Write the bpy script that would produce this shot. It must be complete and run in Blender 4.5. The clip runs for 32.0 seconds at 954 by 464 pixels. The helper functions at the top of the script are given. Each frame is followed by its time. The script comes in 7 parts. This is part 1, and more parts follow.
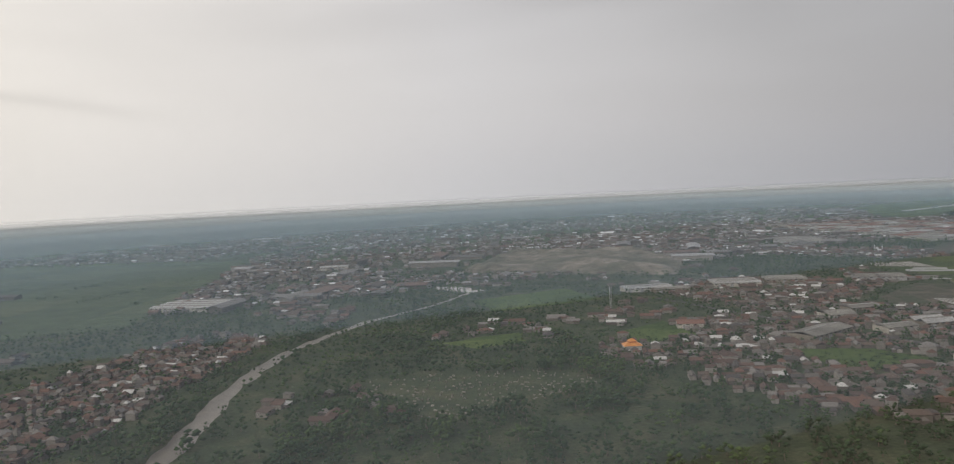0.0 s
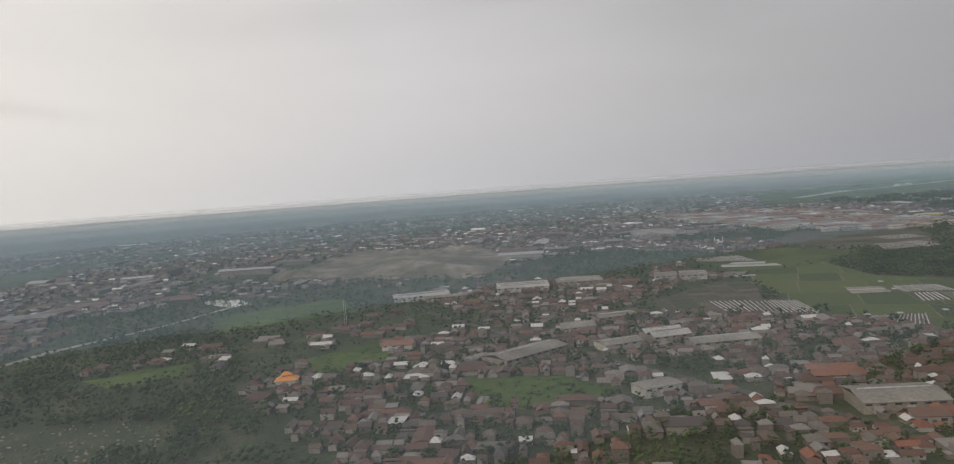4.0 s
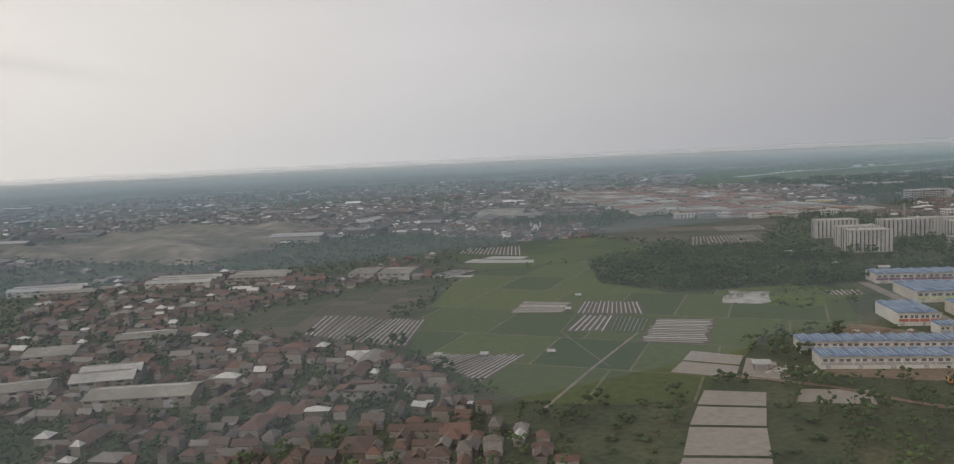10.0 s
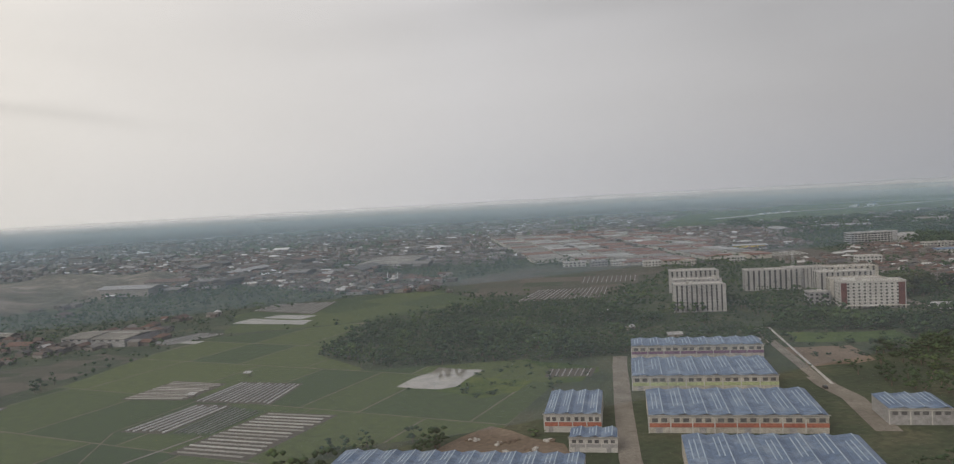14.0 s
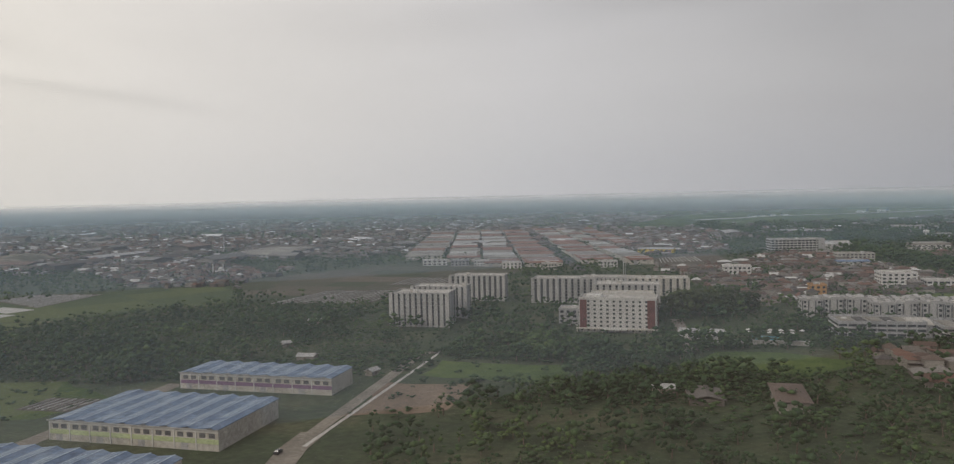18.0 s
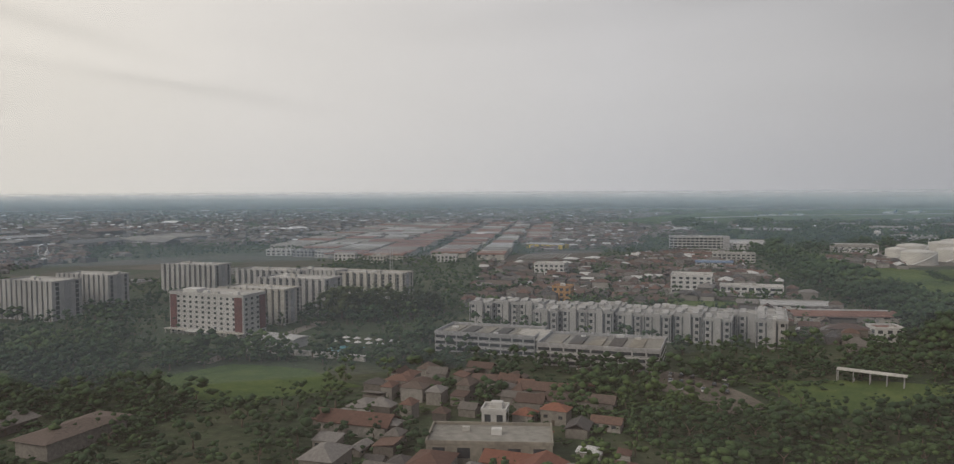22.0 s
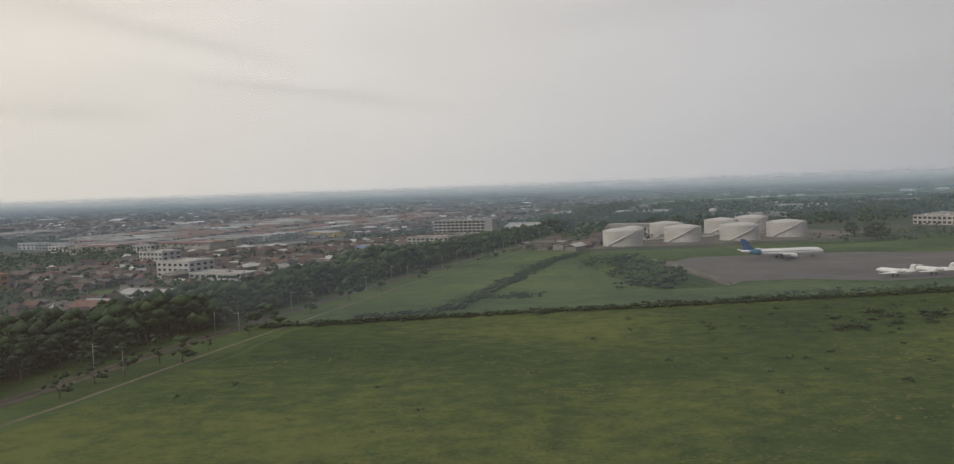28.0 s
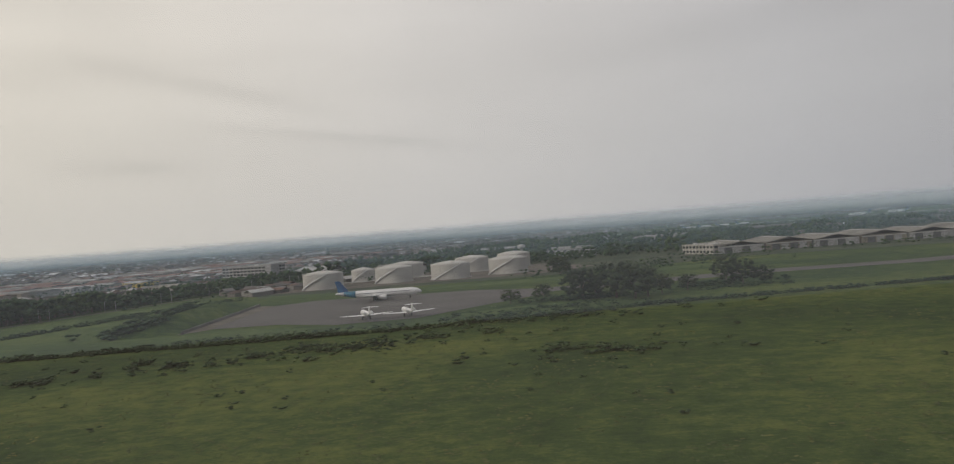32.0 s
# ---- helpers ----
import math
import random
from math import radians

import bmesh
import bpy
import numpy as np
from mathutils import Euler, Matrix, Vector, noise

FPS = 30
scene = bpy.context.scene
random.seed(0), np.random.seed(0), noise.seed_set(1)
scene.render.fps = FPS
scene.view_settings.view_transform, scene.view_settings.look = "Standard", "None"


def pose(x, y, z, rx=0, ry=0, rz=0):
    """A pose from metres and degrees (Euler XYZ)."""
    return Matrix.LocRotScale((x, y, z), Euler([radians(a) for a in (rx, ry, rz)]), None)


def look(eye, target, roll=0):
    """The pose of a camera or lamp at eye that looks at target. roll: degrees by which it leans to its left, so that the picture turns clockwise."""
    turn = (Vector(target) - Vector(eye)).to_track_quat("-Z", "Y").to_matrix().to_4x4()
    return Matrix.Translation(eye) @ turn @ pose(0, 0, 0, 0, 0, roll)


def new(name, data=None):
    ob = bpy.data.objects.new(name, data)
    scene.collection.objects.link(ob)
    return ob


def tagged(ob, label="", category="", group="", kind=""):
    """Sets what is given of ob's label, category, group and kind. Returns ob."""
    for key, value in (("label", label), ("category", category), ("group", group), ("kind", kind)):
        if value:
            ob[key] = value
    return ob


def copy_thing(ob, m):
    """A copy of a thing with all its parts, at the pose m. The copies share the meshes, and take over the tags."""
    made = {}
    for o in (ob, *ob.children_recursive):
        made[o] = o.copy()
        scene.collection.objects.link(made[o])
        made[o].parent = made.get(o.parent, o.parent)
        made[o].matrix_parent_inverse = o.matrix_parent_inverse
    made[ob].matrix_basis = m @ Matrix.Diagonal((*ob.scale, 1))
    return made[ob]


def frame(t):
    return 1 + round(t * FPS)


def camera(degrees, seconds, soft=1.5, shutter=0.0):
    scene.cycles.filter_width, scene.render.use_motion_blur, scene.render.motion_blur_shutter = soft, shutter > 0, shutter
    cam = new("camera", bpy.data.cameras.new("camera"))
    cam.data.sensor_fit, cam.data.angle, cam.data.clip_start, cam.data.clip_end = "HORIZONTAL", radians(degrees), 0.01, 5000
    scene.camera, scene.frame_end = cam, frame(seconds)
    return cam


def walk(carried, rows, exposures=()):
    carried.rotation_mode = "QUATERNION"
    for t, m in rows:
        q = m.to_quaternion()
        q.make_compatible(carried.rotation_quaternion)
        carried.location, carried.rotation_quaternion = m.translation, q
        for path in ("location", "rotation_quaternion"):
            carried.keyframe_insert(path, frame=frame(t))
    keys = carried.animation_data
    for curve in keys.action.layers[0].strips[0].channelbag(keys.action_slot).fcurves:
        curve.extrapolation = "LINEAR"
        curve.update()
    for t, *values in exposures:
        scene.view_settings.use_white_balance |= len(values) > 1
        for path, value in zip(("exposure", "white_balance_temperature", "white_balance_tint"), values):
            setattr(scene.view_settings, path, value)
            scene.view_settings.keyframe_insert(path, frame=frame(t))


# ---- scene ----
cam = camera(63.93, 32.0, soft=1.2)
PATH = [
 (0, (0.00, 0.00, 80.49), (43.22, 90.01, 75.01), -2.70),
 (1, (37.03, 0.61, 78.88), (83.31, 89.06, 73.04), -2.92),
 (2, (74.10, 1.21, 77.21), (121.93, 88.74, 70.01), -3.12),
 (2.5, (92.65, 1.51, 76.36), (141.80, 88.30, 69.14), -3.42),
 (4.5, (166.97, 2.70, 72.86), (215.54, 89.88, 66.53), -4.27),
 (5, (185.58, 2.99, 71.97), (235.49, 89.42, 65.84), -3.73),
 (5.5, (204.19, 3.27, 71.06), (254.68, 89.38, 64.96), -3.45),
 (6, (222.82, 3.55, 70.15), (274.76, 88.68, 62.65), -3.05),
 (6.5, (241.45, 3.83, 69.22), (294.70, 88.12, 61.50), -3.15),
 (7, (260.10, 4.10, 68.29), (313.82, 88.26, 62.66), -4.49),
 (7.5, (278.75, 4.36, 67.36), (331.90, 88.96, 62.97), -4.10),
 (8, (297.42, 4.62, 66.41), (348.73, 90.28, 61.01), -4.24),
 (8.5, (316.09, 4.87, 65.46), (366.71, 90.84, 58.66), -4.05),
 (9, (334.77, 5.12, 64.51), (384.94, 91.27, 56.69), -4.53),
 (9.5, (353.45, 5.35, 63.55), (402.20, 92.17, 54.22), -3.58),
 (10, (372.15, 5.58, 62.58), (418.21, 93.75, 52.34), -2.61),
 (10.5, (390.86, 5.80, 61.61), (434.94, 95.07, 52.24), -2.66),
 (11, (409.57, 6.01, 60.63), (454.31, 95.06, 52.37), -2.27),
 (11.5, (428.29, 6.21, 59.65), (473.39, 95.21, 53.03), -2.35),
 (12, (447.02, 6.40, 58.67), (491.78, 95.66, 53.29), -2.25),
 (12.5, (465.75, 6.58, 57.68), (509.60, 96.30, 52.43), -2.00),
 (13, (484.49, 6.75, 56.69), (527.02, 97.08, 51.10), -1.86),
 (13.5, (503.24, 6.91, 55.70), (545.22, 97.51, 50.41), -2.58),
 (14, (522.00, 7.05, 54.70), (563.83, 97.77, 50.35), -3.11),
 (14.5, (540.76, 7.18, 53.71), (581.86, 98.26, 49.91), -3.08),
 (16.5, (615.87, 7.57, 49.71), (654.34, 99.81, 46.37), -2.38),
 (17, (634.66, 7.63, 48.71), (672.55, 100.11, 45.39), -2.15),
 (17.5, (653.45, 7.68, 47.71), (690.31, 100.55, 43.70), -1.95),
 (18, (672.25, 7.70, 46.72), (707.50, 101.16, 41.83), -1.27),
 (18.5, (691.06, 7.72, 45.72), (724.63, 101.67, 38.95), -0.95),
 (19, (709.87, 7.71, 44.72), (742.03, 102.07, 36.84), -0.90),
 (19.5, (728.69, 7.69, 43.73), (759.62, 102.48, 36.09), -0.82),
 (20, (747.51, 7.65, 42.74), (777.93, 102.64, 35.62), -0.82),
 (20.5, (766.33, 7.59, 41.75), (795.65, 102.95, 34.88), -1.16),
 (21, (785.16, 7.51, 40.76), (813.99, 103.05, 34.25), -1.11),
 (21.5, (803.99, 7.42, 39.78), (831.54, 103.38, 34.23), -1.08),
 (22, (822.83, 7.30, 38.81), (848.28, 103.86, 33.56), -0.28),
 (22.5, (841.67, 7.16, 37.83), (863.56, 104.47, 30.61), 0.42),
 (23, (860.51, 7.00, 36.86), (882.09, 104.25, 28.08), 0.55),
 (23.5, (879.36, 6.82, 35.90), (900.36, 104.20, 27.20), 0.92),
 (24, (898.20, 6.62, 34.94), (918.03, 104.31, 26.99), 0.74),
 (24.5, (917.05, 6.39, 33.99), (935.87, 104.30, 26.23), 0.47),
 (26.5, (992.48, 5.26, 30.24), (1006.23, 104.10, 23.78), -1.44),
 (27, (1011.34, 4.92, 29.32), (1024.11, 103.90, 22.99), -1.49),
 (27.5, (1030.20, 4.55, 28.41), (1041.35, 103.74, 22.31), -1.54),
 (28, (1049.07, 4.15, 27.51), (1058.97, 103.49, 21.77), -2.10),
 (28.5, (1067.93, 3.73, 26.62), (1076.55, 103.20, 21.05), -2.66),
 (29, (1086.80, 3.28, 25.74), (1094.97, 102.78, 20.05), -3.31),
 (29.5, (1105.66, 2.81, 24.86), (1112.92, 102.37, 19.07), -3.86),
 (30, (1124.53, 2.30, 24.00), (1130.55, 101.96, 18.36), -3.91),
 (30.5, (1143.40, 1.77, 23.14), (1149.08, 101.48, 18.12), -3.91),
 (31, (1162.27, 1.21, 22.30), (1167.07, 101.06, 19.82), -3.78),
 (31.5, (1181.13, 0.62, 21.47), (1185.59, 100.52, 20.76), -3.98),
 (32, (1200.00, 0.00, 20.65), (1204.13, 99.91, 20.28), -4.33),
]
walk(cam, [(t, look(eye, target, roll)) for t, eye, target, roll in PATH], [(0, 0.05, 6500, 11.8), (10, 0.05, 6500, 11.8), (17, -0.02, 6500, 11.8), (26, -0.05, 6500, 11.8), (30, -0.14, 6500, 11.8), (32, -0.24, 6500, 11.8)])

# ---- world, sun, exposure ----
world = bpy.data.worlds.new("hazy_sky")
scene.world = world
world.use_nodes = True
wn, wl = world.node_tree.nodes, world.node_tree.links
wn.clear()
SUN_EL, SUN_AZ = radians(34), radians(115)   # azimuth counted from +y towards -x


sky = wn.new("ShaderNodeTexSky")
sky.sky_type, sky.sun_disc = "NISHITA", False
sky.sun_elevation, sky.sun_rotation, sky.dust_density, sky.air_density = SUN_EL, -SUN_AZ, 6.0, 2.0
sky_dim = wn.new("ShaderNodeVectorMath")
sky_dim.operation = "SCALE"
sky_dim.inputs["Scale"].default_value = 0.07
wl.new(sky.outputs["Color"], sky_dim.inputs[0])
way = wn.new("ShaderNodeTexCoord")
# warm veil of cloud towards the sun's side, cool grey away from it
side = wn.new("ShaderNodeVectorMath")
side.operation = "DOT_PRODUCT"
side.inputs[1].default_value = (-0.91, 0.42, 0.0)
wl.new(way.outputs["Generated"], side.inputs[0])
tone = wn.new("ShaderNodeValToRGB")
tone.color_ramp.elements[0].position, tone.color_ramp.elements[0].color = 0.15, (0.345, 0.349, 0.366, 1)
tone.color_ramp.elements[1].position, tone.color_ramp.elements[1].color = 0.95, (1.0, 0.935, 0.80, 1)
mid = tone.color_ramp.elements.new(0.50)
mid.color = (0.672, 0.664, 0.664, 1)
mid = tone.color_ramp.elements.new(0.72)
mid.color = (0.868, 0.835, 0.782, 1)
half = wn.new("ShaderNodeMath")
half.operation = "MULTIPLY_ADD"
half.inputs[1].default_value, half.inputs[2].default_value = 0.5, 0.5
wl.new(side.outputs["Value"], half.inputs[0])
wl.new(half.outputs[0], tone.inputs["Fac"])
# streaks of thicker cloud
stretch = wn.new("ShaderNodeMapping")
stretch.inputs["Scale"].default_value = (1.6, 1.2, 9.0)
stretch.inputs["Rotation"].default_value = (0.12, 0.10, 0.3)
wl.new(way.outputs["Generated"], stretch.inputs["Vector"])
cloud = wn.new("ShaderNodeTexNoise")
cloud.inputs["Scale"].default_value, cloud.inputs["Detail"].default_value = 1.3, 6.0
cloud.inputs["Roughness"].default_value = 0.5
wl.new(stretch.outputs["Vector"], cloud.inputs["Vector"])
shade = wn.new("ShaderNodeMapRange")
shade.inputs["From Min"].default_value, shade.inputs["From Max"].default_value = 0.3, 0.62
shade.inputs["To Min"].default_value, shade.inputs["To Max"].default_value = 0.88, 1.05
wl.new(cloud.outputs["Fac"], shade.inputs["Value"])
cover = wn.new("ShaderNodeVectorMath")
cover.operation = "SCALE"
wl.new(tone.outputs["Color"], cover.inputs[0])
# the veil evens out towards the horizon
height = wn.new("ShaderNodeSeparateXYZ")
wl.new(way.outputs["Generated"], height.inputs[0])
rise = wn.new("ShaderNodeMapRange")
rise.inputs["From Min"].default_value, rise.inputs["From Max"].default_value = 0.02, 0.22
wl.new(height.outputs["Z"], rise.inputs["Value"])
even = wn.new("ShaderNodeMix")
even.inputs["A"].default_value = 1.0
wl.new(rise.outputs["Result"], even.inputs["Factor"])
wl.new(shade.outputs["Result"], even.inputs["B"])


def wmath(op, a, b, c=None):
    n = wn.new("ShaderNodeMath")
    n.operation = op
    for k, v in enumerate((a, b, c)):
        if v is None:
            continue
        if isinstance(v, (int, float)):
            n.inputs[k].default_value = v
        else:
            wl.new(v, n.inputs[k])
    return n.outputs[0]


def streak(tall, lean, wide, x0, x1, depth):
    """One long thin bank of darker cloud, fading out at both ends."""
    off = wmath("SUBTRACT", height.outputs["Z"], wmath("MULTIPLY_ADD", height.outputs["X"], lean, tall))
    ripple = wmath("MULTIPLY_ADD", wmath("SUBTRACT", cloud.outputs["Fac"], 0.5), 0.03, off)
    band = wmath("POWER", 2.718, wmath("MULTIPLY", wmath("POWER", wmath("DIVIDE", wmath("ABSOLUTE", ripple, 0), wide), 2.0), -1.0))
    mid_x, half_x = (x0 + x1) / 2, (x1 - x0) / 2
    along = wmath("SUBTRACT", 1.0, wmath("POWER", wmath("MINIMUM", wmath("ABSOLUTE", wmath("DIVIDE", wmath("SUBTRACT", height.outputs["X"], mid_x), half_x), 0), 1.0), 2.0))
    front = wmath("GREATER_THAN", height.outputs["Y"], 0.3)
    return wmath("SUBTRACT", 1.0, wmath("MULTIPLY", wmath("MULTIPLY", wmath("MULTIPLY", band, along), front), depth))


veil = even.outputs["Result"]
for bank in ((0.117, -0.125, 0.008, -0.33, 0.12, 0.11), (0.141, -0.203, 0.010, -0.48, -0.06, 0.09), (0.088, -0.04, 0.009, -0.47, -0.27, 0.10), (0.21, 0.05, 0.018, 0.25, 0.75, 0.06)):
    veil = wmath("MULTIPLY", veil, streak(*bank))
wl.new(veil, cover.inputs["Scale"])
mix = wn.new("ShaderNodeMix")
mix.data_type = "RGBA"
mix.inputs["Factor"].default_value = 0.9
wl.new(sky_dim.outputs[0], mix.inputs["A"])
wl.new(cover.outputs[0], mix.inputs["B"])
bg = wn.new("ShaderNodeBackground")
wl.new(mix.outputs["Result"], bg.inputs["Color"])
out = wn.new("ShaderNodeOutputWorld")
wl.new(bg.outputs[0], out.inputs["Surface"])

sun_data = bpy.data.lights.new("sun", "SUN")
sun_data.energy, sun_data.angle, sun_data.color = 0.9, radians(18), (1.0, 0.93, 0.82)
sun = new("sun", sun_data)
sun_way = Vector((-math.sin(SUN_AZ) * math.cos(SUN_EL), math.cos(SUN_AZ) * math.cos(SUN_EL), math.sin(SUN_EL)))
sun.rotation_euler = sun_way.to_track_quat("Z", "Y").to_euler()


# ---- materials ----
def mat(name, low, high, rough=0.8, scale=1.0, fine=8.0, bump=0.0, metal=0.0, by="noise", mid_col=None, spec=0.3, var=0.27):
    """A procedural surface that runs from low to high: by noise in metres, by island or by object, with a finer grain on top."""
    m = bpy.data.materials.new(name)
    m.use_nodes = True
    n, l = m.node_tree.nodes, m.node_tree.links
    b = n["Principled BSDF"]
    geo = n.new("ShaderNodeNewGeometry")
    ramp = n.new("ShaderNodeValToRGB")
    ramp.color_ramp.elements[0].color, ramp.color_ramp.elements[1].color = (*low, 1), (*high, 1)
    if mid_col:
        ramp.color_ramp.elements.new(0.5).color = (*mid_col, 1)
    big = n.new("ShaderNodeTexNoise")
    big.inputs["Scale"].default_value, big.inputs["Detail"].default_value = scale, 5
    l.new(geo.outputs["Position"], big.inputs["Vector"])
    if by == "noise":
        ramp.color_ramp.elements[0].position, ramp.color_ramp.elements[-1].position = 0.32, 0.68
        l.new(big.outputs["Fac"], ramp.inputs["Fac"])
    elif by == "island":
        l.new(geo.outputs["Random Per Island"], ramp.inputs["Fac"])
    elif by == "both":
        avg = n.new("ShaderNodeMix")
        avg.inputs["Factor"].default_value = 0.7
        l.new(geo.outputs["Random Per Island"], avg.inputs["A"])
        spread = n.new("ShaderNodeMapRange")
        spread.inputs["From Min"].default_value, spread.inputs["From Max"].default_value = 0.3, 0.7
        l.new(big.outputs["Fac"], spread.inputs["Value"])
        l.new(spread.outputs["Result"], avg.inputs["B"])
        l.new(avg.outputs["Result"], ramp.inputs["Fac"])
    else:
        info = n.new("ShaderNodeObjectInfo")
        l.new(info.outputs["Random"], ramp.inputs["Fac"])
    small = n.new("ShaderNodeTexNoise")
    small.inputs["Scale"].default_value, small.inputs["Detail"].default_value = fine, 4
    l.new(geo.outputs["Position"], small.inputs["Vector"])
    grain = n.new("ShaderNodeMapRange")
    grain.inputs["From Min"].default_value, grain.inputs["From Max"].default_value = 0.25, 0.75
    grain.inputs["To Min"].default_value, grain.inputs["To Max"].default_value = 1 - var, 1 + var * 0.95
    l.new(small.outputs["Fac"], grain.inputs["Value"])
    mul = n.new("ShaderNodeVectorMath")
    mul.operation = "SCALE"
    l.new(ramp.outputs["Color"], mul.inputs[0])
    l.new(grain.outputs["Result"], mul.inputs["Scale"])
    l.new(mul.outputs[0], b.inputs["Base Color"])
    b.inputs["Roughness"].default_value, b.inputs["Metallic"].default_value = rough, metal
    b.inputs["Specular IOR Level"].default_value = spec
    if bump:
        bp = n.new("ShaderNodeBump")
        bp.inputs["Strength"].default_value, bp.inputs["Distance"].default_value = bump, 0.3
        l.new(small.outputs["Fac"], bp.inputs["Height"])
        l.new(bp.outputs["Normal"], b.inputs["Normal"])
    return m


M = {}
M["ground"] = mat("scrub_ground", (0.026, 0.043, 0.021), (0.072, 0.078, 0.042), 0.95, 0.05, 0.55, bump=0.8, mid_col=(0.040, 0.058, 0.027), var=0.42)
M["far_land"] = mat("far_wooded_land", (0.020, 0.036, 0.026), (0.055, 0.075, 0.05), 0.95, 0.004, 0.06)


def turf(name, dark, body_, bright, span, fleck):
    """Rough grass: broad patches, metre-wide clumps drawn out by the wind, and fine blades on top."""
    m = bpy.data.materials.new(name)
    m.use_nodes = True
    n, l = m.node_tree.nodes, m.node_tree.links
    b = n["Principled BSDF"]
    geo = n.new("ShaderNodeNewGeometry")
    draw = n.new("ShaderNodeMapping")
    draw.inputs["Scale"].default_value = (0.8, 1.0, 1.0)
    draw.inputs["Rotation"].default_value = (0, 0, 0.25)
    l.new(geo.outputs["Position"], draw.inputs["Vector"])
    total = None
    for scale, detail, rough, weight in ((span, 3, 0.5, 0.62), (fleck, 7, 0.70, 0.58), (fleck * 7, 4, 0.7, 0.30)):
        t = n.new("ShaderNodeTexNoise")
        t.inputs["Scale"].default_value, t.inputs["Detail"].default_value, t.inputs["Roughness"].default_value = scale, detail, rough
        l.new(draw.outputs["Vector"], t.inputs["Vector"])
        a = n.new("ShaderNodeMath")
        a.operation = "MULTIPLY_ADD"
        a.inputs[1].default_value = weight
        l.new(t.outputs["Fac"], a.inputs[0])
        if total:
            l.new(total.outputs[0], a.inputs[2])
        else:
            a.inputs[2].default_value = 0.0
        total = a
    ramp = n.new("ShaderNodeValToRGB")
    e = ramp.color_ramp.elements
    e[0].position, e[0].color, e[1].position, e[1].color = 0.60, (*dark, 1), 0.90, (*bright, 1)
    e.new(0.74).color = (*body_, 1)
    l.new(total.outputs[0], ramp.inputs["Fac"])
    l.new(ramp.outputs["Color"], b.inputs["Base Color"])
    b.inputs["Roughness"].default_value, b.inputs["Specular IOR Level"].default_value = 0.95, 0.15
    bp = n.new("ShaderNodeBump")
    bp.inputs["Strength"].default_value, bp.inputs["Distance"].default_value = 1.0, 0.6
    l.new(total.outputs[0], bp.inputs["Height"])
    l.new(bp.outputs["Normal"], b.inputs["Normal"])
    return m


M["grass"] = turf("rough_grass", (0.018, 0.043, 0.012), (0.043, 0.077, 0.018), (0.112, 0.138, 0.034), 0.022, 0.30)
M["meadow"] = turf("bright_meadow", (0.036, 0.064, 0.022), (0.060, 0.098, 0.030), (0.102, 0.138, 0.042), 0.03, 0.22)
M["rice"] = mat("paddy_green", (0.028, 0.054, 0.016), (0.072, 0.096, 0.025), 0.9, 0.035, 0.4, by="object", mid_col=(0.048, 0.074, 0.021))
M["plot"] = mat("garden_plot", (0.040, 0.055, 0.028), (0.105, 0.092, 0.070), 0.95, 0.05, 1.0, by="object", mid_col=(0.066, 0.066, 0.045))
M["crop"] = mat("dark_crop", (0.030, 0.055, 0.024), (0.060, 0.085, 0.035), 0.95, 0.05, 1.5, by="island")
M["soil"] = mat("tilled_soil", (0.056, 0.050, 0.039), (0.105, 0.093, 0.074), 0.95, 0.05, 1.2, by="island")
M["brown"] = mat("bare_earth", (0.115, 0.085, 0.060), (0.20, 0.155, 0.115), 0.95, 0.05, 0.8)
M["rubble"] = mat("quarried_earth", (0.075, 0.078, 0.055), (0.235, 0.205, 0.165), 0.95, 0.022, 0.12, mid_col=(0.135, 0.122, 0.095), var=0.4)
M["far_rice"] = mat("far_paddy", (0.036, 0.062, 0.028), (0.070, 0.092, 0.042), 0.95, 0.01, 0.08, by="object", mid_col=(0.050, 0.078, 0.034), var=0.3)
M["mud"] = mat("flooded_mud", (0.17, 0.15, 0.125), (0.24, 0.215, 0.18), 0.45, 0.05, 0.6, by="island", spec=0.5)
M["water"] = mat("muddy_water", (0.115, 0.100, 0.082), (0.165, 0.146, 0.120), 0.38, 0.02, 0.2, spec=0.3)
M["pond"] = mat("still_pond_water", (0.20, 0.185, 0.155), (0.27, 0.25, 0.215), 0.10, 0.02, 0.2, spec=0.6)
M["plastic"] = mat("mulch_film", (0.45, 0.45, 0.43), (0.68, 0.68, 0.66), 0.45, 0.2, 2.0, by="island")
M["bund"] = mat("field_bund", (0.10, 0.10, 0.06), (0.16, 0.15, 0.10), 0.95, 0.2, 2.0)
M["asphalt"] = mat("worn_asphalt", (0.055, 0.053, 0.052), (0.095, 0.09, 0.086), 0.9, 0.06, 1.5)
M["apron"] = mat("apron_concrete", (0.085, 0.078, 0.074), (0.125, 0.115, 0.108), 0.9, 0.05, 1.0)
M["yard_dirt"] = mat("packed_yard_dirt", (0.085, 0.074, 0.060), (0.16, 0.14, 0.115), 0.95, 0.1, 1.0)
M["dirt_road"] = mat("pale_dirt_road", (0.145, 0.130, 0.108), (0.235, 0.215, 0.182), 0.95, 0.1, 1.2)
M["concrete"] = mat("stained_concrete", (0.30, 0.29, 0.27), (0.46, 0.45, 0.42), 0.85, 0.15, 1.5)
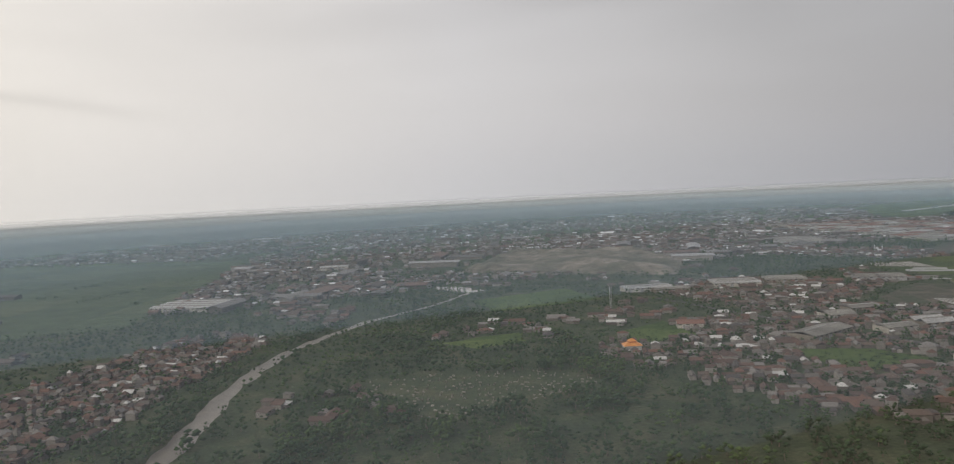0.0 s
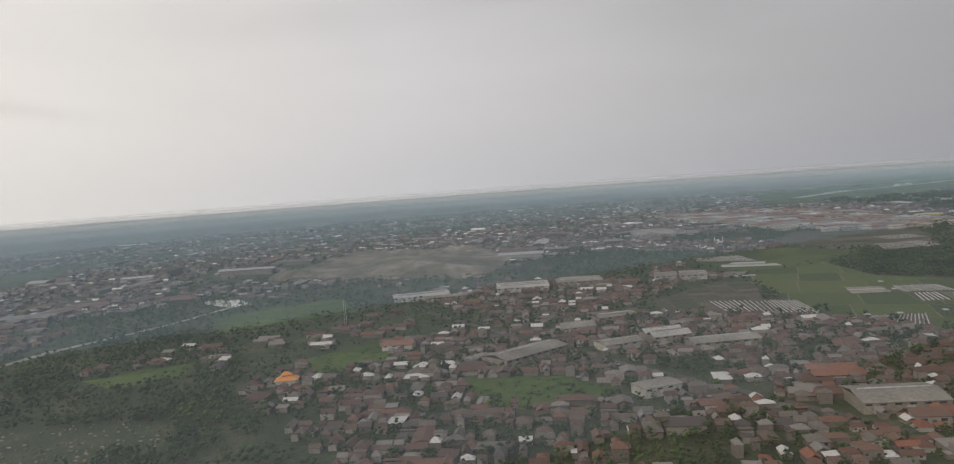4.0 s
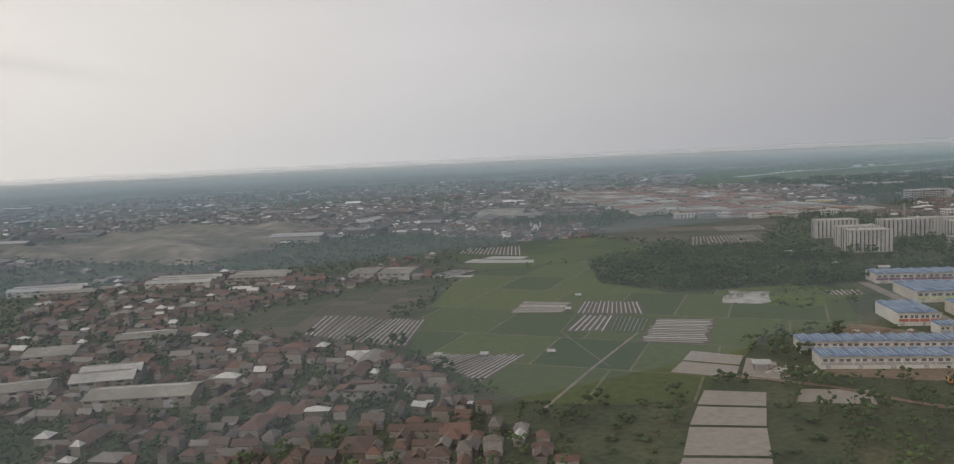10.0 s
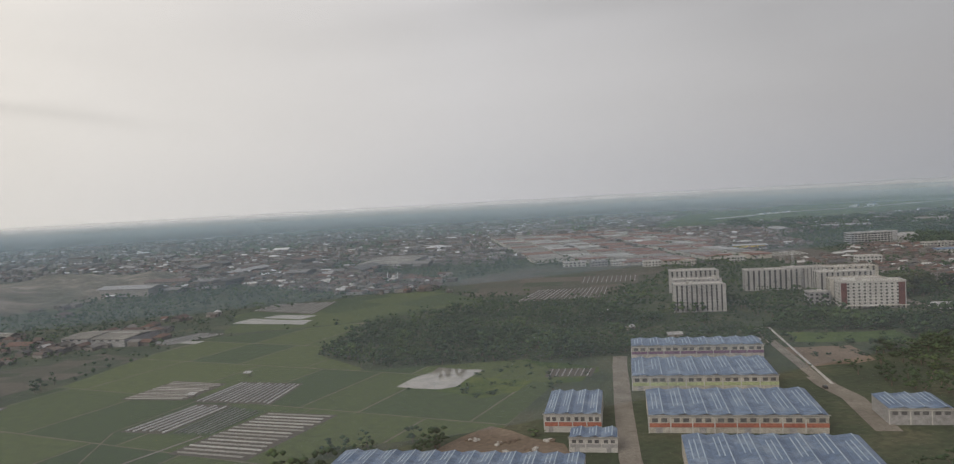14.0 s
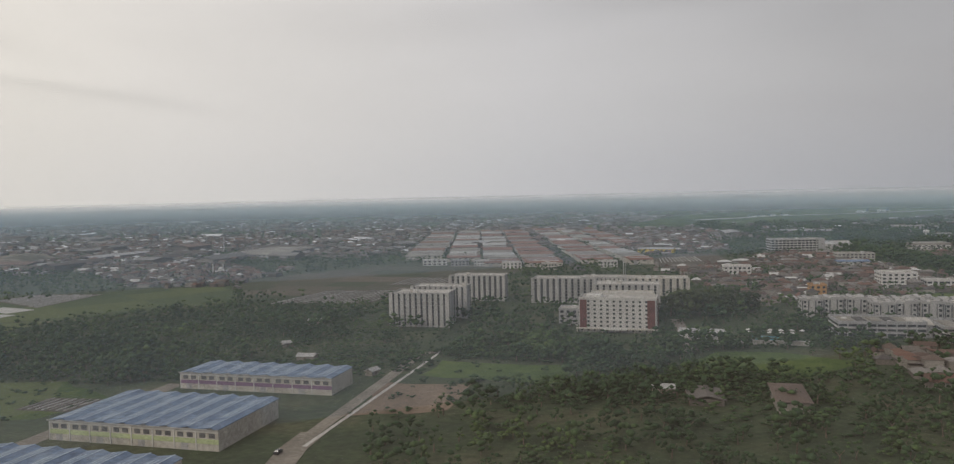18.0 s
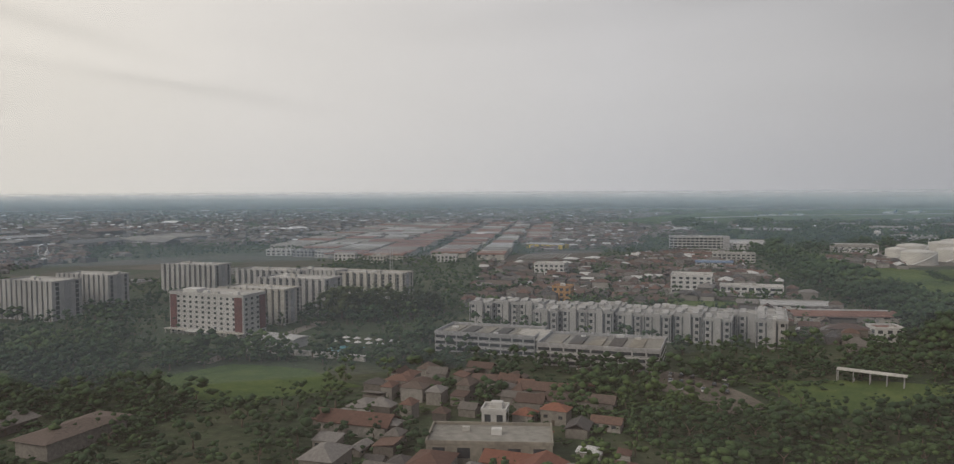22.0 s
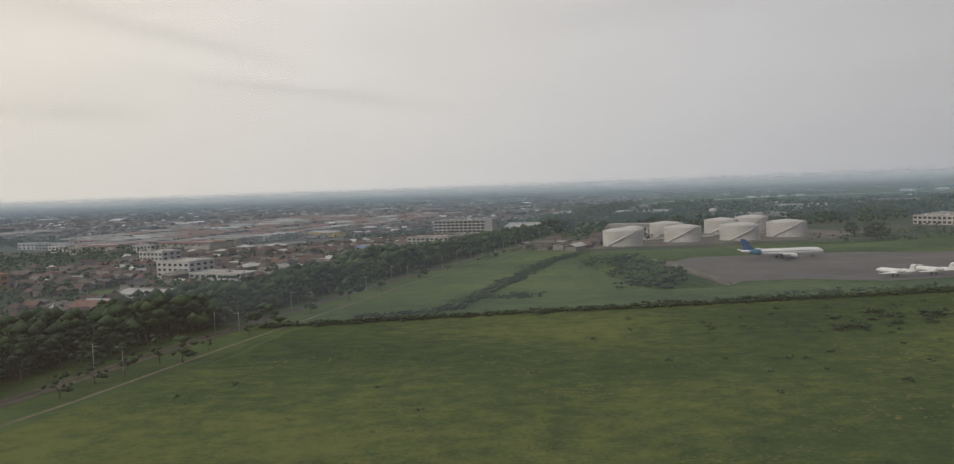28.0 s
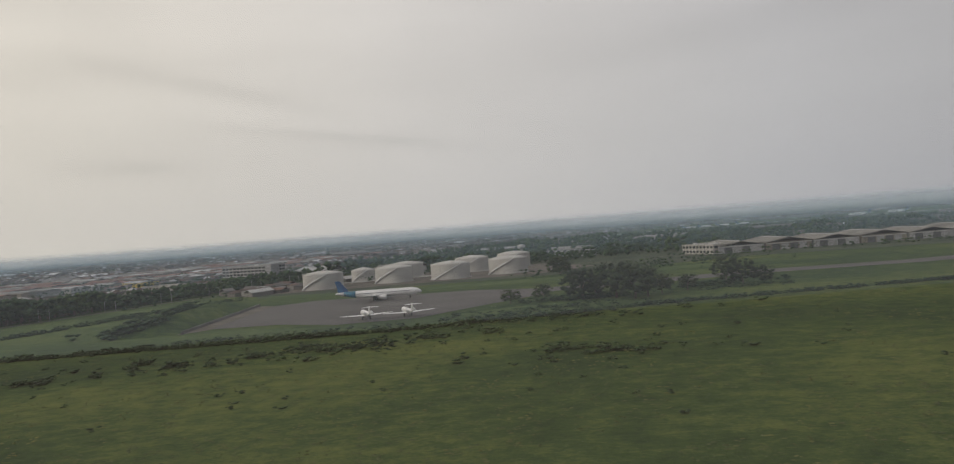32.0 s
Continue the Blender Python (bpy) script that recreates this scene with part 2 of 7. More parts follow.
M["ballast"] = mat("track_ballast", (0.050, 0.056, 0.034), (0.095, 0.092, 0.066), 0.95, 0.3, 4.0)
M["rail"] = mat("rail_steel", (0.10, 0.07, 0.05), (0.2, 0.16, 0.13), 0.5, 0.5, 3.0, metal=0.7)
M["leaf"] = mat("leaf_crown", (0.016, 0.038, 0.018), (0.082, 0.124, 0.038), 0.9, 0.035, 1.6, by="both", mid_col=(0.031, 0.062, 0.025), var=0.4)
M["leaf_thing"] = mat("leaf_canopy", (0.020, 0.034, 0.016), (0.055, 0.072, 0.027), 0.9, 0.3, 1.8, by="object", mid_col=(0.034, 0.052, 0.022))
M["bark"] = mat("bark", (0.08, 0.065, 0.05), (0.16, 0.13, 0.10), 0.95, 1.0, 6.0)
M["roof_mix"] = mat("town_roofing", (0.112, 0.072, 0.058), (0.46, 0.46, 0.45), 0.85, 0.3, 2.5, by="island")
r = [n for n in M["roof_mix"].node_tree.nodes if n.type == "VALTORGB"][0].color_ramp
r.interpolation = "CONSTANT"
for p, c in ((0.16, (0.088, 0.060, 0.050)), (0.34, (0.138, 0.080, 0.062)), (0.43, (0.110, 0.085, 0.072)), (0.60, (0.125, 0.115, 0.105)), (0.76, (0.185, 0.175, 0.165)), (0.86, (0.075, 0.070, 0.068))):
    r.elements.new(p).color = (*c, 1)
r.elements[-1].position = 0.93
M["far_roof"] = mat("far_town_roofing", (0.080, 0.066, 0.058), (0.62, 0.63, 0.64), 0.8, 0.3, 2.5, by="island")
r = [n for n in M["far_roof"].node_tree.nodes if n.type == "VALTORGB"][0].color_ramp
r.interpolation = "CONSTANT"
for p, c in ((0.22, (0.135, 0.090, 0.074)), (0.40, (0.115, 0.112, 0.110)), (0.62, (0.18, 0.175, 0.17)), (0.82, (0.30, 0.30, 0.305))):
    r.elements.new(p).color = (*c, 1)
r.elements[-1].position = 0.94
M["roof_thing"] = M["roof_mix"].copy()
M["roof_thing"].name = "house_roofing"
nt = M["roof_thing"].node_tree
r = [n for n in nt.nodes if n.type == "VALTORGB"][0].color_ramp
for k, c in ((0, (0.165, 0.070, 0.048)), (1, (0.110, 0.062, 0.048)), (2, (0.205, 0.090, 0.060)), (3, (0.135, 0.085, 0.066))):
    r.elements[k].color = (*c, 1)
info = nt.nodes.new("ShaderNodeObjectInfo")
nt.links.new(info.outputs["Random"], [n for n in nt.nodes if n.type == "VALTORGB"][0].inputs["Fac"])
M["wall_mix"] = mat("town_walls", (0.10, 0.09, 0.08), (0.29, 0.275, 0.255), 0.85, 0.3, 2.0, by="island", mid_col=(0.17, 0.157, 0.14))
M["wall_thing"] = mat("house_walls", (0.11, 0.098, 0.086), (0.36, 0.345, 0.32), 0.85, 0.3, 2.0, by="object", mid_col=(0.19, 0.175, 0.155))
M["white_wall"] = mat("white_render", (0.42, 0.415, 0.402), (0.55, 0.545, 0.53), 0.8, 0.12, 1.2, var=0.12)
M["cream_wall"] = mat("cream_render", (0.34, 0.325, 0.29), (0.47, 0.45, 0.41), 0.8, 0.12, 1.2)
M["tower_wall"] = mat("weathered_white_render", (0.28, 0.277, 0.272), (0.39, 0.385, 0.375), 0.8, 0.1, 1.0, var=0.12)
M["dun_wall"] = mat("dun_render", (0.17, 0.155, 0.13), (0.26, 0.24, 0.20), 0.8, 0.12, 1.2)
M["grey_wall"] = mat("grey_render", (0.26, 0.26, 0.265), (0.36, 0.36, 0.365), 0.8, 0.12, 1.2)
M["hotel_wall"] = mat("hotel_render", (0.37, 0.362, 0.35), (0.47, 0.462, 0.448), 0.8, 0.12, 1.2, var=0.12)
M["maroon"] = mat("maroon_panel", (0.10, 0.042, 0.038), (0.14, 0.055, 0.05), 0.7, 0.3, 2.0)
M["purple"] = mat("purple_band", (0.15, 0.09, 0.16), (0.21, 0.13, 0.22), 0.7, 0.3, 2.0)
M["green_wall"] = mat("pale_green_wall", (0.34, 0.40, 0.22), (0.44, 0.50, 0.30), 0.8, 0.3, 2.0)
M["red_wall"] = mat("brick_red_wall", (0.30, 0.10, 0.07), (0.40, 0.15, 0.10), 0.8, 0.3, 2.0)
M["glass"] = mat("dark_window_glass", (0.025, 0.03, 0.035), (0.06, 0.07, 0.08), 0.12, 0.5, 2.0, spec=0.6)
M["blue_roof"] = mat("blue_sheet_roof", (0.066, 0.112, 0.195), (0.18, 0.24, 0.32), 0.5, 0.22, 0.9, mid_col=(0.105, 0.162, 0.255), var=0.3)
M["skylight"] = mat("roof_light_sheet", (0.26, 0.35, 0.44), (0.36, 0.44, 0.52), 0.4, 0.3, 2.0)
M["grey_roof"] = mat("grey_sheet_roof", (0.135, 0.130, 0.115), (0.25, 0.24, 0.215), 0.75, 0.06, 0.9)
M["light_roof"] = mat("pale_metal_roof", (0.25, 0.25, 0.245), (0.38, 0.38, 0.37), 0.5, 0.08, 0.9)
M["red_roof"] = mat("red_tile_roof", (0.15, 0.078, 0.060), (0.225, 0.128, 0.102), 0.85, 0.08, 1.5)
M["orange_roof"] = mat("glazed_orange_tiles", (0.50, 0.20, 0.05), (0.62, 0.28, 0.08), 0.5, 0.3, 2.0)
M["dim_glass"] = mat("dusty_glass_and_slot_shade", (0.075, 0.078, 0.085), (0.14, 0.145, 0.15), 0.3, 0.5, 2.0)
M["tank"] = mat("white_tank_paint", (0.43, 0.42, 0.395), (0.55, 0.54, 0.51), 0.6, 0.14, 0.9, var=0.12)
M["steel"] = mat("galvanised_steel", (0.35, 0.35, 0.34), (0.5, 0.5, 0.49), 0.5, 0.5, 3.0, metal=0.4)
M["jet_white"] = mat("aircraft_white", (0.70, 0.70, 0.70), (0.82, 0.82, 0.82), 0.3, 0.2, 1.5, var=0.03)
M["jet_blue"] = mat("aircraft_blue", (0.02, 0.06, 0.17), (0.03, 0.11, 0.24), 0.3, 0.5, 1.5, var=0.05)
M["jet_teal"] = mat("aircraft_teal", (0.04, 0.15, 0.24), (0.06, 0.20, 0.30), 0.3, 0.5, 1.5)
M["dark"] = mat("dark_rubber", (0.02, 0.02, 0.02), (0.04, 0.04, 0.04), 0.8, 1.0, 4.0)
M["yellow"] = mat("yellow_wall", (0.55, 0.40, 0.06), (0.65, 0.48, 0.09), 0.7, 0.3, 2.0)
M["car"] = mat("car_paint", (0.08, 0.08, 0.09), (0.6, 0.6, 0.6), 0.35, 0.5, 2.0, by="island")


def veil_material(name, share, top, tint, foot=0.0):
    """A tinted sheet standing in for haze: lets most light through and scatters the rest, thinning with height and
    towards its foot.
    """
    m = bpy.data.materials.new(name)
    m.use_nodes = True
    n, l = m.node_tree.nodes, m.node_tree.links
    n.clear()
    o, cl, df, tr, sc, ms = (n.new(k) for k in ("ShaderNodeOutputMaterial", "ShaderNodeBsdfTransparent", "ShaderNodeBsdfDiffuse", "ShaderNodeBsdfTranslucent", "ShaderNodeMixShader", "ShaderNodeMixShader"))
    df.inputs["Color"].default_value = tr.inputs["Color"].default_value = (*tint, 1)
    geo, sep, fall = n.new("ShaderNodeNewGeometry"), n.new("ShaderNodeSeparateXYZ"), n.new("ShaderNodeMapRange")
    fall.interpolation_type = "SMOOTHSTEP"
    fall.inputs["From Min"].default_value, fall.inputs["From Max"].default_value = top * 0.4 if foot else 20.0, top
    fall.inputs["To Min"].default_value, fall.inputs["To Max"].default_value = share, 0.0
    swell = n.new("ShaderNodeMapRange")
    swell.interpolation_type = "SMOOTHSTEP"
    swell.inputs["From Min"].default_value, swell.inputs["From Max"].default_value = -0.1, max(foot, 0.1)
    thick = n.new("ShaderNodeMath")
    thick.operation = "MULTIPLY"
    l.new(geo.outputs["Position"], sep.inputs[0])
    l.new(sep.outputs["Z"], fall.inputs["Value"])
    l.new(sep.outputs["Z"], swell.inputs["Value"])
    l.new(fall.outputs[0], thick.inputs[0])
    l.new(swell.outputs[0], thick.inputs[1])
    l.new(df.outputs[0], sc.inputs[1])
    l.new(tr.outputs[0], sc.inputs[2])
    sc.inputs[0].default_value = 0.5
    l.new(thick.outputs[0], ms.inputs[0])
    l.new(cl.outputs[0], ms.inputs[1])
    l.new(sc.outputs[0], ms.inputs[2])
    l.new(ms.outputs[0], o.inputs["Surface"])
    return m


# ---- mesh helpers ----
GA = radians(-35)
GU, GV = Vector((math.cos(GA), math.sin(GA), 0)), Vector((-math.sin(GA), math.cos(GA), 0))
rng = random.Random(7)


def mesh(name, verts, faces, mats, idx=None, smooth=False):
    me = bpy.data.meshes.new(name)
    me.from_pydata([tuple(v) for v in verts], [], faces)
    for m in mats if isinstance(mats, (list, tuple)) else [mats]:
        me.materials.append(m)
    if idx is not None:
        me.polygons.foreach_set("material_index", idx)
    if smooth:
        me.polygons.foreach_set("use_smooth", [True] * len(me.polygons))
    me.update()
    return me


def child(name, me, parent, m=None, label=""):
    ob = new(name, me)
    ob.parent = parent
    if m is not None:
        ob.matrix_basis = m
    if label:
        ob["label"] = label
    return ob


def part(name, bm, material, parent, label="", smooth=False):
    me = bpy.data.meshes.new(name)
    bm.to_mesh(me)
    bm.free()
    me.materials.append(material)
    if smooth:
        me.polygons.foreach_set("use_smooth", [True] * len(me.polygons))
    return child(name, me, parent, None, label)


def root(name, x, y, z=0.0, turn=0.0, label="", category="", group="", kind=""):
    e = new(name)
    e.matrix_basis = pose(x, y, z, 0, 0, turn)
    return tagged(e, label, category, group, kind)


def box_bm(x0, y0, z0, x1, y1, z1, bm=None):
    bm = bm or bmesh.new()
    v = [bm.verts.new(p) for p in ((x0, y0, z0), (x1, y0, z0), (x1, y1, z0), (x0, y1, z0), (x0, y0, z1), (x1, y0, z1), (x1, y1, z1), (x0, y1, z1))]
    for f in ((3, 2, 1, 0), (4, 5, 6, 7), (0, 1, 5, 4), (1, 2, 6, 5), (2, 3, 7, 6), (3, 0, 4, 7)):
        bm.faces.new([v[i] for i in f])
    return bm


def prism_bm(outline, axis_len, bm=None, at=0.0):
    """A closed profile in (y, z), drawn along x from at to at + axis_len."""
    bm = bm or bmesh.new()
    a = [bm.verts.new((at, y, z)) for y, z in outline]
    b = [bm.verts.new((at + axis_len, y, z)) for y, z in outline]
    n = len(outline)
    bm.faces.new(a[::-1])
    bm.faces.new(b)
    for i in range(n):
        bm.faces.new((a[i], a[(i + 1) % n], b[(i + 1) % n], b[i]))
    bmesh.ops.recalc_face_normals(bm, faces=bm.faces)
    return bm


def lathe_bm(profile, seg=32, bm=None, cx=0.0, cy=0.0):
    """A turned shape from (radius, height) pairs."""
    bm = bm or bmesh.new()
    rings = []
    for r_, z in profile:
        if r_ < 1e-4:
            rings.append([bm.verts.new((cx, cy, z))])
        else:
            rings.append([bm.verts.new((cx + r_ * math.cos(2 * math.pi * k / seg), cy + r_ * math.sin(2 * math.pi * k / seg), z)) for k in range(seg)])
    for a, b in zip(rings, rings[1:]):
        for k in range(seg):
            q = [a[k % len(a)], a[(k + 1) % len(a)], b[(k + 1) % len(b)], b[k % len(b)]]
            q = list(dict.fromkeys(q))
            if len(q) > 2:
                bm.faces.new(q)
    return bm


def inside(x, y, poly):
    hit, j = False, len(poly) - 1
    for i in range(len(poly)):
        (xi, yi), (xj, yj) = poly[i], poly[j]
        if (yi > y) != (yj > y) and x < (xj - xi) * (y - yi) / (yj - yi) + xi:
            hit = not hit
        j = i
    return hit


BOXED = {}


def in_any(x, y, polys, key):
    """Whether a point lies in one of many polygons, asked of their bounds first."""
    if key not in BOXED or BOXED[key][0] != len(polys):
        BOXED[key] = (len(polys), [(min(q[0] for q in p), max(q[0] for q in p), min(q[1] for q in p), max(q[1] for q in p), p) for p in polys])
    return any(x0 < x < x1 and y0 < y < y1 and inside(x, y, p) for x0, x1, y0, y1, p in BOXED[key][1])


def sheet(name, poly, z, material, kind="structure", label="", category="", wobble=0.0):
    """One flat piece of land with an uneven edge."""
    pts = []
    for (xa, ya), (xb, yb) in zip(poly, poly[1:] + poly[:1]):
        n = max(1, int(math.hypot(xb - xa, yb - ya) / 6)) if wobble else 1
        for k in range(n):
            f = k / n
            x, y = xa + (xb - xa) * f, ya + (yb - ya) * f
            if wobble:
                d = noise.noise_vector(Vector((x * 0.11, y * 0.11, 3.3))) * wobble
                x, y = x + d.x, y + d.y
            pts.append((x, y, z))
    ob = new(name, mesh(name, pts, [list(range(len(pts)))], material))
    if ob.data.polygons[0].normal.z < 0:
        ob.data.flip_normals()
    return tagged(ob, label, category, "", kind)


def strip(name, line, width, z, material, kind="structure", label="", category="", wobble=0.0):
    """A ribbon of land along a line."""
    pts, n = [], len(line)
    fine = []
    for (xa, ya), (xb, yb) in zip(line, line[1:]):
        k = max(1, int(math.hypot(xb - xa, yb - ya) / 8))
        fine += [(xa + (xb - xa) * i / k, ya + (yb - ya) * i / k) for i in range(k)]
    fine.append(line[-1])
    L_, R_ = [], []
    for i, (x, y) in enumerate(fine):
        a, b = fine[max(0, i - 1)], fine[min(len(fine) - 1, i + 1)]
        d = Vector((b[0] - a[0], b[1] - a[1])).normalized()
        w = (width[0] + (width[1] - width[0]) * i / len(fine)) if isinstance(width, tuple) else width
        wa = w / 2 + wobble * noise.noise((x * 0.1, y * 0.1, 1.0))
        wb = w / 2 + wobble * noise.noise((x * 0.1, y * 0.1, 9.0))
        L_.append((x - d.y * wa, y + d.x * wa, z))
        R_.append((x + d.y * wb, y - d.x * wb, z))
    m = len(fine)
    faces = [(i, m + i, m + i + 1, i + 1) for i in range(m - 1)]
    ob = new(name, mesh(name, L_ + R_, faces, material))
    if ob.data.polygons[0].normal.z < 0:
        ob.data.flip_normals()
    return tagged(ob, label, category, "", kind)


def scatter(name, templates, places, mats, label="", category="", kind="stuff", smooth=False):
    """Many small things in one mesh. A template: verts, triangles, material index per triangle. A place: template, x, y, z, turn, sx, sy, sz."""
    V, T, I, base = [], [], [], 0
    for k in range(len(templates)):
        sel = np.array([p[1:] for p in places if p[0] == k], float)
        if not len(sel):
            continue
        tv, tt, ti = templates[k]
        c, s = np.cos(sel[:, 3]), np.sin(sel[:, 3])
        q = tv[None] * sel[:, None, 4:7]
        x = q[..., 0] * c[:, None] - q[..., 1] * s[:, None] + sel[:, None, 0]
        y = q[..., 0] * s[:, None] + q[..., 1] * c[:, None] + sel[:, None, 1]
        z = q[..., 2] + sel[:, None, 2]
        V.append(np.stack([x, y, z], -1).reshape(-1, 3))
        T.append((tt[None] + (np.arange(len(sel)) * len(tv))[:, None, None] + base).reshape(-1, 3))
        I.append(np.tile(ti, len(sel)))
        base += len(sel) * len(tv)
    V, T, I = np.concatenate(V), np.concatenate(T), np.concatenate(I)
    me = bpy.data.meshes.new(name)
    me.vertices.add(len(V))
    me.vertices.foreach_set("co", V.ravel())
    me.loops.add(len(T) * 3)
    me.loops.foreach_set("vertex_index", T.ravel().astype(np.int32))
    me.polygons.add(len(T))
    me.polygons.foreach_set("loop_start", np.arange(0, len(T) * 3, 3, dtype=np.int32))
    for m in mats:
        me.materials.append(m)
    me.polygons.foreach_set("material_index", I.astype(np.int32))
    me.update(calc_edges=True)
    me.polygons.foreach_set("use_smooth", np.full(len(T), smooth))
    return tagged(new(name, me), label, category, "", kind)


def template(bm_list):
    """Verts, triangles and material index from (bmesh, material index) pairs."""
    V, T, I, base = [], [], [], 0
    for bm, k in bm_list:
        bmesh.ops.triangulate(bm, faces=bm.faces)
        bm.verts.index_update()
        V += [v.co[:] for v in bm.verts]
        T += [[v.index + base for v in f.verts] for f in bm.faces]
        I += [k] * len(bm.faces)
        base += len(bm.verts)
        bm.free()
    return np.array(V), np.array(T), np.array(I)


# ---- trees ----
OCTA = [(1, 0, 0), (-1, 0, 0), (0, 1, 0), (0, -1, 0), (0, 0, 1), (0, 0, -1)]
OCTA_F = [(0, 2, 4), (2, 1, 4), (1, 3, 4), (3, 0, 4), (2, 0, 5), (1, 2, 5), (3, 1, 5), (0, 3, 5)]


def clump(bm, x, y, z, r_, rnd, flat=0.8, coarse=False):
    if coarse:
        a = rnd.uniform(0, 1.57)
        c, s = math.cos(a), math.sin(a)
        v = []
        for p in OCTA:
            k = r_ * rnd.uniform(0.8, 1.5)
            v.append(bm.verts.new((x + (p[0] * c - p[1] * s) * k, y + (p[0] * s + p[1] * c) * k, z + p[2] * k * flat)))
        for f in OCTA_F:
            bm.faces.new([v[i] for i in f])
        return
    g = bmesh.ops.create_icosphere(bm, subdivisions=1, radius=r_)
    for v in g["verts"]:
        v.co = Vector((v.co.x, v.co.y, v.co.z * flat)) * rnd.uniform(0.7, 1.3) + Vector((x, y, z))


def crown_bm(seed, count, spread, low, top, leaves=0, size=1.0, coarse=True):
    """A crown of uneven clumps with loose leaf sprays between and outside them."""
    rnd, bm = random.Random(seed), bmesh.new()
    for _ in range(count):
        a, f = rnd.uniform(0, 6.283), rnd.random() ** 0.6
        z = rnd.uniform(low, top)
        wide = spread * (0.45 + 0.75 * math.sin(math.pi * min(1, max(0.08, (z - low) / (top - low) * 0.8 + 0.15))))
        clump(bm, math.cos(a) * f * wide, math.sin(a) * f * wide, z, spread * rnd.uniform(0.2, 0.38) * size, rnd, 0.8, coarse)
    for _ in range(leaves):
        a, f, z = rnd.uniform(0, 6.283), rnd.uniform(0.6, 1.25), rnd.uniform(low, top * 1.06)
        c = Vector((math.cos(a) * f * spread * 0.9, math.sin(a) * f * spread * 0.9, z))
        q = [bm.verts.new(c + Vector([rnd.uniform(-1, 1) * spread * (0.17 if coarse else 0.10) * size for _ in range(3)])) for _ in range(3)]
        bm.faces.new(q)
    return bm


def trunk_bm(h, r_, lean=0.0, limbs=3, seed=0):
    rnd, bm = random.Random(seed), bmesh.new()

    def limb(a, b, ra, rb):
        d = (b - a).normalized()
        u = d.orthogonal().normalized()
        w = d.cross(u)
        A = [bm.verts.new(a + (u * math.cos(k * 1.2566) + w * math.sin(k * 1.2566)) * ra) for k in range(5)]
        B = [bm.verts.new(b + (u * math.cos(k * 1.2566) + w * math.sin(k * 1.2566)) * rb) for k in range(5)]
        for k in range(5):
            bm.faces.new((A[k], A[(k + 1) % 5], B[(k + 1) % 5], B[k]))
    fork = Vector((lean * h * 0.5, 0, h * 0.6))
    limb(Vector((0, 0, -0.1)), fork, r_, r_ * 0.7)
    for k in range(limbs):
        a = 6.283 * k / limbs + rnd.random()
        limb(fork, fork + Vector((math.cos(a) * h * 0.35, math.sin(a) * h * 0.35, h * 0.45)), r_ * 0.55, r_ * 0.2)
    return bm


# unit trees, about 1 high
TREE_T = [template([(crown_bm(s, n, sp, lo, 0.92, lv), 0), (trunk_bm(0.5, 0.035, 0.1, 0, s), 1)]) for s, n, sp, lo, lv in ((1, 11, 0.44, 0.3, 14), (2, 10, 0.38, 0.26, 12), (3, 12, 0.52, 0.32, 14), (4, 9, 0.3, 0.25, 12))]
FINE_T = [template([(crown_bm(s, n, sp, lo, 0.94, lv, 0.8, False), 0), (trunk_bm(0.5, 0.03, 0.1, 2, s), 1)]) for s, n, sp, lo, lv in ((5, 14, 0.46, 0.3, 50), (6, 13, 0.40, 0.26, 44), (7, 15, 0.54, 0.34, 50), (8, 11, 0.32, 0.25, 40))]
BUSH_T = [template([(crown_bm(s, 5, 0.55, 0.15, 0.65, 6), 0)]) for s in (11, 12, 13)]
FAR_T = [template([(crown_bm(s, 3, 0.5, 0.2, 0.7, 2), 0)]) for s in (21, 22, 23)]


def near_tree(seed, broad):
    """One tree about 1 high, as a thing with trunk and crown."""
    e = root("tree", 0, -400, -50, 0, "dark green broad-leaved tree with an uneven crown", "tree", "trees")
    part("trunk", trunk_bm(0.55, 0.03, 0.12, 4, seed), M["bark"], e)
    part("crown", crown_bm(seed, 64, 0.5 if broad else 0.33, 0.24, 0.95, 800, 0.62, False), M["leaf_thing"], e, smooth=True)
    return e


# ---- houses ----
def gable_roof(w, d, h, rise, over=0.25, t=0.12):
    y0, y1, ym = -d / 2 - over, d / 2 + over, 0.0
    dz = rise * over / (d / 2)
    return prism_bm([(y0, h - dz), (ym, h + rise), (y1, h - dz), (y1, h - dz + t), (ym, h + rise + t), (y0, h - dz + t)], w + 2 * over, None, -w / 2 - over)


def hip_roof(w, d, h, rise, over=0.25):
    bm = bmesh.new()
    x, y, k = w / 2 + over, d / 2 + over, max(0.1, w / 2 - d / 2)
    z = h - rise * over / (d / 2)
    b = [bm.verts.new(p) for p in ((-x, -y, z), (x, -y, z), (x, y, z), (-x, y, z), (-k, 0, h + rise), (k, 0, h + rise))]
    for f in ((0, 1, 5, 4), (1, 2, 5), (2, 3, 4, 5), (3, 0, 4), (3, 2, 1, 0)):
        bm.faces.new([b[i] for i in f])
    return bm


def lean_roof(w, d, h, rise, over=0.2, t=0.1):
    y0, y1 = -d / 2 - over, d / 2 + over
    return prism_bm([(y0, h), (y1, h + rise), (y1, h + rise + t), (y0, h + t)], w + 2 * over, None, -w / 2 - over)


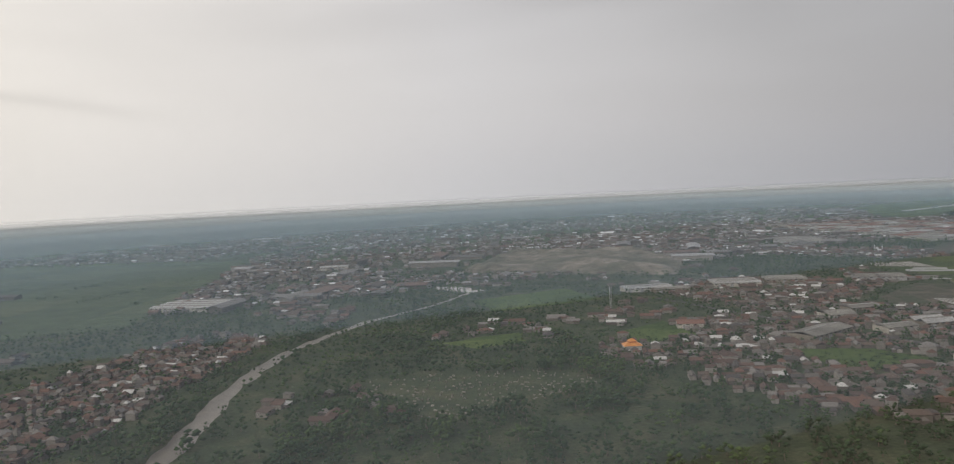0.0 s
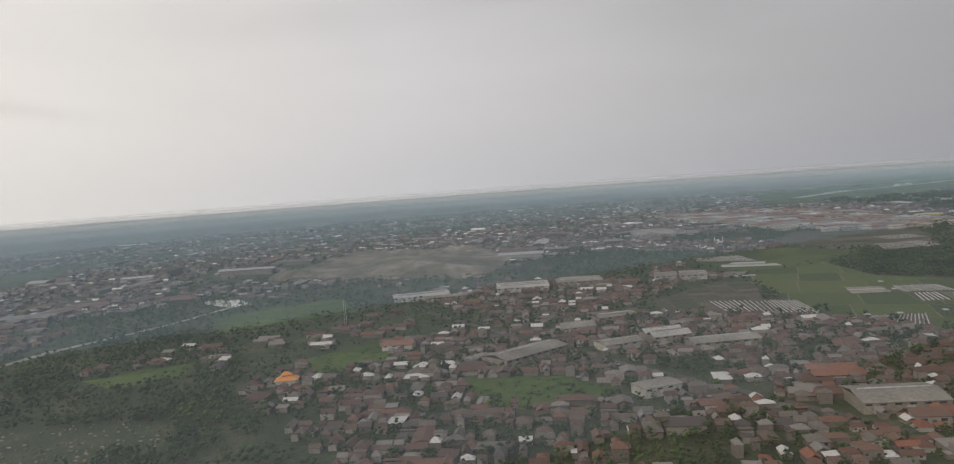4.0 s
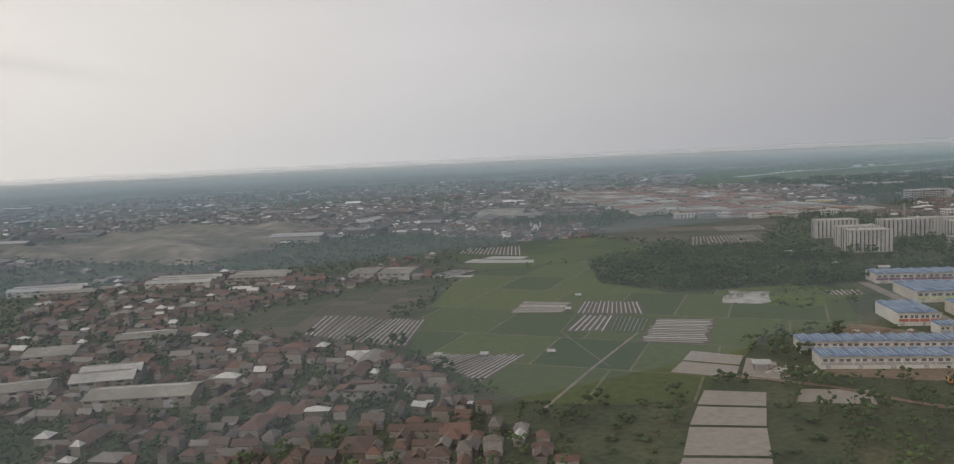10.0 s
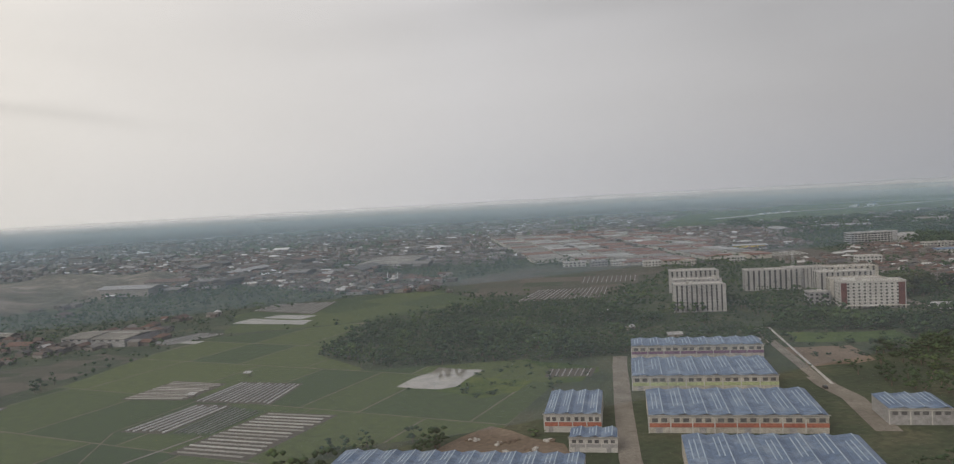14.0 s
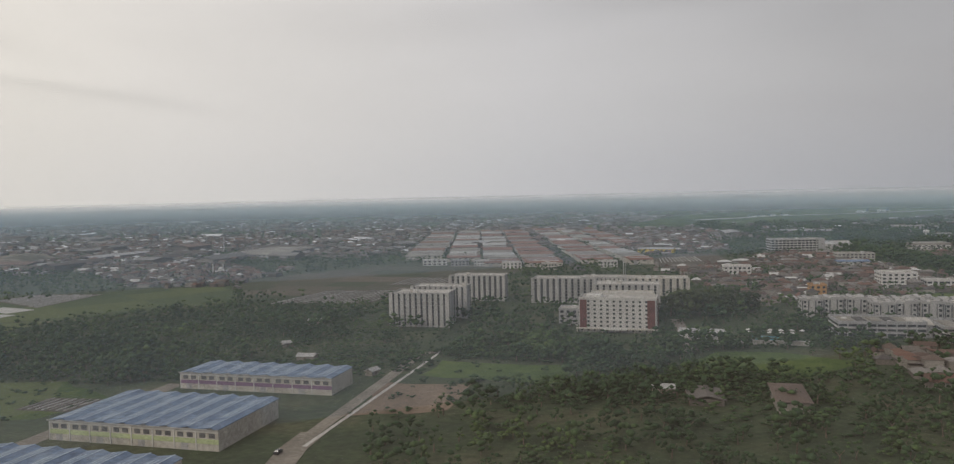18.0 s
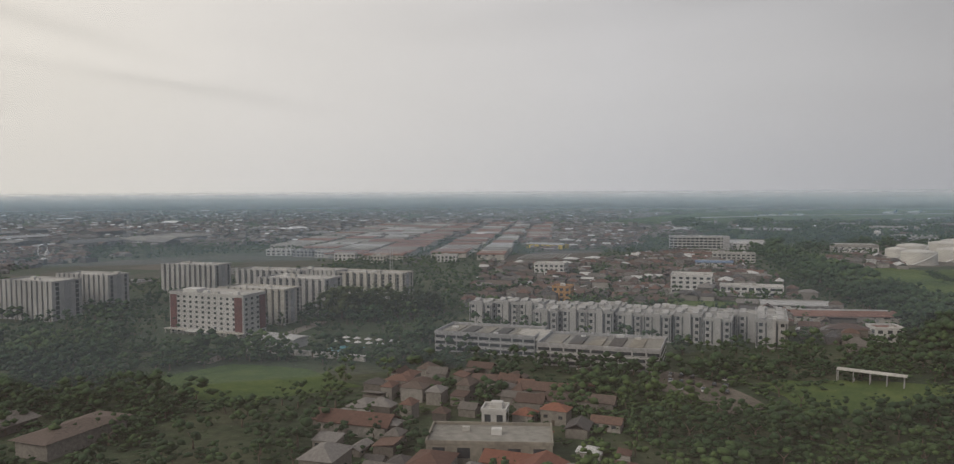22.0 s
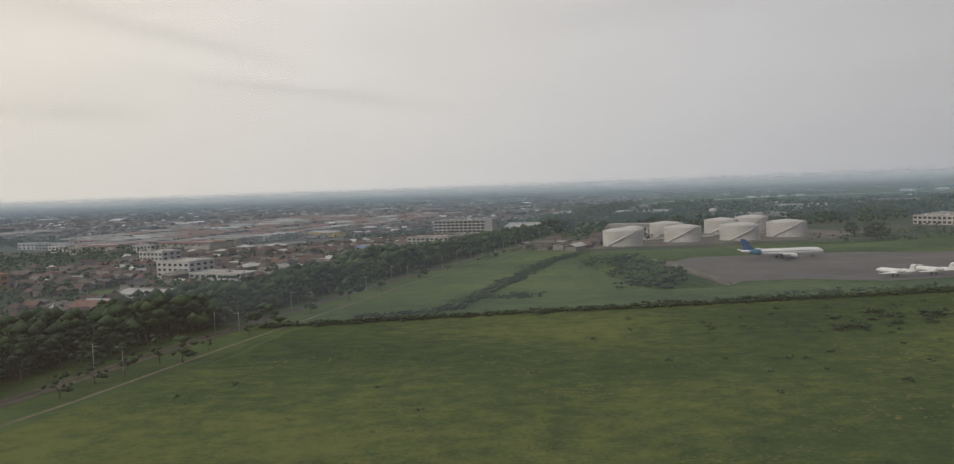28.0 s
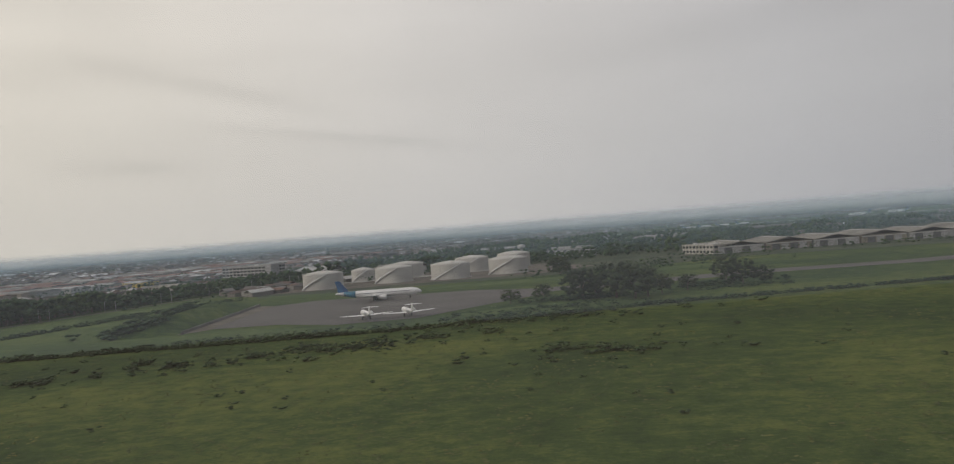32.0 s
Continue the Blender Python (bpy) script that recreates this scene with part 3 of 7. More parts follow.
HOUSE_T = [
    template([(box_bm(-2.4, -1.8, 0, 2.4, 1.8, 1.75), 1), (gable_roof(4.8, 3.6, 1.75, 0.95), 0)]),
    template([(box_bm(-2.3, -2.0, 0, 2.3, 2.0, 1.75), 1), (hip_roof(4.6, 4.0, 1.75, 1.0), 0)]),
    template([(box_bm(-1.9, -1.7, 0, 1.9, 1.7, 1.9), 1), (lean_roof(3.8, 3.4, 1.9, 0.5), 0)]),
    template([(box_bm(-2.2, -1.7, 0, 2.2, 1.7, 3.1), 1), (hip_roof(4.4, 3.4, 3.1, 0.9), 0)]),
    template([(box_bm(-2.6, -1.6, 0, 2.0, 1.6, 1.7), 1), (gable_roof(4.8, 3.2, 1.7, 0.9), 0), (box_bm(0.4, -3.6, 0, 2.4, -1.6, 1.6), 1), (box_bm(0.2, -3.9, 1.55, 2.6, -1.5, 1.72), 0)]),
]


def near_house(kind):
    """A small town house about half a street plot wide: walls, roof, door, windows."""
    words = {0: "tiled gable roof", 1: "tiled hip roof", 2: "sloping sheet roof", 3: "hip roof and two storeys", 4: "gable roof and a lean-to"}[kind]
    e = root("house", 0, -400, -50, 0, "small rendered town house with a " + words, "house", "town houses")
    w, d, h = ((4.8, 3.6, 1.75), (4.6, 4.0, 1.75), (3.8, 3.4, 1.9), (4.4, 3.4, 3.1), (4.6, 3.2, 1.7))[kind]
    part("wall", box_bm(-w / 2, -d / 2, -0.1, w / 2, d / 2, h), M["wall_thing"], e)
    bm = gable_roof(w, d, h, 0.95) if kind in (0, 4) else lean_roof(w, d, h, 0.5) if kind == 2 else hip_roof(w, d, h, 1.0)
    part("roof", bm, M["roof_thing"], e)
    for sx in (-0.3, 0.28):
        win = part("window", box_bm(sx * w - 0.35, -d / 2 - 0.04, h * 0.45, sx * w + 0.35, -d / 2 + 0.04, h * 0.45 + 0.6), M["glass"], e)
    part("door", box_bm(-0.28, -d / 2 - 0.05, 0, 0.24, -d / 2 + 0.04, 1.1), M["bark"], e)
    if kind == 4:
        part("lean_to", box_bm(0.4, -d / 2 - 2.0, 0, 2.3, -d / 2, 1.4), M["wall_thing"], e)
        part("lean_to_roof", box_bm(0.25, -d / 2 - 2.2, 1.4, 2.5, -d / 2 + 0.1, 1.52), M["grey_roof"], e)
    return e


# ---- large structure: land ----
sheet("ground", [(-4200, -900), (4900, -900), (4900, 4250), (-3700, 4250)], 0.0, M["ground"], label="green and brown scrub plain reaching the horizon", category="ground")
RIDGE = [(600 + 4250 * math.cos(a), 4250 * math.sin(a)) for a in np.linspace(-0.25, 3.4, 90)]
rv = [(x, y, 0.0) for x, y in RIDGE] + [(x, y, 5 + 2 * noise.noise((x * 0.004, y * 0.004, 0.5))) for x, y in RIDGE]
n_r = len(RIDGE)
tagged(new("backdrop", mesh("backdrop", rv, [(i, i + 1, n_r + i + 1, n_r + i) for i in range(n_r - 1)], M["far_land"])), "low wooded rise along the hazy horizon", "horizon", kind="structure")
# Haze put into sheet tints, bluer then paler with distance; nearest pinkish one lifts darks.
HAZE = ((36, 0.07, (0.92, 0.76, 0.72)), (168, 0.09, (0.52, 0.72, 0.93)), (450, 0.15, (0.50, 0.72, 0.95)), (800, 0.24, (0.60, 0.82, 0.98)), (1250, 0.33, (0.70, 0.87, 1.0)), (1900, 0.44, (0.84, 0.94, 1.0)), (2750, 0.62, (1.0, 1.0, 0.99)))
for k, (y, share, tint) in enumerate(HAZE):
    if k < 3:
        # upright haze sheets over the near plain
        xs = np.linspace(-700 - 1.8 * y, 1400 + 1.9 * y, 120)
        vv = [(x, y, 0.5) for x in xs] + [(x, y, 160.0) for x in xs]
        stuff_ = veil_material("haze_tint_sheet", share, 150.0, tint)
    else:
        # wide shallow bowls of sheet, so that the imitated far haze thickens bit by bit
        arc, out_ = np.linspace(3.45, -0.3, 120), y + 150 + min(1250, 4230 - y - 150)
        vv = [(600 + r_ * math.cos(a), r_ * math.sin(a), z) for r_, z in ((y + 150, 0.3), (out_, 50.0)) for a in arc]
        stuff_ = veil_material("haze_tint_sheet", share, 44.0, tint, 10.0)
    tagged(new("haze_layer", mesh("haze_layer", vv, [(i, i + 1, 121 + i, 120 + i) for i in range(119)], stuff_, smooth=True)), "thin tinted see-through sheet standing in for haze over the plain", "haze", "layers of haze", "structure")

RIVER = [(-8, 215), (8, 255), (27, 298), (39, 330), (57, 366), (79, 402), (110, 435), (142, 465), (173, 483), (208, 504), (254, 545), (262, 575)]
RICE = [(462, 229), (487, 275), (529, 335), (553, 359), (621, 352), (584, 290), (592, 251), (640, 232), (640, 205), (600, 168), (560, 176), (540, 163), (515, 150), (503, 140), (471, 160), (462, 192)]
WOOD_R = [(583, 291), (603, 240), (672, 218), (690, 236), (738, 275), (725, 305), (668, 356), (602, 317)]
QUARRY = [(308, 687), (456, 862), (575, 759), (531, 613), (435, 514), (357, 616)]
GRASS_E = [(962, 20), (981, 68), (1002, 110), (1048, 228), (1098, 325), (1120, 318), (1126, 300), (1240, 305), (1330, 330), (1420, 310), (1640, 270), (1640, 20)]
OPEN = {
    "rice": RICE,
    "quarry": QUARRY,
    "meadow_f": [(154, 374), (200, 372), (193, 349), (165, 346)],
    "meadow_g": [(241, 338), (285, 349), (272, 306), (238, 304)],
    "meadow_h": [(232, 502), (319, 510), (308, 445), (225, 445)],
    "meadow_t": [(271, 234), (280, 258), (308, 233), (313, 205), (295, 200), (276, 207)],
    "dark_field": [(415, 300), (443, 328), (510, 351), (524, 330), (476, 283), (450, 262)],
    "far_field": [(3, 555), (-67, 561), (-165, 1300), (160, 1060), (90, 800)],
    "grass_east": GRASS_E,
    "meadow_hotel": [(728, 197), (756, 173), (768, 190), (738, 211)],
    "meadow_garden": [(797, 178), (811, 152), (838, 160), (828, 178), (812, 188)],
    "field_ind": [(939, 395), (993, 397), (1027, 465), (1003, 479), (950, 440)],
    "flat_north": [(695, 400), (756, 352), (830, 400), (880, 455), (810, 520), (760, 500), (700, 470)],
    "north_rice": [(560, 366), (621, 352), (690, 375), (695, 440), (640, 450), (575, 430)],
    "plot_a": [(702, 168), (723, 164), (735, 182), (716, 194)],
    "pond_field": [(592, 221), (640, 232), (655, 208), (640, 196), (608, 196)],
    "cemetery": [(90, 314), (128, 312), (172, 284), (180, 254), (96, 246)],
    "forecourt": [(781, 222), (804, 204), (812, 209), (790, 232)],
    "hotel_garden": [(812, 214), (850, 184), (858, 194), (838, 222), (818, 228)],
    "estate": [(655, 222), (640, 205), (598, 128), (612, 100), (690, 100), (712, 182), (716, 198)],
    "park_plot": [(916, 141), (934, 137), (952, 129), (942, 115), (912, 116)],
    "car_park": [(893, 148), (899, 122), (908, 124), (909, 142), (904, 154)],
    "green_court": [(948, 240), (968, 228), (978, 240), (958, 253)],
}
OPEN["bed_a"] = [(438, 276), (464, 234), (489, 271), (458, 308)]
OPEN["bed_b"] = [(526, 365), (536, 350), (563, 366), (552, 380)]
OPEN["bed_c"] = [(702, 358), (745, 335), (775, 374), (737, 394)]
OPEN["crop_strip"] = [(1012, 124), (1030, 165), (1056, 178), (1068, 205), (1100, 276), (1112, 298), (1098, 322), (1050, 226)]
OPEN["apron_lawn"] = [(1030, 168), (1130, 168), (1190, 168), (1250, 180), (1240, 202), (1200, 190), (1172, 184), (1138, 197), (1132, 190), (1112, 190), (1106, 278), (1062, 181)]
KEEP = list(OPEN.values())
WET = [(592, 222), (600, 211), (607, 212), (623, 228), (612, 239)]

river = strip("water", RIVER, (10.5, 1.8), 0.05, M["water"], label="brown winding river between wooded banks", category="river", wobble=2.5)
for nm, key, mt, z, lab in (
    ("field", "meadow_f", "meadow", 0.06, "bright green grass meadow among trees"),
    ("field", "meadow_g", "meadow", 0.06, "bright green grass meadow beside houses"),
    ("field", "meadow_h", "meadow", 0.06, "wide green meadow beyond the trees"),
    ("field", "meadow_t", "meadow", 0.06, "overgrown green plot inside the town"),
    ("field", "dark_field", "soil", 0.05, "dark tilled vegetable field"),
    ("field", "far_field", "far_rice", 0.05, "broad hazy green rice plain"),
    ("field", "grass_east", "grass", 0.05, "rough airfield grass, yellow-green with tussocks"),
    ("field", "meadow_hotel", "meadow", 0.06, "flat green paddock by a dirt road"),
    ("field", "meadow_garden", "meadow", 0.06, "light green lawn below the hotel"),
    ("field", "field_ind", "soil", 0.06, "olive garden plots beside the factory rows"),
    ("field", "flat_north", "soil", 0.05, "dark flat market-garden land"),
    ("field", "north_rice", "rice", 0.04, "green paddy beyond the plastic beds"),
    ("field", "plot_a", "brown", 0.06, "bare brown building plot"),
    ("field", "pond_field", "grass", 0.07, "olive marshy field round a pond"),
    ("field", "cemetery", "ground", 0.06, "grassy burial ground with pale stones"),
    ("field", "park_plot", "meadow", 0.06, "small green clearing among trees"),
    ("field", "green_court", "meadow", 0.06, "green sports court by white flats"),
    ("field", "crop_strip", "meadow", 0.09, "bright green grass strip between railway and ditch"),
    ("field", "apron_lawn", "meadow", 0.10, "light green mown grass in front of the apron"),
    ("quarry", "quarry", "rubble", 0.06, "bare grey-brown dug-over earth mounds"),
):
    sheet(nm, OPEN[key], z, M[mt], label=lab, category=nm, wobble=0 if key == "grass_east" else 3.0)
sheet("water", WET, 0.12, M["pond"], label="brown pond at the edge of the paddies", category="pond", wobble=2.5)
sheet("water", [(239, 579), (252, 540), (267, 545), (267, 575), (247, 599)], 0.1, M["pond"], label="pale brown pond at a river bend", category="pond", wobble=3.0)
sheet("water", [(232, 243), (242, 236), (250, 238), (246, 228), (236, 226)], 0.12, M["meadow"], label="round algae-green village pond", category="pond", wobble=2.0)

# paddy plots, bunds, mulch beds


def clip_poly(poly, a, b, c):
    """The part of a polygon where a x + b y <= c."""
    res = []
    for (x0, y0), (x1, y1) in zip(poly, poly[1:] + poly[:1]):
        d0, d1 = a * x0 + b * y0 - c, a * x1 + b * y1 - c
        if d0 <= 0:
            res.append((x0, y0))
        if (d0 < 0 < d1) or (d1 < 0 < d0):
            f = d0 / (d0 - d1)
            res.append((x0 + (x1 - x0) * f, y0 + (y1 - y0) * f))
    return res


def plots(poly, turn, du, dv, z, material, label, gap=0.5, seed=1):
    """Fields cut by a slightly irregular grid, each a thing of its own with bunds between."""
    rnd = random.Random(seed)
    c, s = math.cos(turn), math.sin(turn)
    us = [x * c + y * s for x, y in poly]
    vs = [-x * s + y * c for x, y in poly]
    u = min(us)
    while u < max(us):
        u1 = u + du * rnd.uniform(0.7, 1.3)
        v = min(vs) - rnd.uniform(0, dv)
        while v < max(vs):
            v1 = v + dv * rnd.uniform(0.7, 1.4)
            p = poly
            for a, b, lim in ((c, s, u1 - gap), (-c, -s, -u - gap), (-s, c, v1 - gap), (s, -c, -v - gap)):
                p = clip_poly(p, a, b, lim) if len(p) > 2 else p
            if len(p) > 2:
                area = abs(sum(p[i][0] * p[i - 1][1] - p[i - 1][0] * p[i][1] for i in range(len(p)))) / 2
                if area > 30:
                    sheet("paddy", p, z + rnd.uniform(0, 0.05), material, "", label, "field")
            v = v1
        u = u1


sheet("field", RICE, 0.03, M["bund"], label="earth bunds between the paddies", category="field", wobble=1.0)


# roads, rail, apron
ROAD_T = [(338, 420), (335, 361), (334, 304), (336, 223), (339, 180), (341, 120)]
strip("road", ROAD_T, 4.2, 0.09, M["asphalt"], label="straight grey town street", category="road")
strip("road", [(599, 110), (612, 134), (632, 164), (660, 205), (668, 216)], 4.6, 0.12, M["dirt_road"], label="pale concrete estate road", category="road")
strip("road", [(684, 138), (692, 157), (720, 200), (735, 224), (741, 223)], 3.2, 0.12, M["dirt_road"], label="pale dirt road between sheds and scrub", category="road")
strip("road", [(668, 118), (684, 140), (689, 152), (694, 160)], 5.5, 0.11, M["dirt_road"], label="dusty yard beside the blue sheds", category="road")
strip("road", [(691, 152), (722, 196), (741, 223)], 0.9, 0.13, M["concrete"], label="concrete ditch edge along the road", category="ditch")
strip("road", [(806, 190), (816, 205), (826, 222), (836, 240)], 4.0, 0.1, M["dirt_road"], label="pale hotel drive", category="road")
RAIL = [(930, -40), (975, 78), (994, 117), (1007, 150), (1042, 233), (1103, 352), (1167, 477), (1240, 640), (1330, 860)]
strip("road", [(x - 7, y + 3) for x, y in RAIL], 6.0, 0.10, M["grass"], label="grass verge along the railway", category="verge")
strip("verge", [(x + 1, y - 0.5) for x, y in RAIL], 24.0, 0.06, M["meadow"], label="broad grassy strip carrying the railway", category="verge")
strip("railway_bed", RAIL, 3.8, 0.11, M["ballast"], label="brown ballast bed of a double railway", category="railway")
strip("road", [(x + 9, y - 4) for x, y in RAIL[1:]], 0.9, 0.09, M["bund"], label="sandy service track beside the railway", category="road")
for off in (-1.5, -0.8, 0.8, 1.5):
    strip("rail", [(x + off * 0.9, y - off * 0.43) for x, y in RAIL], 0.14, 0.2, M["rail"], label="rusty steel rail on ballast", category="rail")
sheet("apron", [(1138, 199), (1141, 256), (1153, 266), (1208, 259), (1236, 240), (1225, 222), (1200, 196), (1192, 187), (1172, 186), (1156, 197)], 0.16, M["apron"], label="dark weathered concrete parking apron", category="apron")
sheet("shoulder", [(1132, 191), (1134, 262), (1141, 258), (1138, 198)], 0.15, M["yard_dirt"], label="worn dark earth shoulder beside the apron", category="shoulder", wobble=1.0)
wl_ = root("apron_wall", 1133, 192, 0, 88, "low weathered concrete wall between berm and apron", "wall")
for k in range(14):
    part("panel", box_bm(k * 5.0, -0.12, -0.1, k * 5.0 + 4.9, 0.12, 0.9), M["grey_roof"], wl_)


def berm_z(x, y):
    u, v = (x - 1122.3) / 9.6, (y - 233) / 42
    h_ = 3.2 * max(0.0, 1 - abs(u) ** 1.5) * max(0.0, 1 - abs(v) ** 5)
    return -0.05 + h_ * (1 + 0.25 * noise.noise((x * 0.15, y * 0.15, 3.0)))


bv, bf = [], []
for j in range(31):
    for i in range(11):
        u, v = -1 + i / 5, -1 + j / 15
        x, y = 1122.3 + 9.6 * u, 233 + 42 * v
        bv.append((x, y, berm_z(x, y)))
for j in range(30):
    for i in range(10):
        a_ = j * 11 + i
        bf.append((a_, a_ + 1, a_ + 12, a_ + 11))
tagged(new("earth_berm", mesh("earth_berm", bv, bf, M["grass"], smooth=True)), "long grassy earth berm shielding the apron", "berm", kind="structure")
strip("taxiway", [(1214, 238), (1262, 240), (1300, 244), (1349, 238), (1420, 246), (1640, 270)], (15, 9), 0.14, M["apron"], label="grey taxiway leading off the apron", category="taxiway")
strip("runway", [(1400, 985), (1547, 1014), (1627, 1024), (1760, 1004), (1889, 1008), (2500, 1060)], 20, 0.2, M["concrete"], label="pale distant runway strip", category="runway")
sheet("field", [(1180, 860), (1330, 800), (1640, 780), (2700, 1000), (2600, 1500), (1500, 1180)], 0.1, M["grass"], label="far airfield grass", category="field", wobble=5.0)
strip("field", [(1128, 300), (1180, 285), (1240, 283), (1330, 300)], 14, 0.10, M["meadow"], label="mown grass strip behind the apron", category="field", wobble=2.0)
sheet("yard", [(1118, 322), (1128, 318), (1236, 318), (1268, 345), (1250, 400), (1160, 410)], 0.12, M["yard_dirt"], label="gravel yard under the fuel tanks", category="yard", wobble=2.0)

# ---- the main buildings ----
def block(name, x, y, turn, w, d, h, floors, bays, wall, label, category, band=None, roof=None, group="", side_bays=3, fins=None, parapet=0.5, win=(0.5, 0.5)):
    """A flat-roofed building with its front on the local x axis, windows on front and ends, a parapet and rooftop boxes."""
    e = root(name, x, y, 0, turn, label, category, group)
    part("wall", box_bm(0, 0, -0.3, w, d, h), M[wall], e)
    bm = box_bm(-0.12, -0.12, h, w + 0.12, 0.12, h + parapet)
    for q in ((-0.12, d - 0.12, w + 0.12, d + 0.12), (-0.12, 0.12, 0.12, d - 0.12), (w - 0.12, 0.12, w + 0.12, d - 0.12)):
        box_bm(q[0], q[1], h, q[2], q[3], h + parapet, bm)
    part("parapet", bm, M[wall], e)
    part("roof", box_bm(0.13, 0.13, h, w - 0.13, d - 0.13, h + 0.06), M[roof or "concrete"], e)
    fh, bw = h / floors, w / bays
    ww, wh = bw * win[0], fh * win[1]
    me_f = mesh("window", *cube(ww, 0.10, wh), M["glass"])
    me_s = mesh("window", *cube(0.10, d / side_bays * win[0], wh), M["glass"])
    for f in range(floors):
        z = f * fh + fh * 0.32
        for b in range(bays):
            child("window", me_f, e, pose(b * bw + (bw - ww) / 2, -0.05, z))
            if d < 11 and f % 2:
                continue
        for s in range(side_bays):
            yy = (s + 0.5 - win[0] / 2) * d / side_bays
            child("window", me_s, e, pose(w - 0.05, yy, z))
            child("window", me_s, e, pose(-0.05, yy, z))
    if band:
        for f in range(1, floors):
            part("floor_band", box_bm(-0.08, -0.08, f * fh - 0.06, w + 0.08, d + 0.08, f * fh + 0.1), M[band], e)
    if fins:
        for b in range(bays + 1):
            part("pier", box_bm(b * bw - fins / 2, -0.75, 0, b * bw + fins / 2, -0.0, h + 0.6), M[wall], e)
    rnd = random.Random(int(x * 7 + y))
    for k in range(max(2, int(w / 7))):
        px, py, s = rnd.uniform(1, w - 2.5), rnd.uniform(1, d - 2.5), rnd.uniform(0.7, 1.5)
        part("roof_box", box_bm(px, py, h, px + s * 1.3, py + s, h + s * 0.8), M["concrete" if k % 2 else "white_wall"], e)
    return e


def cube(a, b, c):
    v = [(0, 0, 0), (a, 0, 0), (a, b, 0), (0, b, 0), (0, 0, c), (a, 0, c), (a, b, c), (0, b, c)]
    return v, [(3, 2, 1, 0), (4, 5, 6, 7), (0, 1, 5, 4), (1, 2, 6, 5), (2, 3, 7, 6), (3, 0, 4, 7)]


def wave_shed(x, y, turn, w, d, h, wall, band, label, bays=8):
    """A long two-storey unit with a blue roof in shallow waves, each bay with door, windows and balcony."""
    e = root("blue_roofed_shed", x, y, 0, turn, label, "warehouse", "blue-roofed sheds")
    part("wall", box_bm(0, 0, -0.2, w, d, h), M["cream_wall" if wall is None else wall], e)
    bw = w / bays
    half = mesh("roof_wave", *sheet_pair(bw, d + 0.7, 0.0, 0.46, 0.14), M["blue_roof"])
    cap = mesh("ridge_cap", *cube(0.22, d + 0.74, 0.05), M["skylight"])
    lamp = mesh("roof_light", *cube(0.22, d * 0.62, 0.05), M["skylight"])
    for b in range(bays):
        child("roof_wave", half, e, pose(b * bw, -0.35, h))
        child("ridge_cap", cap, e, pose(b * bw + bw * 0.68 - 0.11, -0.37, h + 0.59))
        for k in (0.22, 0.42):
            child("roof_light", lamp, e, pose(b * bw + bw * k, d * 0.18 + d * 0.1 * (b % 3), h + 0.17 + 0.46 * (k + 0.02) / 0.68))
        if b % 2 == 0:
            part("door", box_bm(b * bw + bw * 0.30, -0.05, 0, b * bw + bw * 0.62, 0.05, h * 0.38), M["grey_wall"], e)
        part("window", box_bm(b * bw + bw * 0.15, -0.06, h * 0.62, b * bw + bw * 0.42, 0.05, h * 0.84), M["dim_glass"], e)
        part("window", box_bm(b * bw + bw * 0.58, -0.06, h * 0.62, b * bw + bw * 0.85, 0.05, h * 0.84), M["dim_glass"], e)
        part("pier", box_bm(b * bw - 0.12, -0.14, 0, b * bw + 0.12, 0.0, h), M["white_wall"], e)
    part("lintel", box_bm(-0.06, -0.16, h * 0.87, w + 0.06, -0.001, h * 0.95), M["white_wall"], e)
    part("floor_band", box_bm(-0.06, -0.10, h * 0.34, w + 0.06, -0.001, h * 0.56), M[band], e, "coloured wall band")
    part("eaves", box_bm(-0.3, -0.5, h - 0.02, w + 0.3, -0.36, h + 0.22), M["light_roof"], e)
    return e


def sheet_pair(w, d, z0, rise, t):
    """One roof wave: a long slope up and a short slope down."""
    k = w * 0.68
    prof = [(0, z0), (k, z0 + rise), (w, z0), (w, z0 + t), (k, z0 + rise + t), (0, z0 + t)]
    v = [(a, 0, b) for a, b in prof] + [(a, d, b) for a, b in prof]
    n = len(prof)
    f = [tuple(range(n))[::1], tuple(range(2 * n - 1, n - 1, -1))] + [((i + 1) % n, i, n + i, n + (i + 1) % n) for i in range(n)]
    return v, f


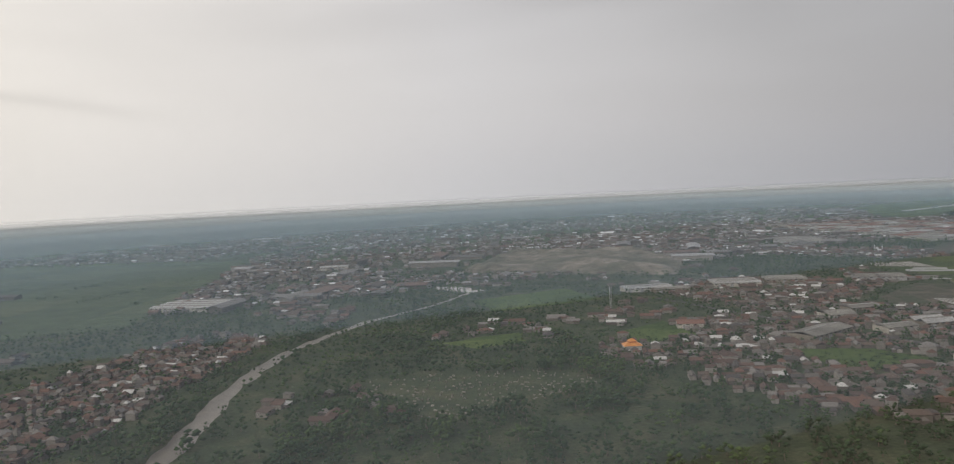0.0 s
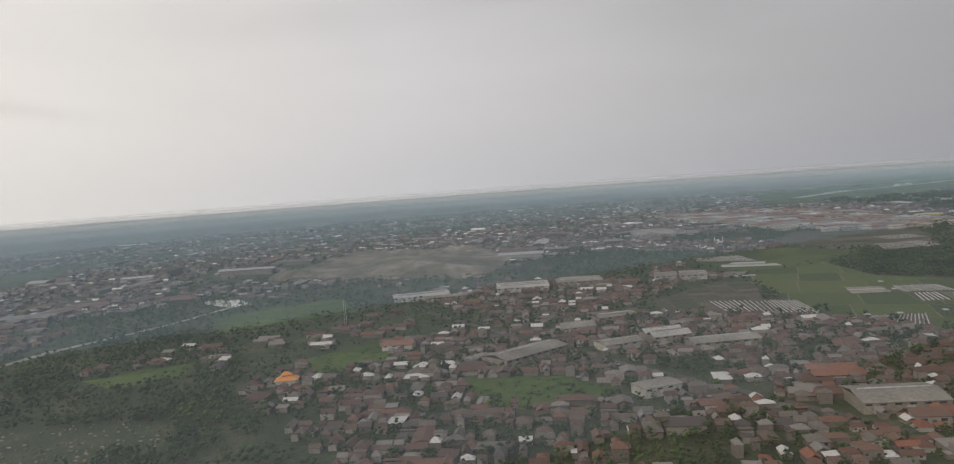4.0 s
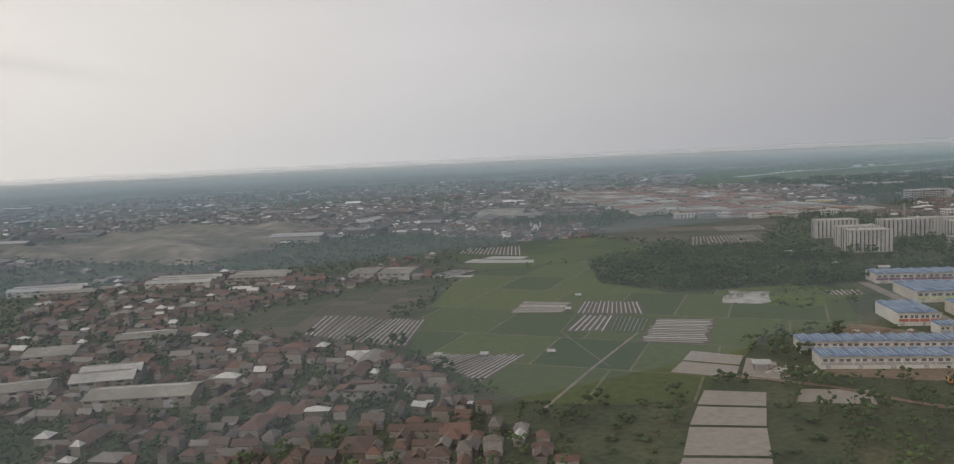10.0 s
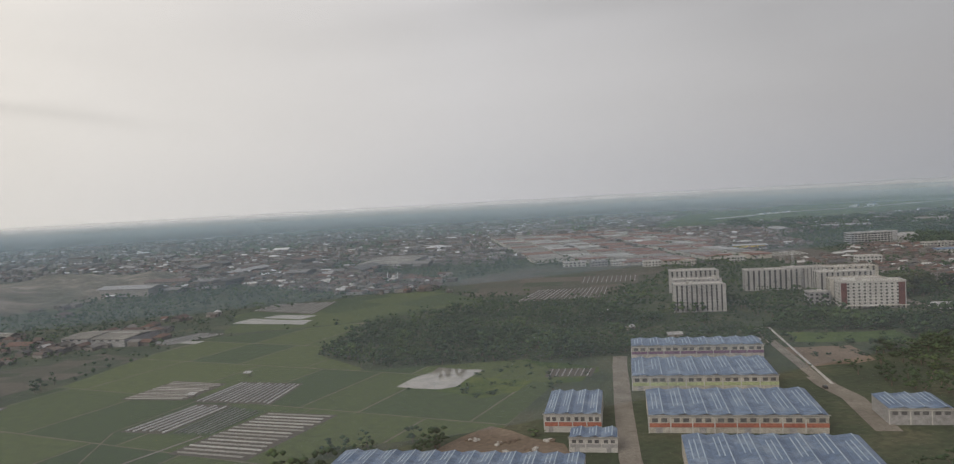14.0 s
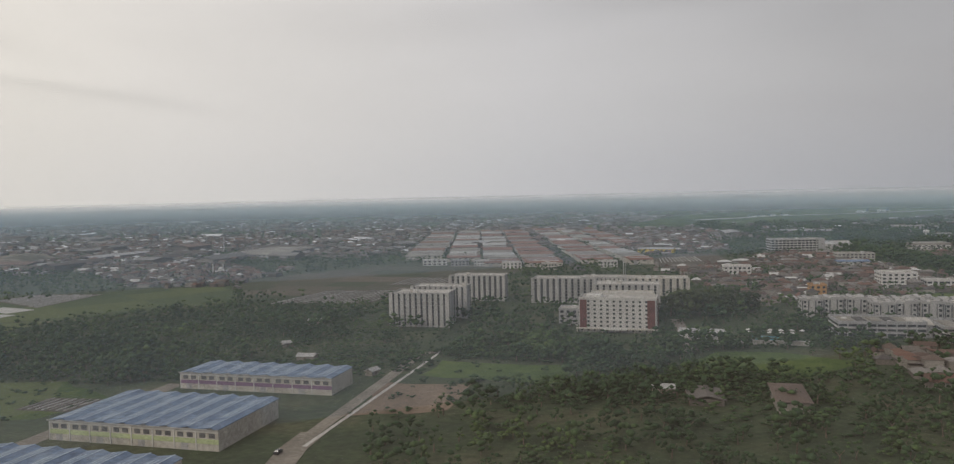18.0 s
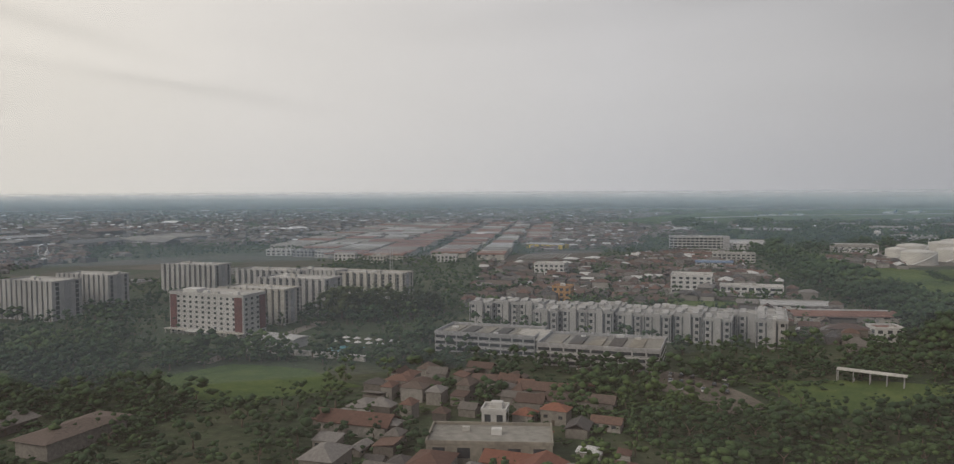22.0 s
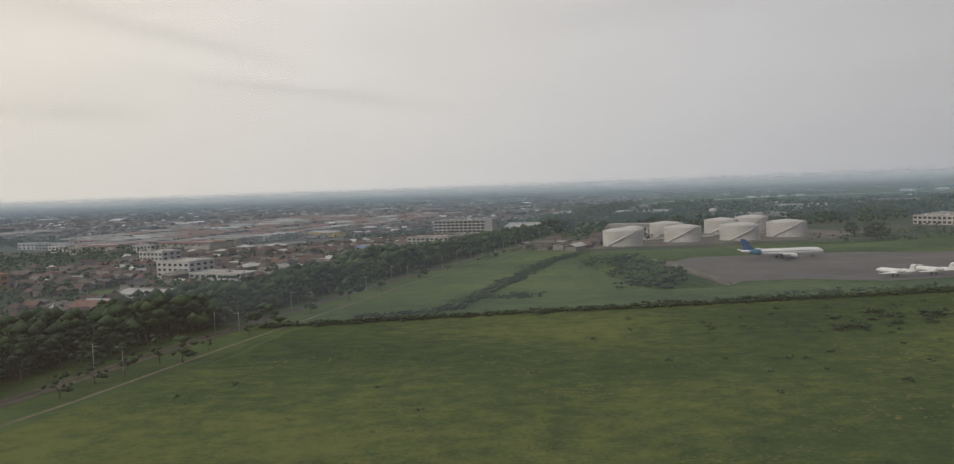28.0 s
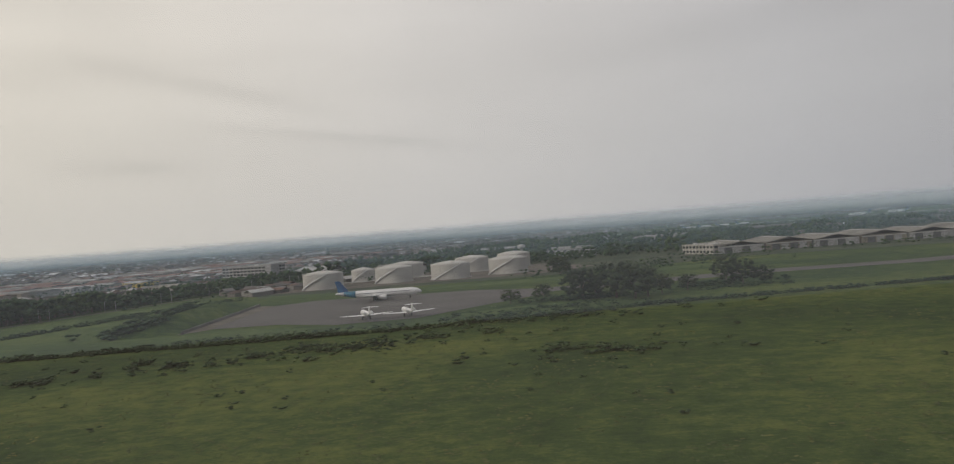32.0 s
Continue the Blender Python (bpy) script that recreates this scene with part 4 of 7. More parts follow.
def gable_shed(name, x, y, turn, w, d, h, rise, wall, roof, label, category="warehouse", group="", spans=1, vents=True, fronts=True):
    """A low industrial building with its ridge along local x, one or more roof spans, gutter, doors and ridge vents."""
    e = root(name, x, y, 0, turn, label, category, group)
    part("wall", box_bm(0, 0, -0.2, w, d, h), M[wall], e)
    sd = d / spans
    for s in range(spans):
        y0, y1 = s * sd, (s + 1) * sd
        over = 0.35
        lo = h - 0.05
        bm = prism_bm([(y0 - (over if s == 0 else 0), lo), ((y0 + y1) / 2, h + rise), (y1 + (over if s == spans - 1 else 0), lo), (y1 + (over if s == spans - 1 else 0), lo + 0.14), ((y0 + y1) / 2, h + rise + 0.14), (y0 - (over if s == 0 else 0), lo + 0.14)], w + 0.7, None, -0.35)
        part("roof", bm, M[roof], e)
        if vents:
            part("ridge_vent", prism_bm([((y0 + y1) / 2 - 0.35, h + rise + 0.05), ((y0 + y1) / 2, h + rise + 0.42), ((y0 + y1) / 2 + 0.35, h + rise + 0.05)], w * 0.86, None, w * 0.07), M["light_roof" if roof != "light_roof" else "grey_roof"], e)
    if not fronts:
        return e
    for k in range(max(1, int(w / 9))):
        part("door", box_bm(4 + k * 9 - 1.2, -0.05, 0, 4 + k * 9 + 1.2, 0.04, h * 0.7), M["grey_wall"], e)
    for k in range(max(2, int(w / 4))):
        part("window", box_bm(k * 4 + 0.6, -0.04, h * 0.74, k * 4 + 2.4, 0.05, h * 0.9), M["glass"], e)
    return e


FOOT = []          # footprints kept clear of scattered houses and trees


def clear(x, y, turn, w, d, m=1.5):
    c, s = math.cos(radians(turn)), math.sin(radians(turn))
    FOOT.append([(x + a * c - b * s, y + a * s + b * c) for a, b in ((-m, -m), (w + m, -m), (w + m, d + m), (-m, d + m))])


GT = -35.5
wave_shed(669, 211, GT, 41, 12, 4.0, "cream_wall", "purple", "two-storey warehouse row with wavy blue roof and purple bands")
clear(669, 211, GT, 41, 12)
wave_shed(645, 178, GT, 38, 22, 4.0, "cream_wall", "green_wall", "deep warehouse row with wavy blue roof and pale green wall bands")
clear(645, 178, GT, 38, 22)
wave_shed(626, 146, GT, 38, 22, 4.0, "cream_wall", "red_wall", "deep warehouse row with wavy blue roof and brick-red wall")
clear(626, 146, GT, 38, 22)
wave_shed(607, 160, GT, 13, 20, 4.2, "white_wall", "red_wall", "short unit with blue roof and red and white front", 4)
clear(607, 160, GT, 13, 20)
wave_shed(604.5, 145, GT, 10, 6, 3.2, "white_wall", "grey_wall", "small shed with blue roof beside the estate road", 3)
clear(604.5, 145, GT, 10, 6)
wave_shed(612, 116, GT, 34, 18, 4.0, "cream_wall", "grey_wall", "warehouse row with blue roof at the estate edge", 7)
clear(612, 116, GT, 34, 18)
wave_shed(672, 121, GT, 13, 12, 3.6, "grey_wall", "grey_wall", "grey shed with plain blue roof", 3)
clear(672, 121, GT, 13, 12)

# hotel
hx, hy, HT = 793.8, 234.6, -37
hotel = block("hotel", hx, hy, HT, 25.4, 9.5, 10.9, 8, 12, "hotel_wall", "eight-storey white hotel with maroon corner panels", "hotel", None, "concrete", "", 4, None, 0.7, (0.36, 0.46))
for q in ((0.3, 2.6), (22.5, 25.0)):
    part("corner_panel", box_bm(q[0], -0.12, 1.5, q[1], -0.06, 10.8), M["maroon"], hotel, "maroon cladding strip")
part("corner_panel", box_bm(25.46, 6.6, 1.5, 25.54, 9.2, 10.8), M["maroon"], hotel, "maroon cladding strip")
part("canopy", box_bm(8, -3.2, 1.25, 16, 0, 1.5), M["white_wall"], hotel)
part("podium_band", box_bm(-0.8, -1.6, 1.15, 26.2, -0.01, 1.45), M["cream_wall"], hotel)
for k in range(13):
    part("column", box_bm(-0.6 + k * 2.1, -1.5, 0, -0.3 + k * 2.1, -1.2, 1.15), M["cream_wall"], hotel)
part("rooftop_house", box_bm(2, 3, 10.9, 7, 7, 12.0), M["white_wall"], hotel)
clear(hx + 2.4, hy - 3.2, HT, 25.4, 13)

TOWERS = [
    (739.5, 275, 21, 11, 11.7), (752, 291, 21, 9, 11.6), (780, 328, 24, 10, 10.8),
    (809, 304, 26, 10, 10.1), (828, 295, 18, 10, 10.2), (806.5, 249.5, 22, 9, 10.0), (842, 288, 28, 10, 9.8), (817.5, 266, 24, 11, 10.9),
]
for k, (x, y, w, d, h) in enumerate(TOWERS):
    t = block("apartment_tower", x, y, -34, w, d, h, 8, 10, "tower_wall" if k not in (5, 6) else "cream_wall", "eight-storey pale apartment slab with upright piers and recessed windows", "apartment block", None, "concrete", "apartment slabs", 3, 1.35, 0.5, (0.34, 0.82))
    part("end_stripe", box_bm(w - 0.01, d * 0.40, 0.5, w + 0.07, d * 0.62, h), M["grey_wall"], t, "grey stair strip on the end wall")
    clear(x, y, -34, w, d)
block("annexe", 795, 252, -34, 9, 8, 5.0, 3, 4, "grey_wall", "low grey annexe between the apartment slabs", "building")
clear(795, 252, -34, 9, 8)

# school or office slabs with broad roof terraces
for (x, y, w, d, lab) in ((879, 168, 27, 15, "three-storey white institute wing with banded floors"), (860, 189, 25, 13, "three-storey institute wing with weathered flat roof")):
    s = block("institute_wing", x, y, -33, w, d, 4.4, 3, 9, "grey_wall", lab, "institute", "white_wall", "grey_roof", "institute wings", 5, None, 0.7, (0.86, 0.45))
    for k in range(5):
        part("roof_slab", box_bm(2 + k * w / 6, 2.5, 4.4, 2 + k * w / 6 + w / 9, d - 2.5, 4.75), M["asphalt" if k % 2 else "dun_wall"], s)
    clear(x, y, -33, w, d)
link = root("link_hall", 877, 178, 0, -33, "curved pale roof linking two institute wings", "hall")
part("roof", prism_bm([(0, 4.1), (4, 5.0), (8, 5.2), (12, 4.5), (12, 4.3), (8, 5.0), (4, 4.8), (0, 3.9)], 7), M["cream_wall"], link)
part("wall", box_bm(0.4, 0.5, -0.1, 6.6, 11.5, 4.0), M["grey_wall"], link)

# white stepped flats
def flat_unit(x, y, turn, w, d, h, lab):
    e = block("walk_up_flats", x, y, turn, w, d, h, 4, 3, "tower_wall", lab, "flats", None, "concrete", "white walk-up flats", 2, None, 0.45, (0.34, 0.5))
    part("stair_tower", box_bm(w * 0.38, -0.9, 0, w * 0.62, 0, h + 0.9), M["tower_wall"], e)
    part("water_tank", lathe_bm([(0.0, h), (0.45, h), (0.45, h + 0.8), (0.0, h + 0.95)], 8, None, w * 0.25, d * 0.6), M["grey_wall"], e)
    part("drain_pipe", box_bm(w - 0.12, -0.12, 0, w, 0, h), M["grey_wall"], e)
    # Flat dark strips stand in for the shade inside upright wall slots.
    for q in (0.02, 0.30, 0.64, 0.92):
        part("recess", box_bm(w * q, -0.04, 0.3, w * q + w * 0.06, 0.05, h - 0.2), M["dim_glass"], e, "flat dark strip for the shade in an upright wall slot")
    for q in (0.08, 0.66):
        ring = [(d * 0.5 + r_ * math.cos(a), h + 0.2 + r_ * 0.75 * math.sin(a)) for r_, way_ in ((1.5, 1), (1.2, -1)) for a in np.linspace(0, math.pi, 7)[::way_]]
        part("roof_arch", prism_bm(ring, w * 0.22, None, w * q), M["tower_wall"], e, "low pale arch on the roof")
        part("roof_hut", box_bm(w * q, d * 0.08, h, w * q + w * 0.2, d * 0.28, h + 0.8), M["tower_wall"], e)


for rx, ry, n in ((890, 203, 7), (877, 222, 11)):
    for k in range(n):
        ox, oy = rx + GU.x * k * 7.4, ry + GU.y * k * 7.4
        j = (k % 2) * 1.6
        flat_unit(ox + GV.x * j, oy + GV.y * j, -35, 7.0, 8.5, 6.3 + (k % 3) * 0.3, "white four-storey walk-up flats with stair tower and roof clutter")
    clear(rx, ry, -35, n * 7.4, 11)
for k in range(3):
    flat_unit(937 + GV.x * k * 7.2 * 1.0, 171 + GV.y * k * 7.2, 55 - 90, 7.5, 7.0, 6.5, "white four-storey end flats with stair tower")
clear(937, 171, -35, 8, 22)

a = block("apartment_house", 967.5, 268, -33, 15, 11, 6.6, 4, 6, "white_wall", "white four-storey block with balconies", "apartment block", "white_wall", None, "", 4, None, 0.6, (0.5, 0.5))
clear(967.5, 268, -33, 15, 11)
block("low_wing", 981, 256, -33, 22, 8, 3.6, 2, 9, "white_wall", "low white wing with grey window band", "building", "grey_wall", None, "", 3, None, 0.4, (0.7, 0.5))
clear(981, 256, -33, 22, 8)
block("office", 938, 341, -33, 14, 10, 5.4, 3, 6, "white_wall", "white three-storey office box", "office", None, None, "", 3)
clear(938, 341, -33, 14, 10)
o = block("office", 1068.5, 452, -27, 34.5, 14, 8.8, 5, 13, "tower_wall", "long white five-storey office with grid of windows", "office", "white_wall", None, "", 5, None, 0.7, (0.74, 0.6))
part("stair_core", box_bm(33, -1.5, 0, 37, 6, 9.8), M["grey_wall"], o)
clear(1068.5, 452, -27, 38, 14)
block("office", 1052, 375, -30, 22, 10, 4.6, 3, 9, "concrete", "weathered grey concrete office by the railway", "office", None, "grey_roof", "", 3, None, 0.5, (0.6, 0.5))
clear(1048, 372, -30, 22, 10)
gable_shed("blue_hall", 1028, 352, -30, 18, 8, 2.6, 0.8, "white_wall", "blue_roof", "low hall with blue roof beside the railway trees")
clear(1028, 352, -30, 18, 8)
gable_shed("hall", 1110, 452, -36, 26, 16, 4.0, 2.0, "white_wall", "light_roof", "pale hall with pitched metal roof beyond the office")
clear(1110, 452, -36, 26, 16)

# workshops, long tiled hall and small white house beside the railway trees
gable_shed("hall", 968, 197, -22, 30, 8, 2.4, 1.1, "cream_wall", "red_roof", "long hall with faded pink-red roof beside trees")
clear(968, 197, -22, 30, 8)
gable_shed("hall", 972, 218, -30, 20, 9, 2.6, 0.9, "white_wall", "light_roof", "low hall with pale sheet roof among trees")
clear(972, 218, -30, 20, 9)
block("lodge", 970, 168, -20, 7, 6, 3.4, 2, 3, "white_wall", "small white flat-roofed lodge with a stair turret", "house", "white_wall", "red_roof", "", 2)
clear(970, 168, -20, 7, 6)
block("workshop", 843, 113, -19, 18, 9, 3.0, 1, 5, "dun_wall", "dark grey concrete workshop with flat roof", "workshop", None, "grey_roof", "", 2)
clear(843, 113, -19, 18, 9)
block("outhouse", 855, 127, -25, 4, 4, 2.8, 1, 2, "white_wall", "small white outhouse with flat roof beside gardens", "outhouse", None, None, "", 1)
clear(855, 127, -25, 4, 4)

# factories
gable_shed("factory", 698, 634, -34, 44, 78, 4.2, 0.9, "grey_wall", "grey_roof", "very large grey factory roof of several spans", "factory", "", 4)
clear(698, 634, -34, 44, 78)
VX, VY = 0.355, 0.935                     # the factory streets
cols = [(572, 600, 800, "grey"), (603, 627, 776, "mix"), (629, 652, 738, "mix"), (655, 680, 728, "red"), (692, 716, 744, "red"), (721, 737, 730, "mix"), (742, 762, 900, "red")]
for ci, (c0, c1, along, tone_) in enumerate(cols):
    rnd = random.Random(ci)
    k = 0
    while along < 1180:
        depth = rnd.uniform(15, 30)
        x, y = VY * c0 + VX * along, -VX * c0 + VY * along
        rf = {"grey": ("grey_roof", "grey_roof", "red_roof"), "red": ("red_roof", "red_roof", "grey_roof"), "mix": ("red_roof", "grey_roof", "light_roof", "grey_roof")}[tone_][k % (4 if tone_ == "mix" else 3)]
        if k > 1 and rnd.random() < 0.14:
            rf = "light_roof"
        w = (c1 - c0) * rnd.uniform(0.86, 1.0)
        gable_shed("factory_unit", x, y, -20.8, w, depth - 1.5, rnd.uniform(2.4, 3.4), 0.7, "cream_wall", rf, {"grey_roof": "factory unit with weathered grey sheet roofs", "red_roof": "factory unit with faded red roofs", "light_roof": "factory unit with pale metal roofs"}[rf], "factory", "factory rows", 2 if k < 8 else 1, k < 2, k < 2)
        clear(x, y, -20.8, w, depth - 1.5)
        along += depth + (5 if k % 2 else 1.5)
        k += 1
for k, (c0, along, w, wall) in enumerate(((588, 752, 16, "white_wall"), (607, 746, 12, "grey_wall"), (622, 742, 10, "white_wall"), (640, 722, 12, "white_wall"), (664, 710, 9, "cream_wall"), (700, 716, 11, "white_wall"))):
    x, y = VY * c0 + VX * along, -VX * c0 + VY * along
    block("gate_office", x, y, -20.8, w, 7, 3.6, 2, 5, wall, "low factory office with flat roof at the works gate", "office", None, "blue_roof" if k == 1 else "light_roof", "works offices", 2)
    clear(x, y, -20.8, w, 7)
street = [(VY * 686 + VX * q, -VX * 686 + VY * q) for q in (700, 950, 1180)]
strip("road", street, 6.5, 0.1, M["asphalt"], label="straight grey street between factory rows", category="road")
gable_shed("yellow_shed", 989, 504, -44, 26, 12, 3.0, 0.7, "yellow", "light_roof", "shed with yellow walls and pale metal roof")
clear(989, 504, -44, 26, 12)

# town warehouses
for x, y, t, w, d, h, rise, wall, rf, lab, sp in (
    (299, 256, 10, 34, 15, 4.2, 1.4, "cream_wall", "grey_roof", "long warehouse with weathered grey-brown roof", 1),
    (343, 250, -12, 18, 11, 3.6, 1.0, "white_wall", "grey_roof", "warehouse with pale roof beside the street", 1),
    (366, 246, -18, 17, 16, 4.0, 1.6, "cream_wall", "light_roof", "twin-gabled pale grey warehouse", 2),
    (369, 226, -25, 28, 12, 3.8, 1.2, "cream_wall", "grey_roof", "broad warehouse with olive-grey roof", 1),
    (311, 190, -10, 14, 9, 4.0, 0.3, "concrete", "grey_roof", "grey two-storey concrete building", 1),
    (345, 137, -35, 24, 18, 4.2, 1.5, "cream_wall", "grey_roof", "large warehouse with pale olive roof", 1),
    (362, 166, -38, 16, 14, 3.2, 1.4, "cream_wall", "red_roof", "red-roofed hall among houses", 2),
    (337, 456, -20, 36, 14, 3.6, 1.2, "white_wall", "light_roof", "white-roofed factory among trees", 2),
    (352, 440, -20, 26, 8, 3.0, 0.8, "cream_wall", "grey_roof", "long grey factory shed among trees", 1),
    (400, 432, -30, 34, 22, 3.8, 1.2, "white_wall", "light_roof", "cluster of pale sheet-metal factory roofs", 3),
    (440, 420, -30, 30, 18, 3.8, 1.2, "cream_wall", "grey_roof", "group of weathered grey factory roofs", 2),
    (494, 385, -40, 14, 20, 4.2, 0.8, "grey_wall", "grey_roof", "dark grey warehouse at the field edge", 1),
    (506, 374, -40, 17, 22, 4.2, 0.8, "grey_wall", "grey_roof", "dark grey warehouse at the paddy edge", 1),
    (23, 622, -40, 52, 40, 4.0, 1.2, "white_wall", "light_roof", "white factory sheds on the far plain", 4),
    (204, 826, -20, 30, 14, 4.5, 1.0, "white_wall", "light_roof", "white hall beyond the trees", 1),
    (380, 300, -15, 20, 10, 3.4, 1.0, "cream_wall", "grey_roof", "grey-roofed store beside the town", 1),
    (352, 292, -20, 16, 13, 3.6, 1.6, "white_wall", "grey_roof", "gabled hall with pale grey roof", 1),
    (275, 326, -35, 14, 9, 3.2, 1.5, "white_wall", "red_roof", "red-roofed hall beside a lawn", 1),
):
    gable_shed("warehouse", x, y, t, w, d, h * 0.8, rise, {"cream_wall": "dun_wall", "white_wall": "cream_wall"}.get(wall, wall), rf, lab, "warehouse", "town warehouses", sp, w > 16)
    clear(x, y, t, w, d)
tm = root("temple", 219, 298, 0, -25, "small temple with glazed orange tile roof", "temple")
part("wall", box_bm(0, 0, -0.1, 8, 6, 2.6), M["white_wall"], tm)
part("roof", hip_roof(8, 6, 2.6, 1.6, 0.6), M["orange_roof"], tm).matrix_basis = pose(4, 3, 0)
part("upper_wall", box_bm(2.2, 1.8, 3.2, 5.8, 4.2, 4.4), M["red_wall"], tm)
part("upper_roof", hip_roof(3.6, 2.4, 4.4, 0.9, 0.4), M["orange_roof"], tm).matrix_basis = pose(4, 3, 0)
clear(219, 298, -25, 8, 6)

# fuel tanks
def tank(x, y, r_, h):
    h *= 0.82
    e = root("fuel_tank", x, y, 0, 196 + rng.uniform(0, 30), "large white cylindrical fuel tank with shallow domed roof", "storage tank", "fuel tanks")
    shell = part("shell", lathe_bm([(r_, -0.1), (r_, h)], 40), M["tank"], e, smooth=True)
    top = part("roof", lathe_bm([(r_ + 0.08, h), (r_ + 0.08, h + 0.12), (r_ * 0.8, h + 0.62), (r_ * 0.5, h + 1.1), (r_ * 0.2, h + 1.35), (0, h + 1.4)], 40), M["tank"], e, smooth=True)
    for z in (0.33, 0.66):
        part("stiffener_ring", lathe_bm([(r_, h * z), (r_ + 0.09, h * z + 0.02), (r_ + 0.09, h * z + 0.12), (r_, h * z + 0.14)], 40), M["tank"], shell)
    part("hand_rail", lathe_bm([(r_ + 0.1, h + 0.55), (r_ + 0.14, h + 0.6), (r_ + 0.1, h + 0.65)], 40), M["steel"], e)
    bm = bmesh.new()
    for k in range(26):
        a = k * 0.055
        c, s = math.cos(a), math.sin(a)
        z = h * k / 26
        v = [bm.verts.new((c * q, s * q, z + dz)) for q in (r_ + 0.02, r_ + 0.8) for dz in (0, 0.5)]
        a2 = a + 0.06
        c, s = math.cos(a2), math.sin(a2)
        w_ = [bm.verts.new((c * q, s * q, z + dz + 0.3)) for q in (r_ + 0.02, r_ + 0.8) for dz in (0, 0.5)]
        for f in ((v[0], v[2], w_[2], w_[0]), (v[2], v[3], w_[3], w_[2])):
            bm.faces.new(f)
    part("stair", bm, M["jet_white"], e, "pale spiral stair up the shell")
    part("vent", lathe_bm([(0.5, h + 1.1), (0.5, h + 1.5), (0, h + 1.7)], 10), M["steel"], top)
    part("foundation", lathe_bm([(r_ + 0.6, -0.1), (r_ + 0.6, 0.25), (0, 0.25)], 40), M["concrete"], e)
    FOOT.append([(x + (r_ + 2) * math.cos(k), y + (r_ + 2) * math.sin(k)) for k in np.linspace(0, 6.28, 9)[:-1]])


TANKS = [(1146, 332, 8.6, 7.8), (1176, 339, 8.2, 7.8), (1201, 335, 8.6, 7.8), (1227, 342, 8.8, 8.0), (1180, 371, 8.2, 7.8), (1212, 380, 8.4, 8.0), (1234, 392, 8.4, 8.2), (1160, 362, 5.5, 6.5)]
for q in TANKS:
    tank(*q)

# ---- paddies, beds, flooded plots ----
plots(RICE, radians(40), 40, 26, 0.06, M["rice"], "green rice paddy framed by narrow bunds", 0.35, 4)
plots(OPEN["north_rice"], radians(20), 30, 24, 0.06, M["rice"], "far green rice paddy beyond the beds", 0.4, 6)
plots(OPEN["far_field"], radians(-30), 75, 48, 0.07, M["far_rice"], "hazy green paddy of the western plain", 1.2, 12)
plots(OPEN["dark_field"], radians(-35), 15, 9, 0.07, M["plot"], "dark tilled garden plot beside houses", 0.5, 8)
plots(OPEN["flat_north"], radians(55), 20, 34, 0.07, M["plot"], "dark flat market-garden vegetable plot", 0.6, 9)


def film_block(bl, br, tr, tl, count, way, label, material="plastic", width=0.42, base="soil", z=0.16):
    """A block of raised beds between four corners; each bed a long low ridge, furrows of bare soil between."""
    c = [Vector((*q, 0)) for q in (bl, br, tr, tl)]
    mid_ = sum(c, Vector()) / 4
    e = root("mulch_beds", mid_.x, mid_.y, z, 0, label, "plant beds", "blocks of plant beds")
    pts = [tuple(q - mid_ + (q - mid_).normalized() * 0.6 - Vector((0, 0, 0.02))) for q in c]
    child("soil_plot", mesh("soil_plot", pts, [(0, 1, 2, 3)], M[base]), e)
    a0, a1, b0, b1 = (c[0], c[1], c[3], c[2]) if way == "v" else (c[0], c[3], c[1], c[2])
    rnd_ = random.Random(int(mid_.x))
    for k in range(count):
        f = (k + 0.5) / count
        p, q = a0.lerp(a1, f) - mid_, b0.lerp(b1, f) - mid_
        p, q = p.lerp(q, rnd_.uniform(0, 0.06)), q.lerp(p, rnd_.uniform(0, 0.1))
        d = (q - p).normalized()
        n = Vector((-d.y, d.x, 0)) * ((a1 - a0).length / count * width)
        up = Vector((0, 0, 0.22))
        v = [p - n / 2, p + n / 2, p + n * 0.3 + up, p - n * 0.3 + up, q - n / 2, q + n / 2, q + n * 0.3 + up, q - n * 0.3 + up]
        child("bed", mesh("bed", v, [(0, 1, 2, 3), (7, 6, 5, 4), (1, 5, 6, 2), (2, 6, 7, 3), (3, 7, 4, 0)], M[material]), e)
    return e


WHITE_BEDS, BROWN_BEDS = "long plant beds under pale plastic film", "long bare-earth plant beds with thin film edges"
M["dull_film"] = mat("weathered_film", (0.20, 0.19, 0.17), (0.36, 0.35, 0.33), 0.5, 0.2, 2.0, by="object")
M["film"] = mat("white_film", (0.26, 0.26, 0.245), (0.46, 0.46, 0.44), 0.45, 0.2, 2.0, by="object")
film_block((440, 275), (452, 254), (476, 283), (458, 306), 11, "v", WHITE_BEDS, "film", 0.22)
film_block((452, 254), (464, 236), (487, 271), (476, 283), 10, "v", WHITE_BEDS, "film", 0.24)
film_block((528, 364), (535, 352), (560, 366), (551, 378), 12, "v", WHITE_BEDS, "film", 0.23)
film_block((583, 436), (607, 398), (630, 438), (598, 455), 16, "v", WHITE_BEDS, "film", 0.19)
film_block((518, 260), (535, 247), (548, 261), (534, 276), 12, "u", "dark plant beds with pale film edges", "dull_film", 0.22)
